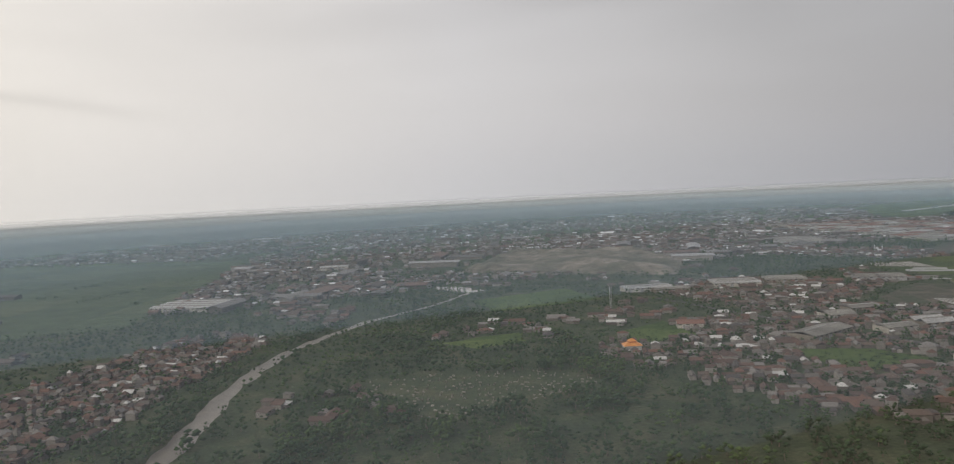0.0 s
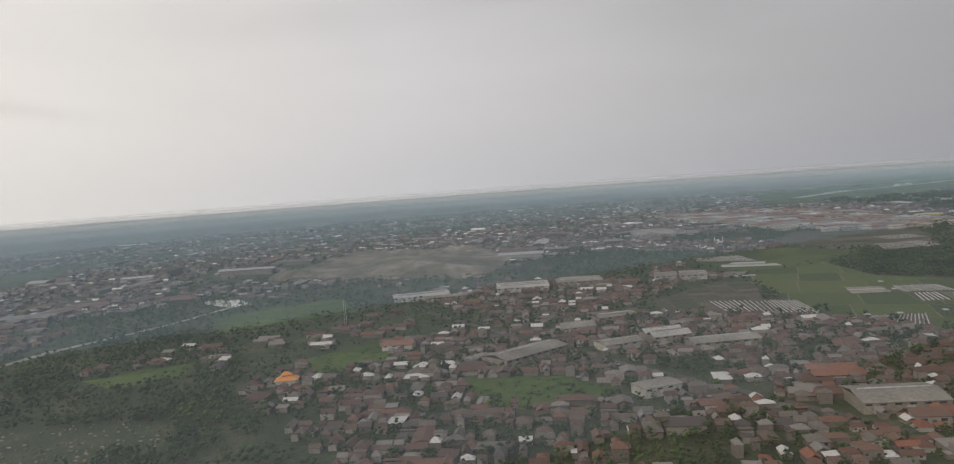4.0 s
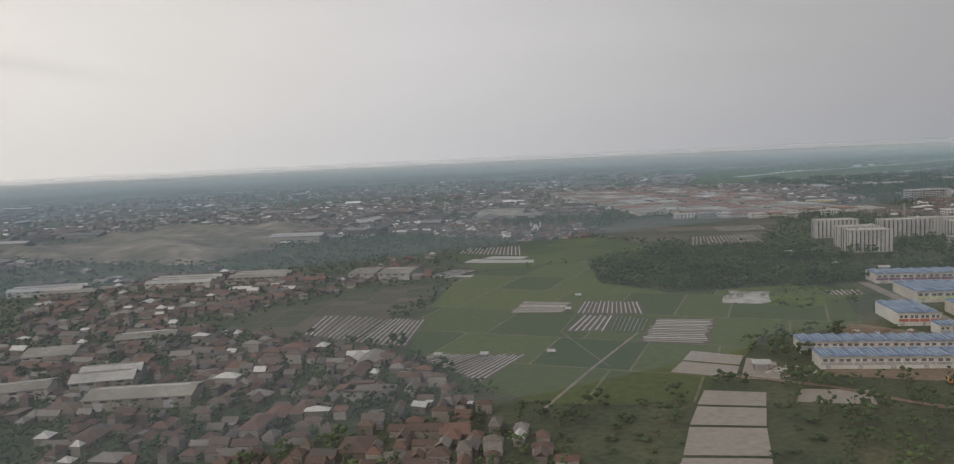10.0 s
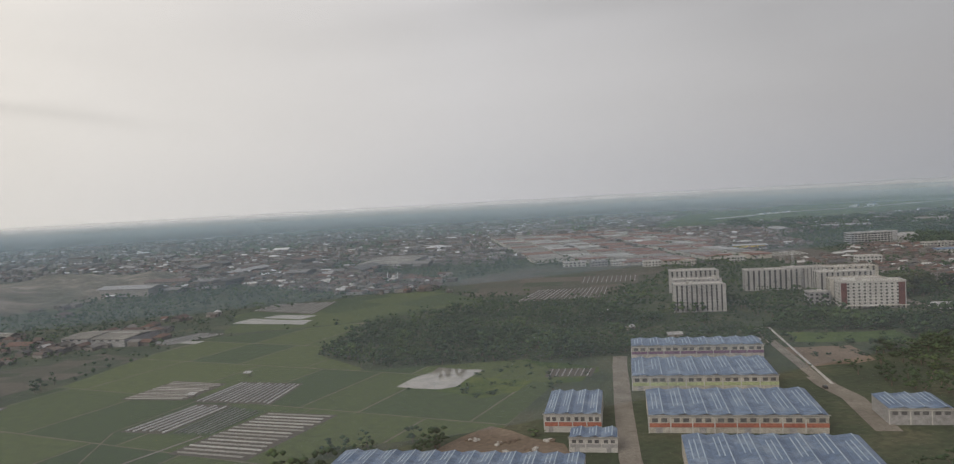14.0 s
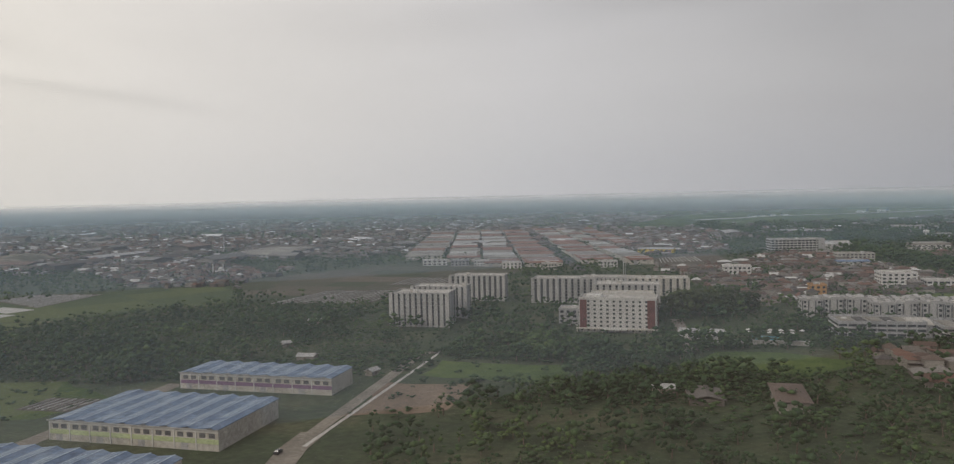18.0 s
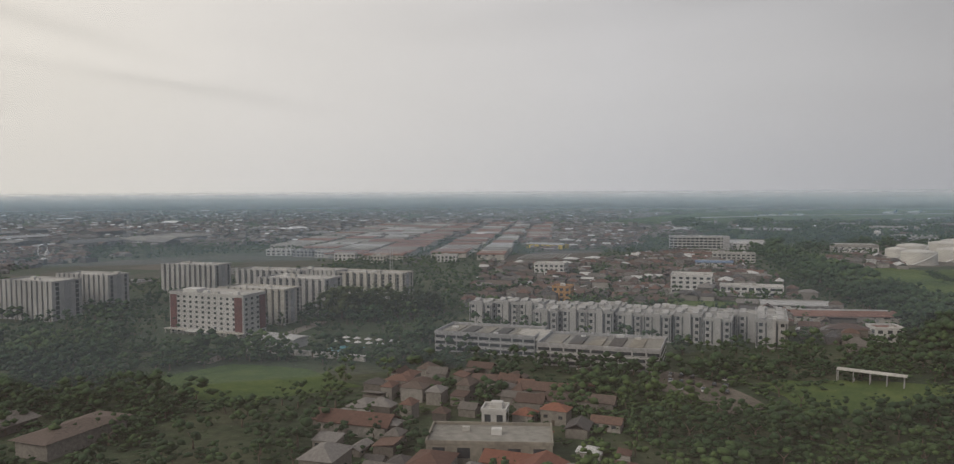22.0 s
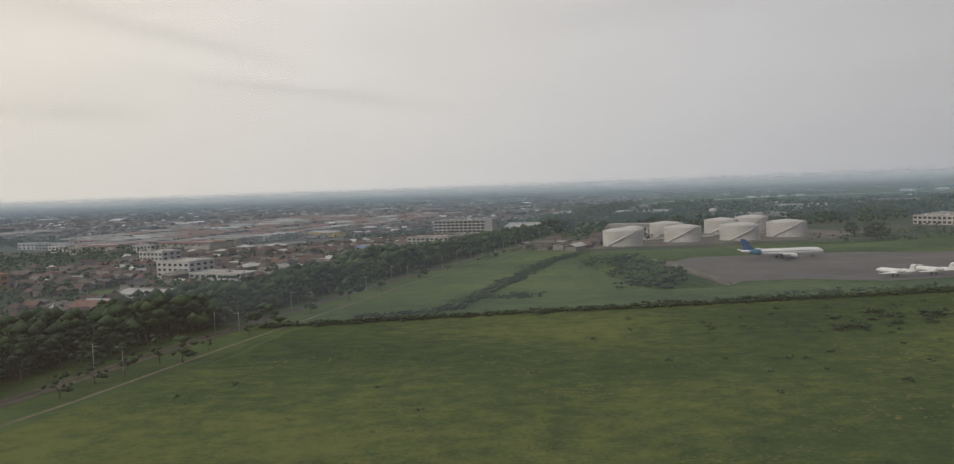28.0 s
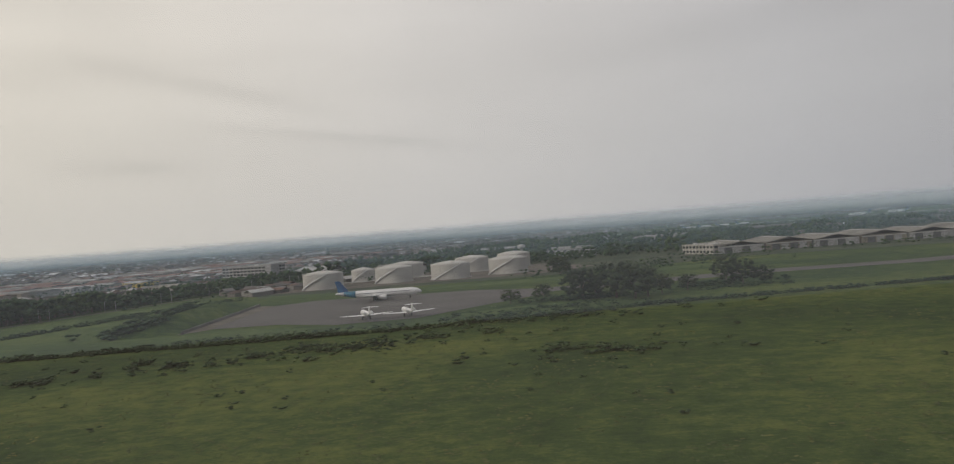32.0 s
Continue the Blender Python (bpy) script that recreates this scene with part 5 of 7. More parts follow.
film_block((537, 243), (556, 226), (569, 245), (553, 260), 14, "v", WHITE_BEDS, "film", 0.27)
film_block((518, 222), (528, 213), (546, 231), (538, 239), 6, "v", WHITE_BEDS, "film", 0.29)
film_block((529, 212), (538, 205), (553, 219), (546, 230), 8, "v", "green plant beds with weathered film", "dull_film", 0.18, "crop")
film_block((528, 195), (543, 180), (569, 203), (554, 217), 14, "u", BROWN_BEDS, "dull_film", 0.29)
film_block((461, 222), (463, 205), (480, 212), (470, 220), 8, "v", BROWN_BEDS, "dull_film", 0.25)
film_block((463, 204), (466, 187), (491, 204), (481, 212), 9, "v", BROWN_BEDS, "dull_film", 0.30)
film_block((704, 358), (745, 337), (773, 374), (737, 392), 18, "v", WHITE_BEDS, "film", 0.12)
film_block((770, 400), (800, 384), (820, 410), (790, 428), 12, "v", WHITE_BEDS, "film", 0.11)
film_block((955, 425), (985, 420), (1002, 452), (975, 458), 12, "v", WHITE_BEDS, "film", 0.19)
film_block((545, 610), (582, 590), (610, 640), (570, 660), 14, "v", WHITE_BEDS, "film", 0.22)
film_block((250, 142), (267, 114), (283, 124), (272, 146), 11, "u", BROWN_BEDS, "dull_film", 0.25)
film_block((634, 206), (645, 199), (652, 207), (640, 214), 7, "v", BROWN_BEDS, "dull_film", 0.22)
sheet("plastic_sheet", [(566, 396), (580, 383), (595, 366), (602, 378), (589, 390), (578, 405)], 0.2, M["film"], "", "large pale plastic sheets spread over paddy", "sheet", 2.0)
sheet("plastic_sheet", [(582, 404), (598, 384), (607, 391), (592, 408)], 0.2, M["film"], "", "large pale plastic sheets spread over paddy", "sheet", 2.0)
sheet("plastic_sheet", [(538, 356), (546, 348), (550, 352), (541, 360)], 0.2, M["film"], "", "pale plastic sheet beside a grey store", "sheet", 1.0)
for q in ([(513, 164), (523, 150), (532, 157), (523, 170)], [(524, 171), (533, 158), (541, 164), (533, 177)], [(524, 149), (530, 141), (543, 154), (540, 162)], [(509, 147), (520, 137), (512, 130), (500, 140)], [(499, 139), (511, 129), (502, 121), (489, 131)], [(488, 130), (501, 120), (490, 109), (476, 119)], [(475, 118), (489, 108), (478, 98), (462, 108)], [(520, 128), (533, 116), (541, 124), (529, 134)]):
    sheet("flooded_plot", q, 0.18, M["mud"], "", "bare flooded plot of pale grey mud", "field")
    KEEP.append(q)
strip("path", [(466, 157), (500, 181), (536, 205)], 0.9, 0.2, M["dirt_road"], label="narrow pale path between paddies", category="path")
strip("path", [(503, 178), (516, 222), (540, 245)], 0.5, 0.2, M["bund"], label="narrow earth bund between paddies", category="path")
for x, y in ((467, 217), (479, 209), (537, 248), (497, 199), (556, 268)):
    h_ = root("field_hut", x, y, 0.1, -35, "small open field hut with pale sheet roof", "hut", "field huts")
    part("roof", lean_roof(2.2, 1.8, 1.2, 0.3, 0.2), M["light_roof"], h_)
    for a, b in ((-1, -0.8), (1, -0.8), (-1, 0.8), (1, 0.8)):
        part("post", box_bm(a - 0.07, b - 0.07, -0.1, a + 0.07, b + 0.07, 1.25 if b < 0 else 1.45), M["bark"], h_)
for x, y, w, t in ((703, 231, 5.2, -30), (716, 204, 3.4, 40), (715, 294, 4.6, -20), (774, 157, 5.0, -35), (700, 254, 3.0, 10)):
    sc = root("scrub_shed", x, y, 0, t, "small plank shed with pale sheet roof in the scrub", "shed", "scrub sheds")
    part("wall", box_bm(-w / 2, -w * 0.35, -0.1, w / 2, w * 0.35, 1.3), M["dun_wall"], sc)
    part("roof", gable_roof(w, w * 0.7, 1.3, 0.6), M["light_roof"], sc, "pale sheet roof")
    part("door", box_bm(-0.4, -w * 0.35 - 0.04, 0, 0.4, -w * 0.35 + 0.03, 1.05), M["bark"], sc)
    clear(x - w / 2, y - w / 2, 0, w, w, 0.8)
# estate sheds nearer the flight line, and the building yard beside them
wave_shed(547, 142.5, GT, 50, 8, 3.4, "white_wall", "grey_wall", "half-built white warehouse row with blue roof", 12)
clear(547, 142.5, GT, 50, 8)
wave_shed(556, 156.5, GT - 1, 50, 8, 3.4, "white_wall", "grey_wall", "white warehouse row with blue roof behind another", 12)
clear(556, 156.5, GT - 1, 50, 8)
strip("ditch", [(521, 154), (526, 149), (536, 131), (541, 113), (548, 98)], 2.2, 0.21, M["brown"], label="muddy brown ditch bank beside flooded plots", category="ditch", wobble=1.0)
barn = root("open_shed", 534.5, 151.5, 0.1, -40, "small open shed with pale sheet roof among planks", "shed")
part("roof", lean_roof(4.6, 3.0, 1.9, 0.4, 0.2), M["light_roof"], barn)
for a, b in ((-2, -1.2), (2, -1.2), (-2, 1.2), (2, 1.2)):
    part("post", box_bm(a - 0.08, b - 0.08, -0.1, a + 0.08, b + 0.08, 1.95 if b < 0 else 2.2), M["bark"], barn)
for k in range(18):
    pk = root("plank_stack", 540 + rng.uniform(-7, 4), 147 + rng.uniform(-6, 5), 0.1, rng.uniform(-60, 20), "pile of pale planks and sheets beside the sheds", "planks", "plank piles")
    for j in range(2):
        part("plank", box_bm(-1.2 + 0.2 * j, -0.35 + 0.3 * j, -0.05 + 0.18 * j, 1.1, 0.1 + 0.3 * j, 0.13 + 0.18 * j), M["concrete" if (k + j) % 3 else "bark"], pk)
sheet("yard", [(542, 138), (556, 124), (590, 100), (600, 112), (605, 150), (598, 172), (585, 165), (560, 150)], 0.1, M["brown"], label="brown building yard with heaps", category="yard", wobble=2.0)
KEEP.append([(542, 138), (556, 124), (590, 100), (600, 112), (605, 150), (598, 172), (585, 165), (560, 150)])


# ---- scattered town, trees ----
V_TOWN = [(205, 305), (208, 180), (250, 120), (430, 85), (458, 112), (456, 165), (458, 225), (420, 298), (400, 335), (330, 345), (250, 335)]
TOWNS = [
    (V_TOWN, 5.0, 0.93),
    ([(-37, 270), (-2, 303), (31, 366), (82, 442), (46, 493), (-36, 395), (-90, 350)], 3.7, 0.93),
    ([(345, 345), (420, 330), (470, 350), (500, 365), (480, 410), (470, 440), (400, 470), (345, 420)], 5.0, 0.7),
    ([(640, 470), (700, 400), (730, 460), (700, 560), (640, 640), (600, 590)], 4.5, 0.88),
    ([(835, 147), (820, 95), (870, 100), (880, 140), (865, 165), (850, 168)], 4.8, 0.8),
    ([(764, 158), (770, 130), (796, 128), (790, 150)], 6.0, 0.2),
    ([(880, 250), (905, 320), (930, 400), (990, 400), (1060, 440), (1090, 420), (1010, 250), (985, 190), (960, 150), (945, 190), (960, 240)], 5.0, 0.82),
    ([(985, 480), (1060, 480), (1180, 700), (1100, 760), (1010, 620)], 5.6, 0.75),
    ([(560, 640), (690, 700), (780, 900), (600, 1000), (480, 800)], 6.0, 0.7),
]
WOODS = [
    ([(60, 300), (120, 415), (200, 490), (228, 440), (222, 350), (200, 300), (190, 250), (160, 220), (40, 230)], 4.6, 0.85),
    ([(15, 250), (30, 310), (60, 385), (130, 465), (120, 480), (50, 400), (15, 330), (0, 270)], 4.0, 0.9),
    (WOOD_R, 4.6, 0.7),
    ([(735, 225), (780, 235), (800, 205), (830, 190), (840, 215), (870, 200), (865, 165), (838, 182), (812, 190), (780, 185), (768, 192), (740, 214)], 4.0, 0.9),
    ([(735, 165), (800, 130), (812, 150), (795, 178), (768, 188), (757, 172)], 4.2, 0.85),
    ([(865, 160), (880, 150), (905, 150), (925, 160), (960, 150), (965, 120), (920, 90), (880, 100)], 4.4, 0.6),
    ([(905, 40), (945, 20), (984, 118), (1030, 215), (1092, 340), (1158, 480), (1142, 486), (1080, 360), (1012, 225), (975, 150), (940, 105)], 3.4, 0.98),
    ([(1158, 480), (1240, 660), (1320, 840), (1290, 850), (1200, 670), (1140, 500)], 5.0, 0.9),
    ([(1135, 415), (1260, 405), (1330, 420), (1430, 500), (1600, 560), (1640, 690), (1500, 740), (1330, 790), (1260, 660)], 6.0, 0.9),
    ([(820, 230), (870, 235), (885, 260), (860, 262), (830, 245)], 4.0, 0.9),
    ([(730, 305), (760, 320), (780, 345), (770, 360), (735, 330)], 4.5, 0.7),
]


def taken(x, y):
    return in_any(x, y, KEEP, "keep") or in_any(x, y, FOOT, "foot") or near_line(x, y, RIVER, 4.4 if y < 350 else 2.6) or near_line(x, y, RAIL, 5.0)


def near_line(x, y, line, dist):
    for (xa, ya), (xb, yb) in zip(line, line[1:]):
        if not (min(xa, xb) - dist < x < max(xa, xb) + dist and min(ya, yb) - dist < y < max(ya, yb) + dist):
            continue
        dx, dy = xb - xa, yb - ya
        f = max(0, min(1, ((x - xa) * dx + (y - ya) * dy) / (dx * dx + dy * dy)))
        if (x - xa - f * dx) ** 2 + (y - ya - f * dy) ** 2 < dist * dist:
            return True
    return False


def jitter(poly, pitch, fill, rnd, j=0.3, turn=GA):
    c, s = math.cos(turn), math.sin(turn)
    us = [x * c + y * s for x, y in poly]
    vs = [-x * s + y * c for x, y in poly]
    for a in np.arange(min(us), max(us), pitch):
        for b in np.arange(min(vs), max(vs), pitch):
            u, v = a + rnd.uniform(-j, j) * pitch, b + rnd.uniform(-j, j) * pitch
            x, y = u * c - v * s, u * s + v * c
            if rnd.random() < fill and inside(x, y, poly):
                yield x, y


houses, trees, bushes = [], [], []
rnd = random.Random(3)
for poly, pitch, fill in TOWNS:
    for x, y in jitter(poly, pitch, fill, rnd, 0.16):
        if taken(x, y) or near_line(x, y, ROAD_T, 3.6):
            continue
        if noise.noise((x * 0.03, y * 0.03, 4.0)) > 0.42 or rnd.random() < 0.31:
            trees.append((x, y, rnd.uniform(2.6, 4.6)))
            continue
        houses.append((rnd.choice((0, 0, 1, 1, 2, 3, 4)), x, y, GA + rnd.choice((0, 0, 1, 2, 3)) * math.pi / 2 + rnd.uniform(-0.08, 0.08), pitch / 6.6 * (rnd.uniform(0.8, 1.25) if rnd.random() < 0.88 else rnd.uniform(1.4, 2.4))))
        if rnd.random() < 0.6:
            bushes.append((x + rnd.uniform(1.6, 2.8), y + rnd.uniform(-2.5, 2.5), rnd.uniform(1.4, 3.2)))
for poly, pitch, fill in WOODS:
    belt = pitch == 3.4
    for x, y in jitter(poly, pitch, fill, rnd, 0.45):
        if not taken(x, y):
            big = noise.noise((x * 0.04, y * 0.04, 8.0))
            if not belt and noise.noise((x * 0.06, y * 0.06, 15.0)) > 0.14:
                bushes.append((x, y, rnd.uniform(1.0, 2.4)))
                continue
            tall = 1.75 if x > 1130 and y > 400 else 1.3 if belt else 1.0
            trees.append((x, y, tall * ((rnd.uniform(4.4, 6.4) if belt else rnd.uniform(3.0, 5.4)) + 2.0 * big)))
            if rnd.random() < (0.7 if belt else 0.35) and y < 320:
                bushes.append((x + rnd.uniform(-2, 2), y + rnd.uniform(-2, 2), rnd.uniform(1.2, 2.6)))
# scrub and hamlets over the rest of the near plain
BOX = [(-260, 100), (1000, 60), (1003, 120), (1130, 330), (1500, 560), (1500, 700), (-260, 700)]
for x, y in jitter(BOX, 6.4, 0.95, rnd, 0.48):
    d = noise.noise((x * 0.012, y * 0.012, 2.0)) + 0.5 * noise.noise((x * 0.05, y * 0.05, 6.0))
    if taken(x, y) or in_any(x, y, [p for p, _, _ in TOWNS], "towns"):
        continue
    if d > -0.2:
        trees.append((x, y, rnd.uniform(3.0, 5.6)))
    elif d < -0.42 and rnd.random() < 0.45 and y > (400 if 540 < x < 960 else 250):
        houses.append((rnd.choice((0, 1, 2, 4)), x, y, GA + rnd.choice((0, 1)) * math.pi / 2, rnd.uniform(0.9, 1.5)))
    elif rnd.random() < 0.8:
        bushes.append((x, y, rnd.uniform(1.4, 3.2)))
# tree rows between the western paddies
for k in range(16):
    x0, y0, t = rnd.uniform(-140, 70), rnd.uniform(580, 1100), rnd.choice((GA, GA + 1.4))
    for _ in range(16):
        q = rnd.uniform(0, 70)
        bushes.append((x0 + q * math.cos(t) + rnd.gauss(0, 1.5), y0 + q * math.sin(t) + rnd.gauss(0, 1.5), rnd.uniform(1.5, 3.5)))
# hedges, ditches and bushes of the airfield
for line, n, w, h in (([(1019, 166), (1060, 167), (1128, 166), (1190, 166), (1250, 177), (1330, 180), (1600, 150)], 1500, 1.6, 1.6), ([(1061, 179), (1072, 205), (1104, 277), (1120, 300)], 420, 3.4, 2.0), ([(1036, 172), (1060, 176)], 30, 3.0, 1.6)):
    L_ = [math.dist(a, b) for a, b in zip(line, line[1:])]
    for _ in range(n):
        q = rnd.uniform(0, sum(L_))
        for (a, b), l_ in zip(zip(line, line[1:]), L_):
            if q <= l_:
                bushes.append((a[0] + (b[0] - a[0]) * q / l_ + rnd.gauss(0, w / 3), a[1] + (b[1] - a[1]) * q / l_ + rnd.gauss(0, w / 3), rnd.uniform(0.8, h)))
                break
            q -= l_
for cx, cy, sx, sy, n, h in ((1115, 262, 3.5, 8, 40, 2.4), (1117, 228, 4, 16, 130, 3.0), (1116, 203, 4.5, 6, 70, 3.4), (1076, 192, 8, 3, 26, 2.0), (1058, 176, 3, 3, 12, 2.4), (1155, 172, 22, 3, 60, 1.6), (1222, 186, 16, 4, 50, 1.6), (1290, 320, 40, 20, 120, 3.4), (1236, 203, 14, 2, 60, 2.6), (1216, 172, 20, 10, 120, 1.7), (1222, 120, 18, 6, 24, 1.5), (1152, 138, 26, 5, 26, 1.9), (1178, 146, 12, 4, 26, 2.2), (1130, 132, 8, 3, 8, 1.8), (1160, 110, 120, 30, 70, 0.9), (1140, 167, 70, 2, 160, 2.0), (1095, 258, 10, 22, 26, 1.4), (1276, 211, 10, 2, 36, 2.8), (1345, 350, 30, 6, 40, 3.6), (1420, 340, 40, 4, 40, 3.6), (1250, 300, 20, 6, 40, 2.4), (1180, 150, 60, 6, 24, 1.3), (1190, 140, 60, 12, 20, 1.1)):
    for _ in range(n):
        bushes.append((rnd.gauss(cx, sx / 1.6), rnd.gauss(cy, sy / 1.6), rnd.uniform(0.6, h)))

for _ in range(46):
    x, y = rnd.gauss(1118, 2.4), rnd.uniform(196, 240)
    bushes.append((x, y, rnd.uniform(2.0, 3.8)))
for _ in range(60):
    bushes.append((rnd.choice((rnd.gauss(1236, 9), rnd.gauss(1278, 6))), rnd.gauss(203, 2.4), rnd.uniform(0.9, 1.9)))
for cx, cy in ((1150, 139), (1163, 143), (1172, 147), (1181, 144), (1196, 150), (1128, 133), (1218, 124), (1226, 119), (1208, 152), (1143, 146)):
    for _ in range(9):
        bushes.append((rnd.gauss(cx, 1.8), rnd.gauss(cy, 0.8), rnd.uniform(0.9, 1.9)))
for key, n in (("meadow_t", 70), ("meadow_g", 40), ("meadow_h", 60), ("meadow_hotel", 14), ("pond_field", 40), ("plot_a", 16), ("park_plot", 10)):
    xs, ys = zip(*OPEN[key])
    for _ in range(n * 2):
        x, y = rnd.uniform(min(xs), max(xs)), rnd.uniform(min(ys), max(ys))
        if inside(x, y, OPEN[key]) and not inside(x, y, WET):
            bushes.append((x, y, rnd.uniform(0.5, 1.8)))
for k in range(13):
    trees.append((877 + k * 2.0 + rnd.uniform(-1, 1), 164.5 - k * 1.3 + rnd.uniform(-1.5, 0.8), rnd.uniform(3.6, 5.6)))
for _ in range(16):
    trees.append((rnd.uniform(818, 850), rnd.uniform(190, 222), rnd.uniform(2.0, 3.6)))
for x, y in jitter([(690, 70), (930, 60), (905, 148), (870, 158), (735, 168)], 3.4, 0.65, rnd, 0.5):
    if not taken(x, y) and noise.noise((x * 0.05, y * 0.05, 21.0)) > -0.2:
        bushes.append((x, y, rnd.uniform(0.9, 2.4)))
for poly, pitch, fill in [WOODS[2], WOODS[3], WOODS[4], WOODS[5], ([(600, 320), (668, 356), (735, 300), (740, 345), (690, 372), (625, 350)], 0, 0), ([(690, 236), (672, 218), (722, 200), (738, 226), (738, 272)], 0, 0)]:
    for x, y in jitter(poly, 2.5, 0.8, rnd, 0.5):
        if not taken(x, y):
            bushes.append((x, y, rnd.uniform(0.9, 2.3)))
proto = {}


def place(key, maker, m, group_scale):
    """The first call builds the thing, later ones copy it."""
    if key not in proto:
        proto[key] = maker()
        proto[key].matrix_basis = m
        return proto[key]
    return copy_thing(proto[key], m)


def nearness(x, y):
    """Closeness to the flight line, nearest first."""
    return y + 0.12 * max(0, x - 1000)


houses.sort(key=lambda q: nearness(q[1], q[2]))
trees.sort(key=lambda q: nearness(q[0], q[1]))
near_n = 0
rest = []
for k, x, y, t, s in houses:
    if near_n < 190:
        hs = place(("h", k), lambda: near_house(k), Matrix.LocRotScale((x, y, 0), Euler((0, 0, t)), None), s)
        hs.scale = (s * rnd.uniform(0.9, 1.5), s * rnd.uniform(0.9, 1.15), min(s, 1.2) * rnd.uniform(0.9, 1.1))
        near_n += 1
    else:
        rest.append((k, x, y, 0.0, t, s * rnd.uniform(0.75, 1.7), s * rnd.uniform(0.8, 1.15), rnd.uniform(0.8, 1.2)))
scatter("town_houses", HOUSE_T, rest, [M["roof_mix"], M["wall_mix"]], "packed low town houses with red, brown and grey roofs", "houses")

# tall airfield trees and the nearest of the others are things
SOLO = [(1225, 206, 3.6), (1235, 201, 6.4), (1239, 203, 5.2), (1243, 197, 7.6), (1247, 193, 7.0), (1251, 195, 6.0), (1256, 200, 4.2), (1264, 204, 3.4), (1277, 210, 6.6), (1281, 208, 5.4), (1286, 206, 4.0), (838, 246, 7.0), (842, 243, 8.2), (846, 247, 7.6), (850, 242, 7.0), (855, 246, 8.0), (859, 241, 6.4), (864, 245, 7.4), (868, 238, 6.6), (1244, 300, 6.0), (1249, 326, 5.0), (1216, 204, 3.2)]
for i, (x, y, h) in enumerate(SOLO + trees[:185]):
    kk = i % 6
    m_ = Matrix.LocRotScale((x, y, 0), Euler((0, 0, i * 1.7)), (1, 1, 1))
    t_ = place(("t", kk), lambda: near_tree(40 + kk, kk % 3 != 2), m_, 1)
    h *= 1.25 if i < len(SOLO) else 1.15
    wide = 1.22 if i < len(SOLO) and x > 1000 else 1.08
    t_.scale = (h * (wide - 0.12 + 0.12 * (i % 3)), h * wide, h)
rest = [(rnd.randrange(4), x, y, -0.1, rnd.uniform(0, 6.3), h * rnd.uniform(0.9, 1.4), h * rnd.uniform(0.9, 1.4), h) for x, y, h in trees[185:]]
LEAFY = "dense dark green trees between fields and houses"
scatter("trees", FINE_T, [q for q in rest if q[2] < 135], [M["leaf"], M["bark"]], LEAFY, "trees", smooth=True)
scatter("trees", TREE_T, [q for q in rest if 135 <= q[2] < 300], [M["leaf"], M["bark"]], LEAFY, "trees", smooth=True)
scatter("distant_trees", FAR_T, [(q[0] % 3,) + q[1:] for q in rest if q[2] >= 300], [M["leaf"]], "distant dark green trees", "trees", smooth=True)
low = [(rnd.randrange(3), x, y, max(-0.05, berm_z(x, y) - 0.1), rnd.uniform(0, 6.3), (h + 0.3) * rnd.uniform(1.1, 2.0), (h + 0.3) * rnd.uniform(1.1, 1.9), h * 0.95) for x, y, h in bushes]
scatter("bushes", BUSH_T, [q for q in low if q[2] < 230], [M["leaf"]], "low green bushes and hedges", "bushes", smooth=True)
scatter("bushes", FAR_T, [q for q in low if q[2] >= 230], [M["leaf"]], "low green bushes between far houses", "bushes", smooth=True)

# the far plain: fields, woods, roofs
rnd = random.Random(12)
AIRFIELD = [(1180, 860), (1330, 800), (1640, 780), (2700, 1000), (2600, 1500), (1500, 1180)]


def far_spot():
    y = 600 + 3550 * rnd.random() ** 1.5
    return -0.55 * y - 100 + (1.95 * y + 1200) * rnd.random(), y


def far_free(x, y):
    return not (in_any(x, y, KEEP, "keep") or in_any(x, y, FOOT, "foot") or inside(x, y, AIRFIELD))


def built_up(x, y):
    """How thick the houses stand: thin over the western paddies, thick round the works."""
    return noise.noise((x * 0.0035, y * 0.0035, 1.0)) + 0.6 * noise.noise((x * 0.012, y * 0.012, 5.0)) - 0.2 * max(0.0, 1 - max(0.0, x + 0.15 * y) / 350) + 0.25 * math.exp(-((x - 850) ** 2 + (y - 1100) ** 2) / 4e5)


def gable_box(w, d, h, rise):
    """Walls and roof of a small far house: two bmeshes."""
    walls, roof = bmesh.new(), bmesh.new()
    q = [[walls.verts.new((x, y, z)) for y, z in ((-d, 0), (d, 0), (d, h), (0, h + rise), (-d, h))] for x in (-w, w)]
    walls.faces.new(q[0][::-1])
    walls.faces.new(q[1])
    walls.faces.new((q[0][0], q[1][0], q[1][4], q[0][4]))
    r = [[roof.verts.new((x, y, z)) for y, z in ((-d - 0.2, h), (0, h + rise + 0.15), (d + 0.2, h))] for x in (-w - 0.2, w + 0.2)]
    roof.faces.new((r[0][0], r[1][0], r[1][1], r[0][1]))
    roof.faces.new((r[0][1], r[1][1], r[1][2], r[0][2]))
    return [(walls, 1), (roof, 0)]


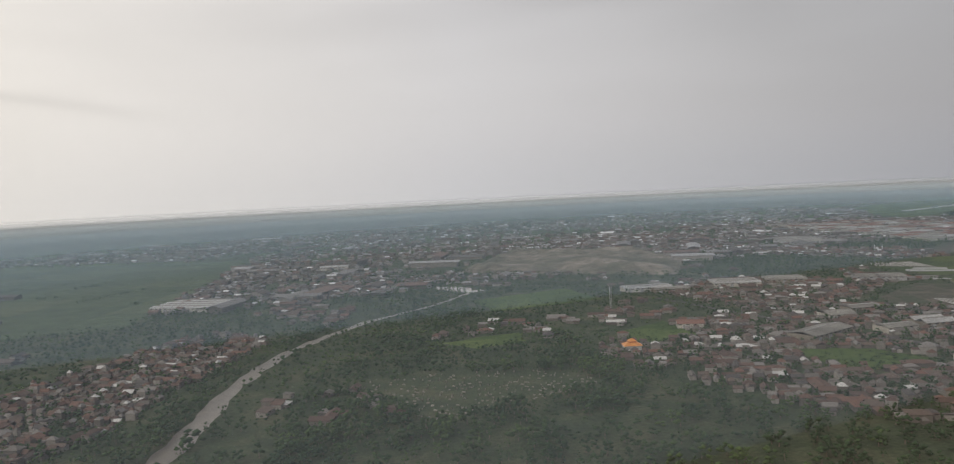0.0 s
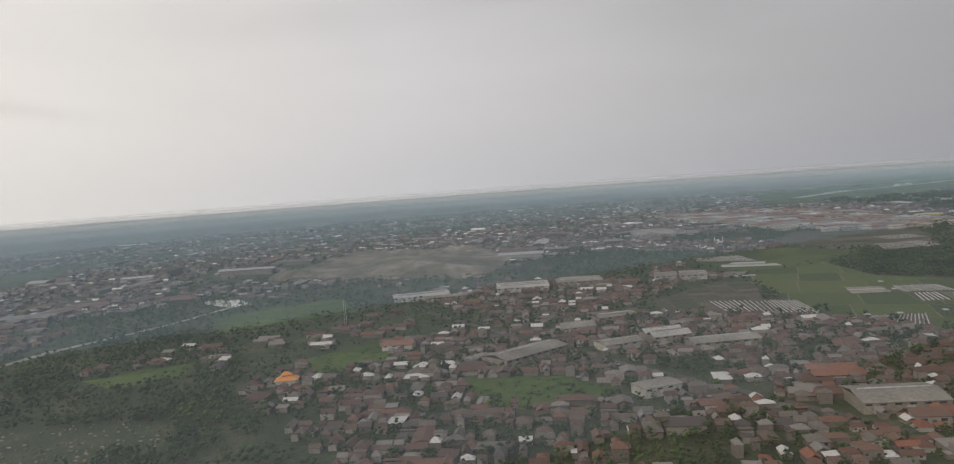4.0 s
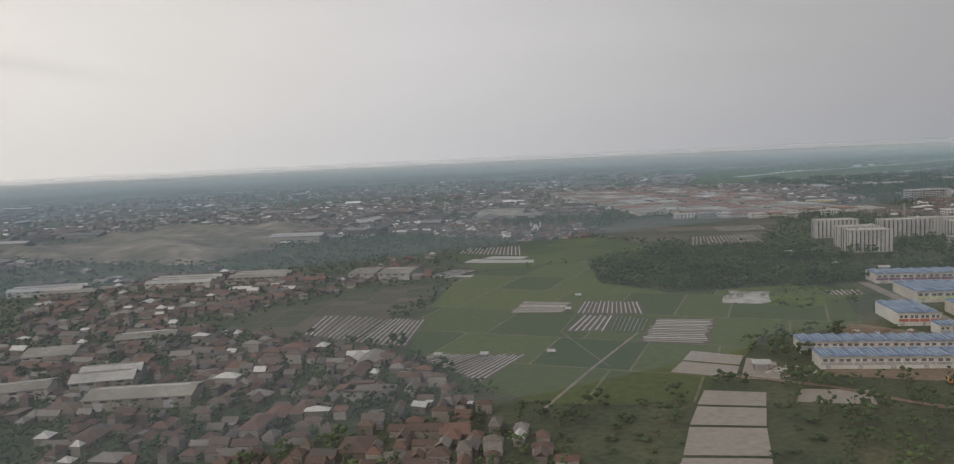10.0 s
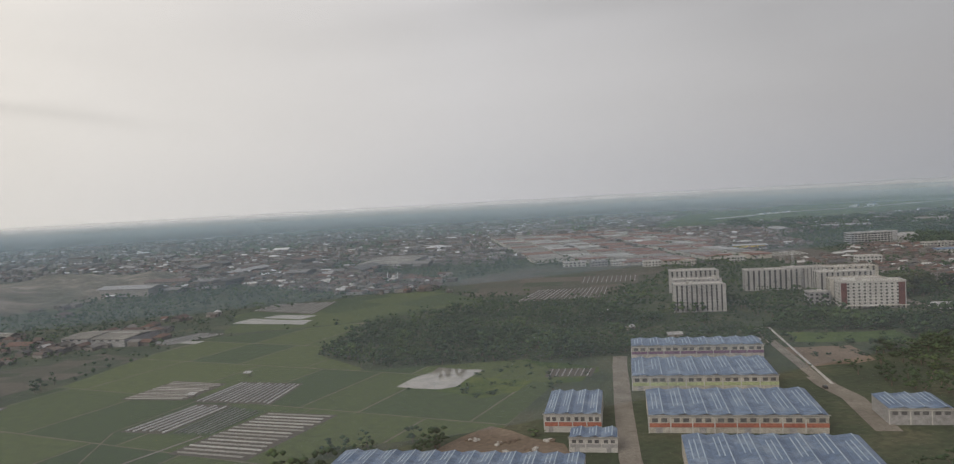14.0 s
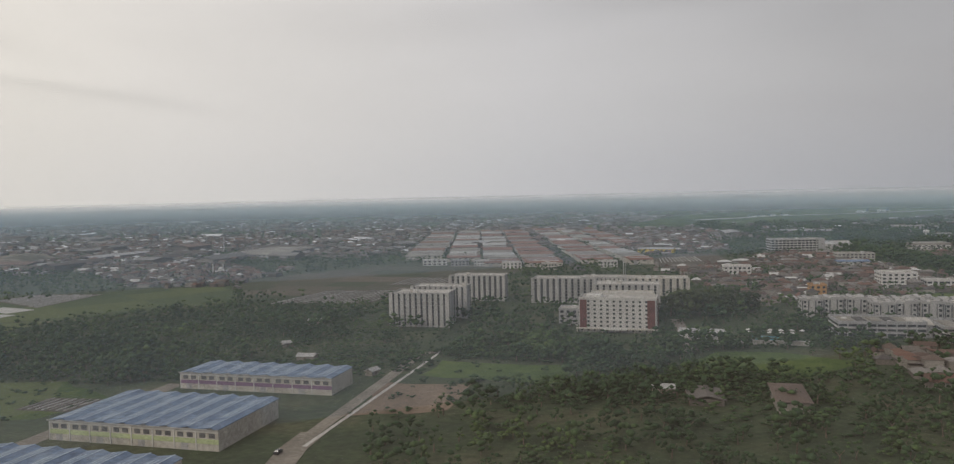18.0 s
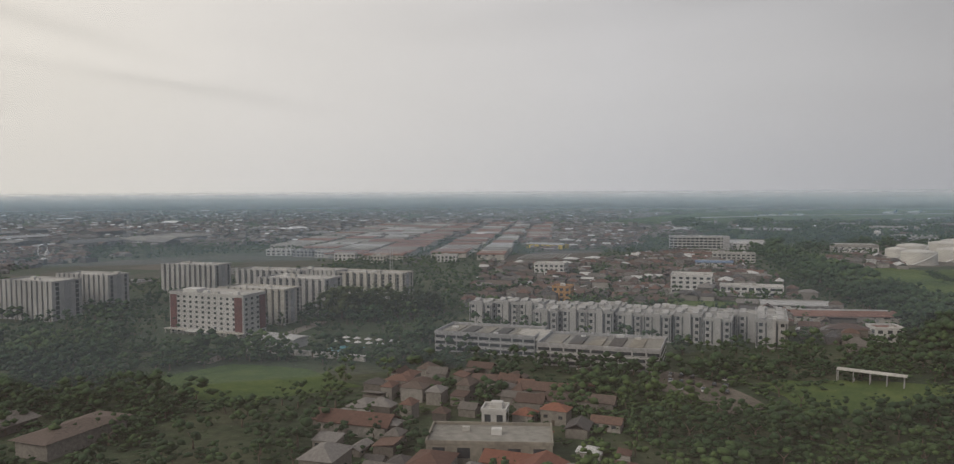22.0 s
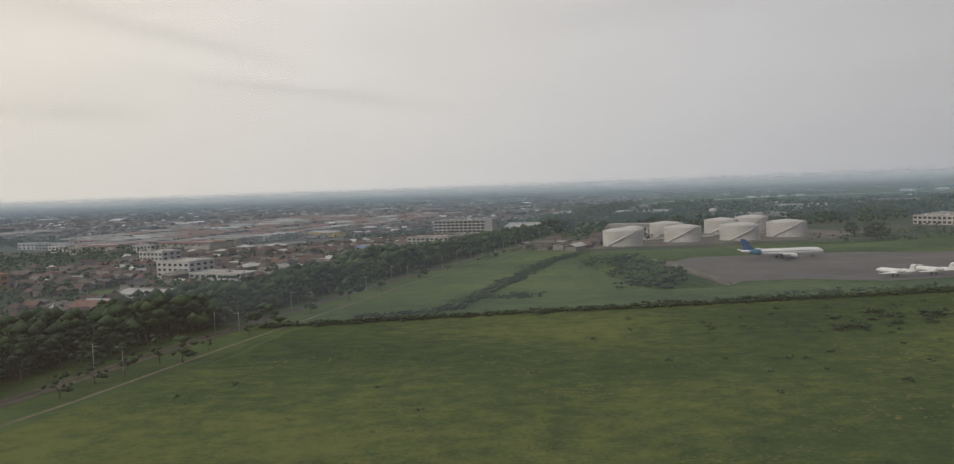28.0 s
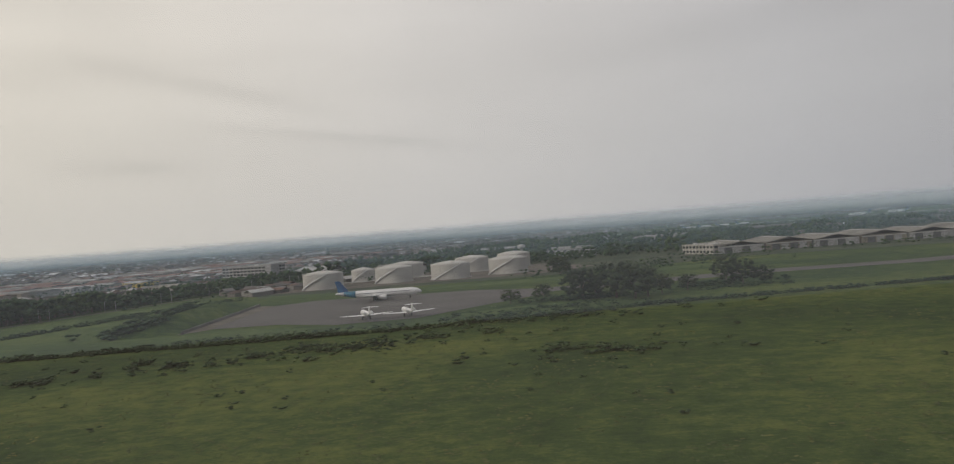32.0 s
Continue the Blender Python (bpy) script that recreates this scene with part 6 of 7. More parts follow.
FAR_HOUSE_T = [template(gable_box(*q)) for q in ((2.3, 1.7, 1.8, 0.8), (2.0, 1.9, 2.6, 0.6), (2.8, 1.6, 1.7, 0.5))]
far_t, far_h = [], []
for _ in range(9000):
    x, y = far_spot()
    if far_free(x, y) and built_up(x, y) < 0.28:
        grow = 1 + (y - 600) / 900
        far_t.append((rnd.randrange(3), x, y, -0.3, rnd.uniform(0, 6.3), rnd.uniform(6, 13) * grow, rnd.uniform(4, 8) * grow, rnd.uniform(3.0, 5.0)))
for _ in range(13500):
    x, y = far_spot()
    grow = 1 + (y - 600) / 1500
    d = built_up(x, y)
    if d < -0.30 and rnd.random() < 0.8:
        continue
    for _ in range(3 if y < 1500 else 2):
        px, py = x + rnd.gauss(0, 11 * grow), y + rnd.gauss(0, 11 * grow)
        if far_free(px, py):
            big = rnd.random()
            far_h.append((rnd.randrange(3), px, py, 0.0, GA + rnd.choice((0, 1)) * math.pi / 2 + rnd.uniform(-0.1, 0.1), rnd.uniform(0.8, 1.7) * (1 if big < 0.975 else rnd.uniform(3, 8)), rnd.uniform(0.8, 1.6) * (1 if big < 0.975 else rnd.uniform(2, 4)), rnd.uniform(0.8, 1.5) * (1 if big < 0.975 else 1.6)))
scatter("far_woods", FAR_T, far_t, [M["leaf"]], "hazy belts of woodland across the plain", "woods", smooth=True)
scatter("far_roofs", FAR_HOUSE_T, far_h, [M["far_roof"], M["wall_mix"]], "thickly scattered far roofs of towns and works", "houses")
for _ in range(90):
    y = 750 + 3200 * rnd.random() ** 1.2
    x = -0.5 * y + (1.8 * y + 900) * rnd.random()
    a, b = rnd.uniform(50, 160) * (1 + y / 3000), rnd.uniform(40, 120) * (1 + y / 3000)
    if inside(x, y, AIRFIELD):
        continue
    t = GA + rnd.uniform(-0.3, 0.3)
    c, s = math.cos(t), math.sin(t)
    sheet("field", [(x + p * c - q * s, y + p * s + q * c) for p, q in ((-a, -b), (a, -b * 0.8), (a * 0.9, b), (-a, b))], 0.02 + 0.02 * rnd.random(), M[rnd.choice(("far_rice", "crop", "grass", "soil"))], label="distant field in the haze", category="field", wobble=6.0)


# ---- aircraft on the ground ----
def wing_bm(root_c, tip_c, span, sweep, thick, rise, side=1, x0=0.0, y0=0.0, z0=0.0, n=8):
    """A tapered, swept wing panel with a rounded section."""
    bm, rows = bmesh.new(), []
    sec = [(0.0, 0.0), (0.06, 0.5), (0.3, 0.9), (0.65, 0.55), (1.0, 0.02), (0.65, -0.3), (0.3, -0.45), (0.06, -0.35)]
    for k in range(n + 1):
        f = k / n
        c = root_c + (tip_c - root_c) * f
        rows.append([bm.verts.new((x0 - sweep * f - s * c, y0 + side * span * f, z0 + rise * f + t * thick * (c / root_c))) for s, t in sec])
    for a, b in zip(rows, rows[1:]):
        for i in range(len(sec)):
            bm.faces.new((a[i], a[(i + 1) % len(sec)], b[(i + 1) % len(sec)], b[i]))
    bm.faces.new(rows[0])
    bm.faces.new(rows[-1][::-1])
    bmesh.ops.recalc_face_normals(bm, faces=bm.faces)
    return bm


def body_bm(stations, seg=20):
    """A round body along x from (x, radius, height of its centre)."""
    bm, rings = bmesh.new(), []
    for x, r_, z in stations:
        rings.append([bm.verts.new((x, r_ * math.cos(6.28319 * k / seg), z + r_ * math.sin(6.28319 * k / seg))) for k in range(seg)])
    for a, b in zip(rings, rings[1:]):
        for k in range(seg):
            bm.faces.new((a[k], a[(k + 1) % seg], b[(k + 1) % seg], b[k]))
    bm.faces.new(rings[0])
    bm.faces.new(rings[-1][::-1])
    bmesh.ops.recalc_face_normals(bm, faces=bm.faces)
    return bm


def fin_bm(x0, c0, c1, h, sweep, z0, t=0.22):
    bm = bmesh.new()
    for s in (-1, 1):
        v = [bm.verts.new(p) for p in ((x0, s * t, z0), (x0 - c0, s * t, z0), (x0 - sweep - c1, s * t * 0.4, z0 + h), (x0 - sweep, s * t * 0.4, z0 + h))]
        bm.faces.new(v if s < 0 else v[::-1])
    q = list(bm.verts)
    for i in range(4):
        bm.faces.new((q[i], q[(i + 1) % 4], q[4 + (i + 1) % 4], q[4 + i]))
    bmesh.ops.recalc_face_normals(bm, faces=bm.faces)
    return bm


def airliner(label):
    """A twin-engined wide-body, nose on local +x, about 36 long."""
    e = root("airliner", 0, 0, 0, 0, label, "airliner", "parked airliners")
    zc = 2.75
    part("fuselage", body_bm([(18.6, 0.15, zc - 0.35), (18.0, 0.7, zc - 0.25), (16.8, 1.2, zc - 0.1), (15.0, 1.55, zc), (-6, 1.55, zc), (-11, 1.25, zc + 0.25), (-16, 0.6, zc + 0.7), (-17.6, 0.15, zc + 0.9)]), M["jet_white"], e, smooth=True)
    for s in (-1, 1):
        part("wing", wing_bm(6.0, 1.4, 15.5, 8.5, 0.45, 1.3, s, 4.5, s * 1.0, zc - 0.9), M["jet_white"], e)
        part("tailplane", wing_bm(3.0, 1.2, 5.2, 3.0, 0.2, 0.4, s, -13.0, s * 0.4, zc + 0.7), M["jet_white"], e)
        eng = part("engine", body_bm([(4.6, 0.85, 1.5), (4.3, 0.98, 1.5), (2.6, 0.95, 1.5), (0.6, 0.5, 1.55)], 16), M["jet_white"], e, smooth=True)
        eng.matrix_basis = pose(0, s * 5.2, 0)
        part("pylon", box_bm(0.6, s * 5.2 - 0.12, 2.2, 3.4, s * 5.2 + 0.12, 2.75), M["jet_white"], e)
        part("main_gear", box_bm(-1.6, s * 2.6 - 0.25, 0.0, -0.2, s * 2.6 + 0.25, 2.2), M["dark"], e)
    part("tail_fin", fin_bm(-11.4, 5.0, 2.0, 5.2, 4.2, zc + 0.9), M["jet_blue"], e, "dark blue tail fin")
    part("tail_band", body_bm([(-9.0, 1.42, zc + 0.13), (-11, 1.27, zc + 0.25), (-14.0, 0.92, zc + 0.52)]), M["jet_teal"], e, "teal band round the tail", smooth=True)
    part("nose_gear", box_bm(13.4, -0.18, 0, 13.9, 0.18, 1.6), M["dark"], e)
    for s in (-1, 1):
        part("window_row", box_bm(-9, s * 1.53 - 0.03, zc + 0.25, 14, s * 1.53 + 0.03, zc + 0.42), M["glass"], e)
    return e


al = airliner("white wide-body airliner with dark blue tail fin parked on the apron")
al.matrix_basis = Matrix.LocRotScale((1176.5, 250.0, 0.16), Euler((0, 0, radians(-5))), (0.78, 0.78, 0.78))
for x, y, t in ((1523, 1003, 8), (1546, 1010, 10), (1572, 1014, 8), (1600, 1016, 12), (1757, 1004, 188), (1816, 1014, 190)):
    c = copy_thing(al, pose(x, y, 0.3, 0, 0, t))
    c.scale = (0.95, 0.95, 0.95) if x > 1700 else (0.55, 0.55, 0.55)
    c["label"] = "white airliner standing on the distant runway"
FOOT.append([(1158, 262), (1158, 238), (1196, 238), (1196, 262)])


def light_jet():
    """A small jet with T-tail and rear engines, nose on local +x, about 11 long."""
    e = root("business_jet", 0, 0, 0, 0, "small white jet with T-tail parked on the apron edge", "jet", "parked small jets")
    part("fuselage", body_bm([(5.4, 0.1, 1.2), (4.9, 0.4, 1.25), (3.6, 0.68, 1.35), (-1.5, 0.68, 1.35), (-4.0, 0.4, 1.55), (-5.6, 0.1, 1.75)], 14), M["jet_white"], e, smooth=True)
    for s in (-1, 1):
        part("wing", wing_bm(2.4, 0.9, 5.9, 1.6, 0.16, 0.3, s, 0.9, s * 0.4, 0.95), M["jet_white"], e)
        part("tailplane", wing_bm(1.2, 0.7, 2.0, 0.8, 0.08, 0.0, s, -5.2, 0, 3.3), M["jet_white"], e)
        part("engine", body_bm([(-1.6, 0.3, 1.75), (-1.8, 0.38, 1.75), (-3.6, 0.28, 1.75)], 10), M["jet_white"], e, smooth=True).matrix_basis = pose(0, s * 0.95, 0)
        part("main_gear", box_bm(-0.5, s * 0.9 - 0.1, 0, -0.2, s * 0.9 + 0.1, 0.9), M["dark"], e)
    part("tail_fin", fin_bm(-3.8, 2.0, 1.2, 1.9, 1.2, 1.6, 0.1), M["jet_white"], e)
    part("nose_gear", box_bm(3.6, -0.08, 0, 3.8, 0.08, 0.8), M["dark"], e)
    return e


lj = light_jet()
lj.matrix_basis = pose(1178.5, 193.5, 0.16, 0, 0, 106)
lj.scale = (1.05, 1.05, 1.05)
copy_thing(lj, pose(1189.0, 193.0, 0.16, 0, 0, 106)).scale = (1.05, 1.05, 1.05)

# hangars and airport buildings beyond the apron
for x, y, t, w, d, h, sp, wall, lab in (
    (1345, 585, -35, 40, 20, 4.0, 2, "grey_wall", "grey airport store beyond trees"),
    (1260, 470, -30, 30, 14, 4.0, 1, "white_wall", "white tank-farm building beyond the fuel tanks"),
    (1160, 412, -30, 26, 12, 3.4, 2, "white_wall", "low white tank-farm store")):
    hgr = gable_shed("airport_hall", x, y, t, w, d, h, 1.4, wall, "grey_roof", lab, "hall", "airport halls", sp)
    nb = int(w / 3.2)
    for k in range(nb):
        for z in (0.18, 0.5):
            part("window", box_bm((k + 0.2) * w / nb, -0.06, h * z, (k + 0.78) * w / nb, 0.03, h * (z + 0.2)), M["glass"], hgr)
    clear(x, y, t, w, d)
block("airport_office", 1319.5, 384, -70, 23.5, 14, 4.4, 2, 9, "cream_wall", "two-storey cream airport office with rows of windows", "office", "white_wall", "light_roof", "", 4, None, 0.4, (0.62, 0.5))
clear(1319.5, 384, -70, 23.5, 14)
for k in range(6):
    hg = gable_shed("hangar", 1352 + 23 * k, 361 - 0.8 * k, 90, 34, 22, 3.4 + 0.3 * (k % 2), 1.9, "dun_wall" if k % 2 else "grey_wall", "grey_roof", "wide grey hangar with low gabled roof and big doors", "hangar", "airport hangars", 1, True, False)
    for j in range(4):
        part("door", box_bm(-0.08, 2.4 + j * 4.4, 0, 0.03, 6.2 + j * 4.4, 2.8), M["dim_glass" if j % 2 else "grey_wall"], hg, "tall sliding hangar door leaf")
    part("gable_band", box_bm(-0.10, 0, 2.95, 0.02, 22, 3.3), M["white_wall"], hg)
    clear(1330 + 23 * k, 360 - 0.8 * k, 0, 22, 34)
tw = root("water_tower", 1246, 470, 0, 0, "white water tank on a tall shaft", "water tower")
part("shaft", lathe_bm([(0.8, -0.1), (0.8, 6.6)], 12), M["tank"], tw)
part("tank", lathe_bm([(0.0, 6.6), (2.4, 6.9), (2.4, 8.8), (0, 9.4)], 20), M["tank"], tw, smooth=True)
kiosk = root("pump_house", 1117, 335, 0, -30, "small white pump house beside the tanks", "building")
part("wall", box_bm(0, 0, -0.1, 4, 3, 2.6), M["white_wall"], kiosk)
part("roof", box_bm(-0.3, -0.3, 2.6, 4.3, 3.3, 2.85), M["light_roof"], kiosk)
part("door", box_bm(1.5, -0.05, 0, 2.4, 0.03, 1.9), M["grey_wall"], kiosk)
for q in ((1150, 348, 1196, 352), (1160, 352, 1230, 362)):
    pr = root("pipe_run", q[0], q[1], 0, math.degrees(math.atan2(q[3] - q[1], q[2] - q[0])), "pale fuel pipes on low supports", "pipes", "fuel pipes")
    ln = math.dist(q[:2], q[2:])
    for k in (-0.5, 0, 0.5):
        part("pipe", box_bm(0, k - 0.15, 0.7, ln, k + 0.15, 1.0), M["tank"], pr)
    for k in range(int(ln / 6)):
        part("support", box_bm(k * 6, -0.8, -0.1, k * 6 + 0.3, 0.8, 0.7), M["concrete"], pr)

# railway masts
def mast():
    e = root("railway_mast", 0, 0, 0, 0, "slim pale railway mast with cantilever arm", "mast", "railway masts")
    part("pole", box_bm(-0.045, -0.045, -0.2, 0.045, 0.045, 4.1), M["grey_wall"], e)
    arm = part("arm", box_bm(0.06, -0.03, 3.7, 1.3, 0.03, 3.77), M["steel"], e)
    part("brace", prism_bm([(-0.03, 3.2), (0.03, 3.2), (0.03, 3.3), (-0.03, 3.3)], 0.1), M["steel"], e)
    part("insulator", lathe_bm([(0.05, 3.5), (0.07, 3.6), (0.05, 3.7)], 8, None, 1.2, 0), M["dark"], arm)
    return e


ms, first = mast(), True
for (xa, ya), (xb, yb) in zip(RAIL[1:], RAIL[2:]):
    ln = math.dist((xa, ya), (xb, yb))
    ang = math.degrees(math.atan2(yb - ya, xb - xa))
    for k in range(int(ln / 24)):
        f = (k + 0.5) / int(ln / 24)
        for s in (-1, 1):
            x = xa + (xb - xa) * f + s * 2.9 * math.sin(radians(ang))
            y = ya + (yb - ya) * f - s * 2.9 * math.cos(radians(ang))
            m_ = pose(x, y, 0.1, 0, 0, ang + (90 if s > 0 else -90))
            if first:
                ms.matrix_basis, first = m_, False
            else:
                copy_thing(ms, m_)

# hotel garden, car parks, burial ground, mosque
sheet("water", [(833, 196), (839, 191), (844, 197), (838, 202)], 0.25, mat("pool_water", (0.10, 0.30, 0.34), (0.14, 0.36, 0.40), 0.08, 0.3, 1.0, spec=0.5), label="small turquoise hotel pool", category="pool", wobble=0.6)
gable_shed("garden_hall", 816, 210, -42, 14, 6, 2.2, 0.4, "white_wall", "light_roof", "low white garden hall below the hotel", "hall", "", 1, False)
clear(816, 210, -42, 14, 6)
gw = root("garden_wall", 817, 200, 0, -36, "long pale garden wall beside the lawn", "wall")
part("wall_face", box_bm(0, 0, -0.1, 31, 0.3, 1.3), M["concrete"], gw)
part("coping", box_bm(-0.1, -0.1, 1.3, 31.1, 0.4, 1.42), M["white_wall"], gw)


def parasol():
    e = root("parasol", 0, 0, 0, 0, "pale garden parasol on a thin post", "parasol", "garden parasols")
    part("post", lathe_bm([(0.05, -0.1), (0.05, 1.35)], 6), M["bark"], e)
    part("canopy", lathe_bm([(1.0, 1.25), (0.95, 1.32), (0.0, 1.75)], 8), M["white_wall"], e)
    return e


ps = parasol()
ps.matrix_basis = pose(840, 206, 0)
for k in range(1, 11):
    copy_thing(ps, pose(840 + (k % 6) * 2.6 - (k // 6) * 3, 206 - (k % 6) * 1.9 - (k // 6) * 3.5, 0, 0, 0, k * 20))


def car(k):
    tone_ = ("white_wall", "grey_wall", "dark")[k]
    e = root("car", 0, 0, 0, 0, ("white", "silver-grey", "black")[k] + " hatchback car in a parking row", "car", "parked cars")
    bm = prism_bm([(-0.45, 0.18), (0.45, 0.18), (0.45, 0.5), (-0.45, 0.5)], 2.2, None, -1.1)
    part("body", bm, M[tone_], e)
    bm = bmesh.new()
    lo = [bm.verts.new(p) for p in ((-0.75, -0.42, 0.5), (0.55, -0.42, 0.5), (0.55, 0.42, 0.5), (-0.75, 0.42, 0.5))]
    hi = [bm.verts.new(p) for p in ((-0.55, -0.34, 0.8), (0.2, -0.34, 0.8), (0.2, 0.34, 0.8), (-0.55, 0.34, 0.8))]
    bm.faces.new(hi)
    for i in range(4):
        bm.faces.new((lo[i], lo[(i + 1) % 4], hi[(i + 1) % 4], hi[i]))
    part("cabin", bm, M["glass"], e)
    for x in (-0.7, 0.7):
        for y in (-0.42, 0.36):
            part("wheel", body_bm([(0.0, 0.17, 0.0), (0.08, 0.17, 0.0)], 10), M["dark"], e).matrix_basis = pose(x, y, 0.17, 0, 0, 90)
    return e


cars = [car(k) for k in range(3)]
seen_first = [True] * 3
rnd = random.Random(21)
spots = [(897 + a * 1.7 + b * 2.6, 141 - a * 1.3 + b * 4.4, -35 + 90) for b in range(3) for a in range(6)] + [(884 + k * 2.1, 162 - k * 1.45, 55) for k in range(7)] + [(333.2, 180 + k * 17, 90) for k in range(10)] + [(796 + k * 2.2, 246 - k * 1.5, 55) for k in range(8)] + [(686, 150, 60), (679, 125, 60), (680, 130, 20), (905, 122, 10), (940, 138, -30)]
for x, y, t in spots:
    if rnd.random() < 0.2:
        continue
    k = rnd.choice((0, 0, 1, 2))
    m_ = pose(x, y, 0.13, 0, 0, t + rnd.uniform(-4, 4))
    if seen_first[k]:
        cars[k].matrix_basis, seen_first[k] = m_, False
    else:
        copy_thing(cars[k], m_)
sheet("car_park", OPEN["car_park"], 0.11, M["yard_dirt"], label="dusty car park below the flats", category="car park", wobble=1.0)

STONE_T = [template([(box_bm(-0.25, -0.4, 0, 0.25, 0.4, 0.35), 0)]), template([(box_bm(-0.3, -0.08, 0, 0.3, 0.08, 0.7), 0)])]
scatter("gravestones", STONE_T, [(rnd.randrange(2), x, y, 0.05, 0.6 + rnd.uniform(-0.1, 0.1), rnd.uniform(0.8, 1.7), rnd.uniform(0.8, 1.7), rnd.uniform(0.7, 1.3)) for x, y in jitter(OPEN["cemetery"], 2.4, 0.34, rnd, 0.5)], [M["dun_wall"]], "many small pale gravestones in grass", "gravestones")
mq = root("mosque", 686, 514, 0, -35, "white mosque with dome and twin minarets", "mosque")
part("wall", box_bm(0, 0, -0.1, 12, 10, 4), M["white_wall"], mq)
part("dome", lathe_bm([(2.6, 4.0), (3.0, 5.0), (2.4, 6.6), (1.0, 7.6), (0, 8.2)], 20, None, 6, 5), M["white_wall"], mq, smooth=True)
for q in ((-0.6, -0.6), (12.6, -0.6)):
    part("minaret", lathe_bm([(0.8, -0.1), (0.7, 9), (1.0, 9.2), (0.6, 9.5), (0.5, 10.6), (0, 12.5)], 10, None, *q), M["white_wall"], mq)
mq.scale = (0.55, 0.55, 0.62)
for x, y in ((284, 400), (870, 330), (700, 700)):
    rm = root("radio_mast", x, y, 0, 10, "thin lattice radio mast", "mast", "radio masts")
    for q in ((-0.6, -0.4), (0.6, -0.4), (0, 0.6)):
        part("leg", box_bm(q[0] - 0.07, q[1] - 0.07, -0.1, q[0] + 0.07, q[1] + 0.07, 15), M["steel"], rm)
    for k in range(10):
        part("brace", box_bm(-0.65, -0.45, k * 1.5, 0.65, -0.35, k * 1.5 + 0.1), M["steel"], rm)

# heaps and pipes of the building yard
for k in range(16):
    x, y = 596 + rnd.uniform(-9, 9), 155 + rnd.uniform(-16, 12)
    hp = root("rubble_heap", x, y, 0.08, rnd.uniform(0, 90), "low heap of pale building rubble", "heap", "rubble heaps")
    bm = bmesh.new()
    for _ in range(7):
        clump(bm, rnd.uniform(-1.2, 1.2), rnd.uniform(-0.8, 0.8), 0.1, rnd.uniform(0.3, 0.7), rnd, 0.6)
    part("heap", bm, M["concrete" if k % 2 else "brown"], hp)
for x, y in ((561, 116), (688, 133), (660, 128)):
    dg = root("excavator", x, y, 0.12, rnd.uniform(0, 90), "small dark excavator at the building yard", "excavator", "diggers")
    part("track", box_bm(-0.9, -0.7, -0.05, 0.9, -0.35, 0.35), M["dark"], dg)
    part("track", box_bm(-0.9, 0.35, -0.05, 0.9, 0.7, 0.35), M["dark"], dg)
    part("cab", box_bm(-0.6, -0.5, 0.35, 0.5, 0.5, 1.3), M["orange_roof"], dg)
    part("boom", prism_bm([(-0.1, 1.0), (0.1, 1.0), (0.1, 1.25), (-0.1, 1.25)], 2.2, None, 0.4), M["orange_roof"], dg)
    part("bucket", box_bm(2.5, -0.3, 0.4, 2.9, 0.3, 1.1), M["dark"], dg)
# spoil heaps of the dug-over ground, one uneven sheet that rises from the quarry's edge
rnd = random.Random(33)


def edge_gap(x, y, poly):
    """Distance inwards from the nearest edge, or a negative number outside."""
    best = 1e9
    for (xa, ya), (xb, yb) in zip(poly, poly[1:] + poly[:1]):
        dx, dy = xb - xa, yb - ya
        f = max(0, min(1, ((x - xa) * dx + (y - ya) * dy) / (dx * dx + dy * dy)))
        best = min(best, math.hypot(x - xa - f * dx, y - ya - f * dy))
    return best if inside(x, y, poly) else -1.0


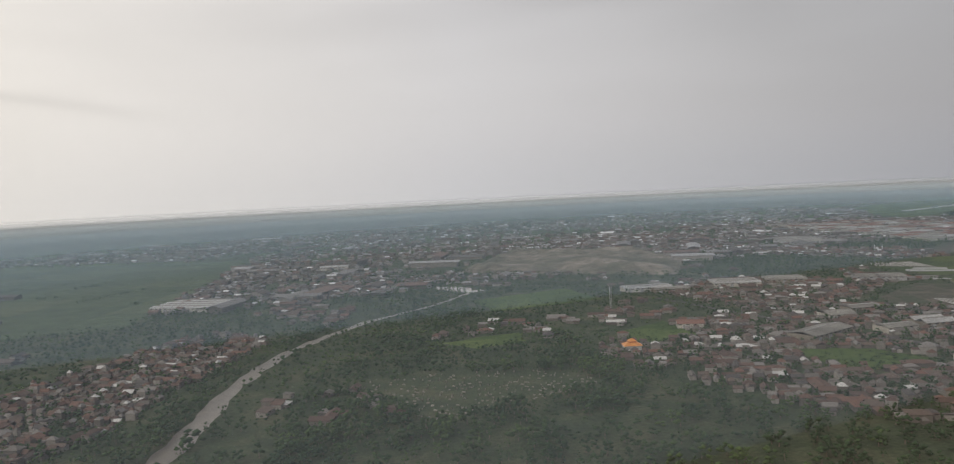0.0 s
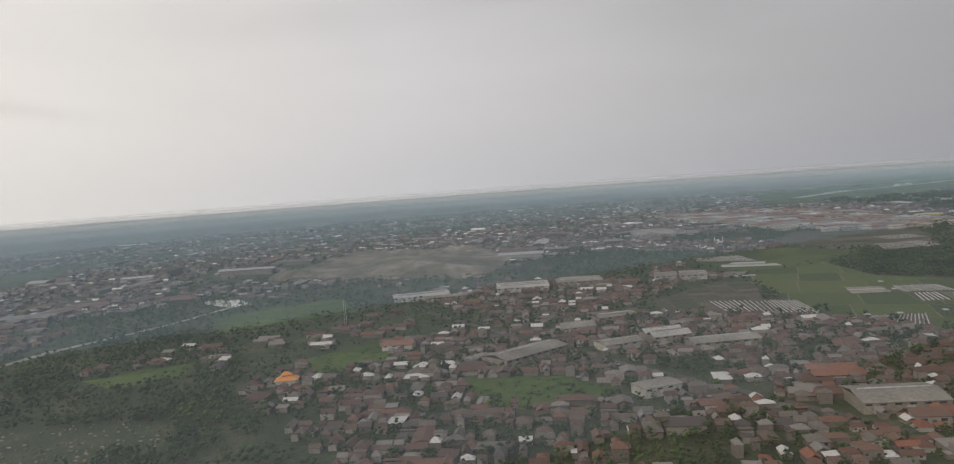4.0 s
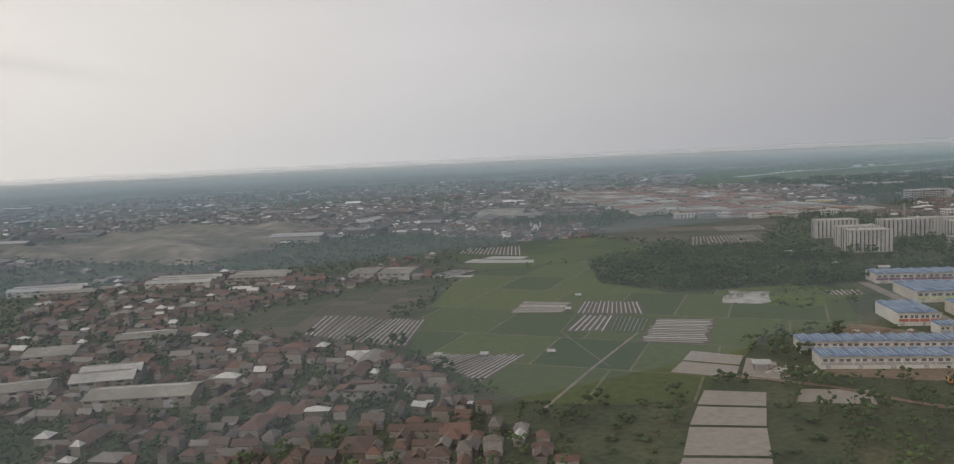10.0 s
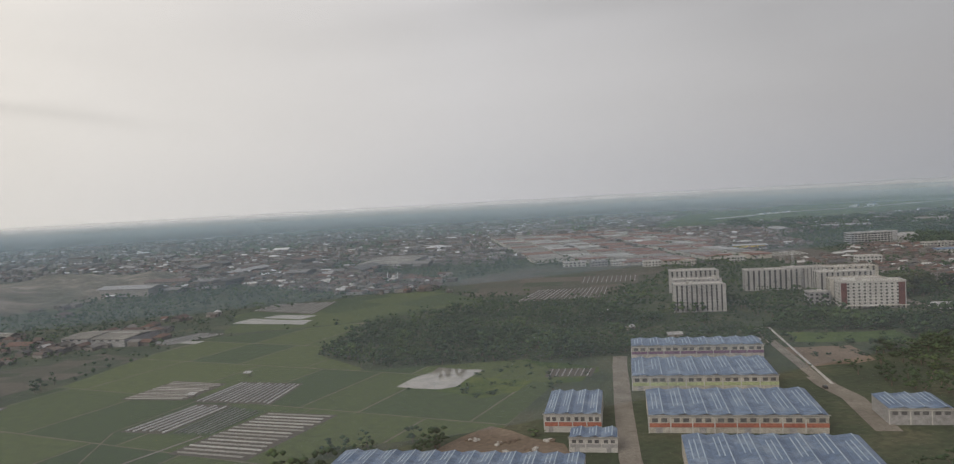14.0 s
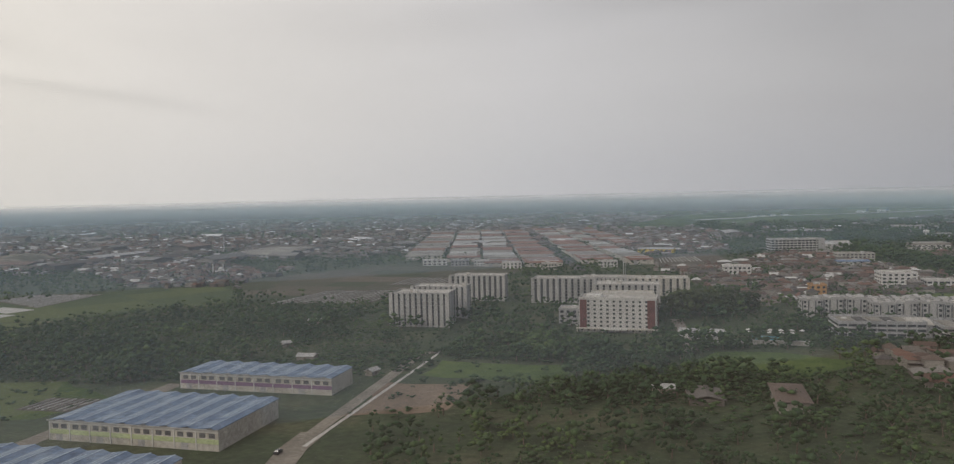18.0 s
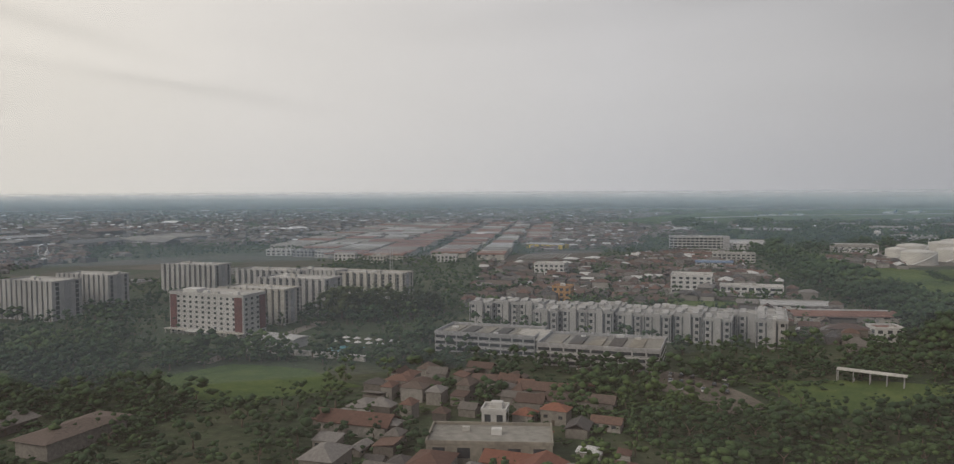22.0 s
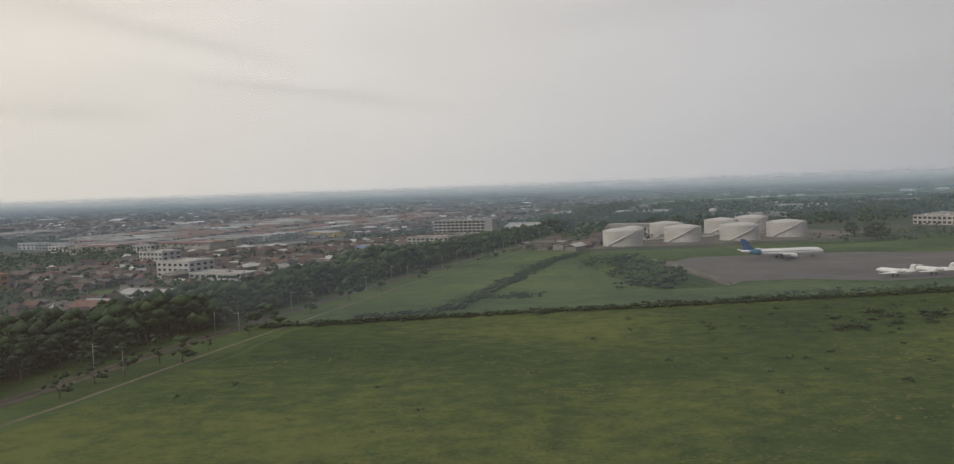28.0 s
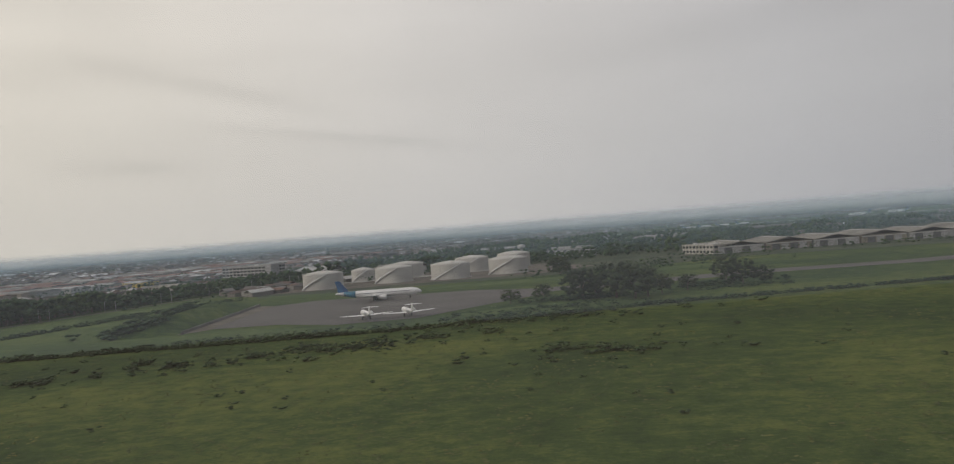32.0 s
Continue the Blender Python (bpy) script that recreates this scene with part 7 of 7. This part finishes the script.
qx, qy, qv, qf = np.arange(300, 582, 5.0), np.arange(508, 870, 5.0), [], []
for y in qy:
    for x in qx:
        g = edge_gap(x, y, QUARRY)
        up = 0.5 + noise.noise((x * 0.02, y * 0.012, 7.0)) + 0.35 * abs(noise.noise((x * 0.06, y * 0.05, 2.0))) + 0.2 * noise.noise((x * 0.16, y * 0.16, 9.0))
        qv.append((x, y, -0.4 if g < 0 else min(1.0, g / 16) * max(0.15, up) * 7.5 - 0.2))
for j in range(len(qy) - 1):
    for i in range(len(qx) - 1):
        a_ = j * len(qx) + i
        f = (a_, a_ + 1, a_ + len(qx) + 1, a_ + len(qx))
        if max(qv[k][2] for k in f) > 0:
            qf.append(f)
tagged(new("spoil_heaps", mesh("spoil_heaps", qv, qf, M["rubble"], smooth=True)), "grey-brown spoil heaps of a dug-over quarry", "mounds", kind="structure")
# tussocks over the airfield grass
M["tuft"] = mat("grass_tuft", (0.032, 0.052, 0.018), (0.165, 0.165, 0.050), 0.95, 0.05, 1.6, by="both", mid_col=(0.072, 0.092, 0.028))
tuss = []
for x, y in jitter([(1005, 62), (1030, 165), (1330, 175), (1560, 140), (1560, 40), (1005, 40)], 2.2, 0.85, rnd, 0.5):
    if noise.noise((x * 0.05, y * 0.05, 2.0)) > -0.15:
        tuss.append((rnd.randrange(3), x, y, -0.08, rnd.uniform(0, 6.3), rnd.uniform(0.7, 2.2), rnd.uniform(0.6, 1.8), rnd.uniform(0.25, 0.65)))
scatter("tussocks", FAR_T, tuss, [M["tuft"]], "rough tussocks in the airfield grass", "grass")

# covered walk and the small orange house by the flats
walk_roof = root("covered_walk", 933.3, 138, 0, -50, "long low walkway with pale curved roof", "walkway")
part("roof", prism_bm([(-0.9, 2.3), (0, 2.6), (0.9, 2.3), (0.9, 2.45), (0, 2.78), (-0.9, 2.45)], 12.6), M["concrete"], walk_roof)
for k in range(5):
    for s in (-0.7, 0.7):
        part("post", box_bm(k * 3.0, s - 0.07, -0.1, k * 3.0 + 0.14, s + 0.07, 2.35), M["grey_wall"], walk_roof)
M["ochre"] = mat("ochre_render", (0.34, 0.19, 0.08), (0.42, 0.25, 0.11), 0.8, 0.3, 2.0)
block("town_house", 916, 258, -33, 6.5, 6, 5.4, 3, 3, "ochre", "three-storey ochre town house with flat roof", "house", None, "red_roof", "", 2)
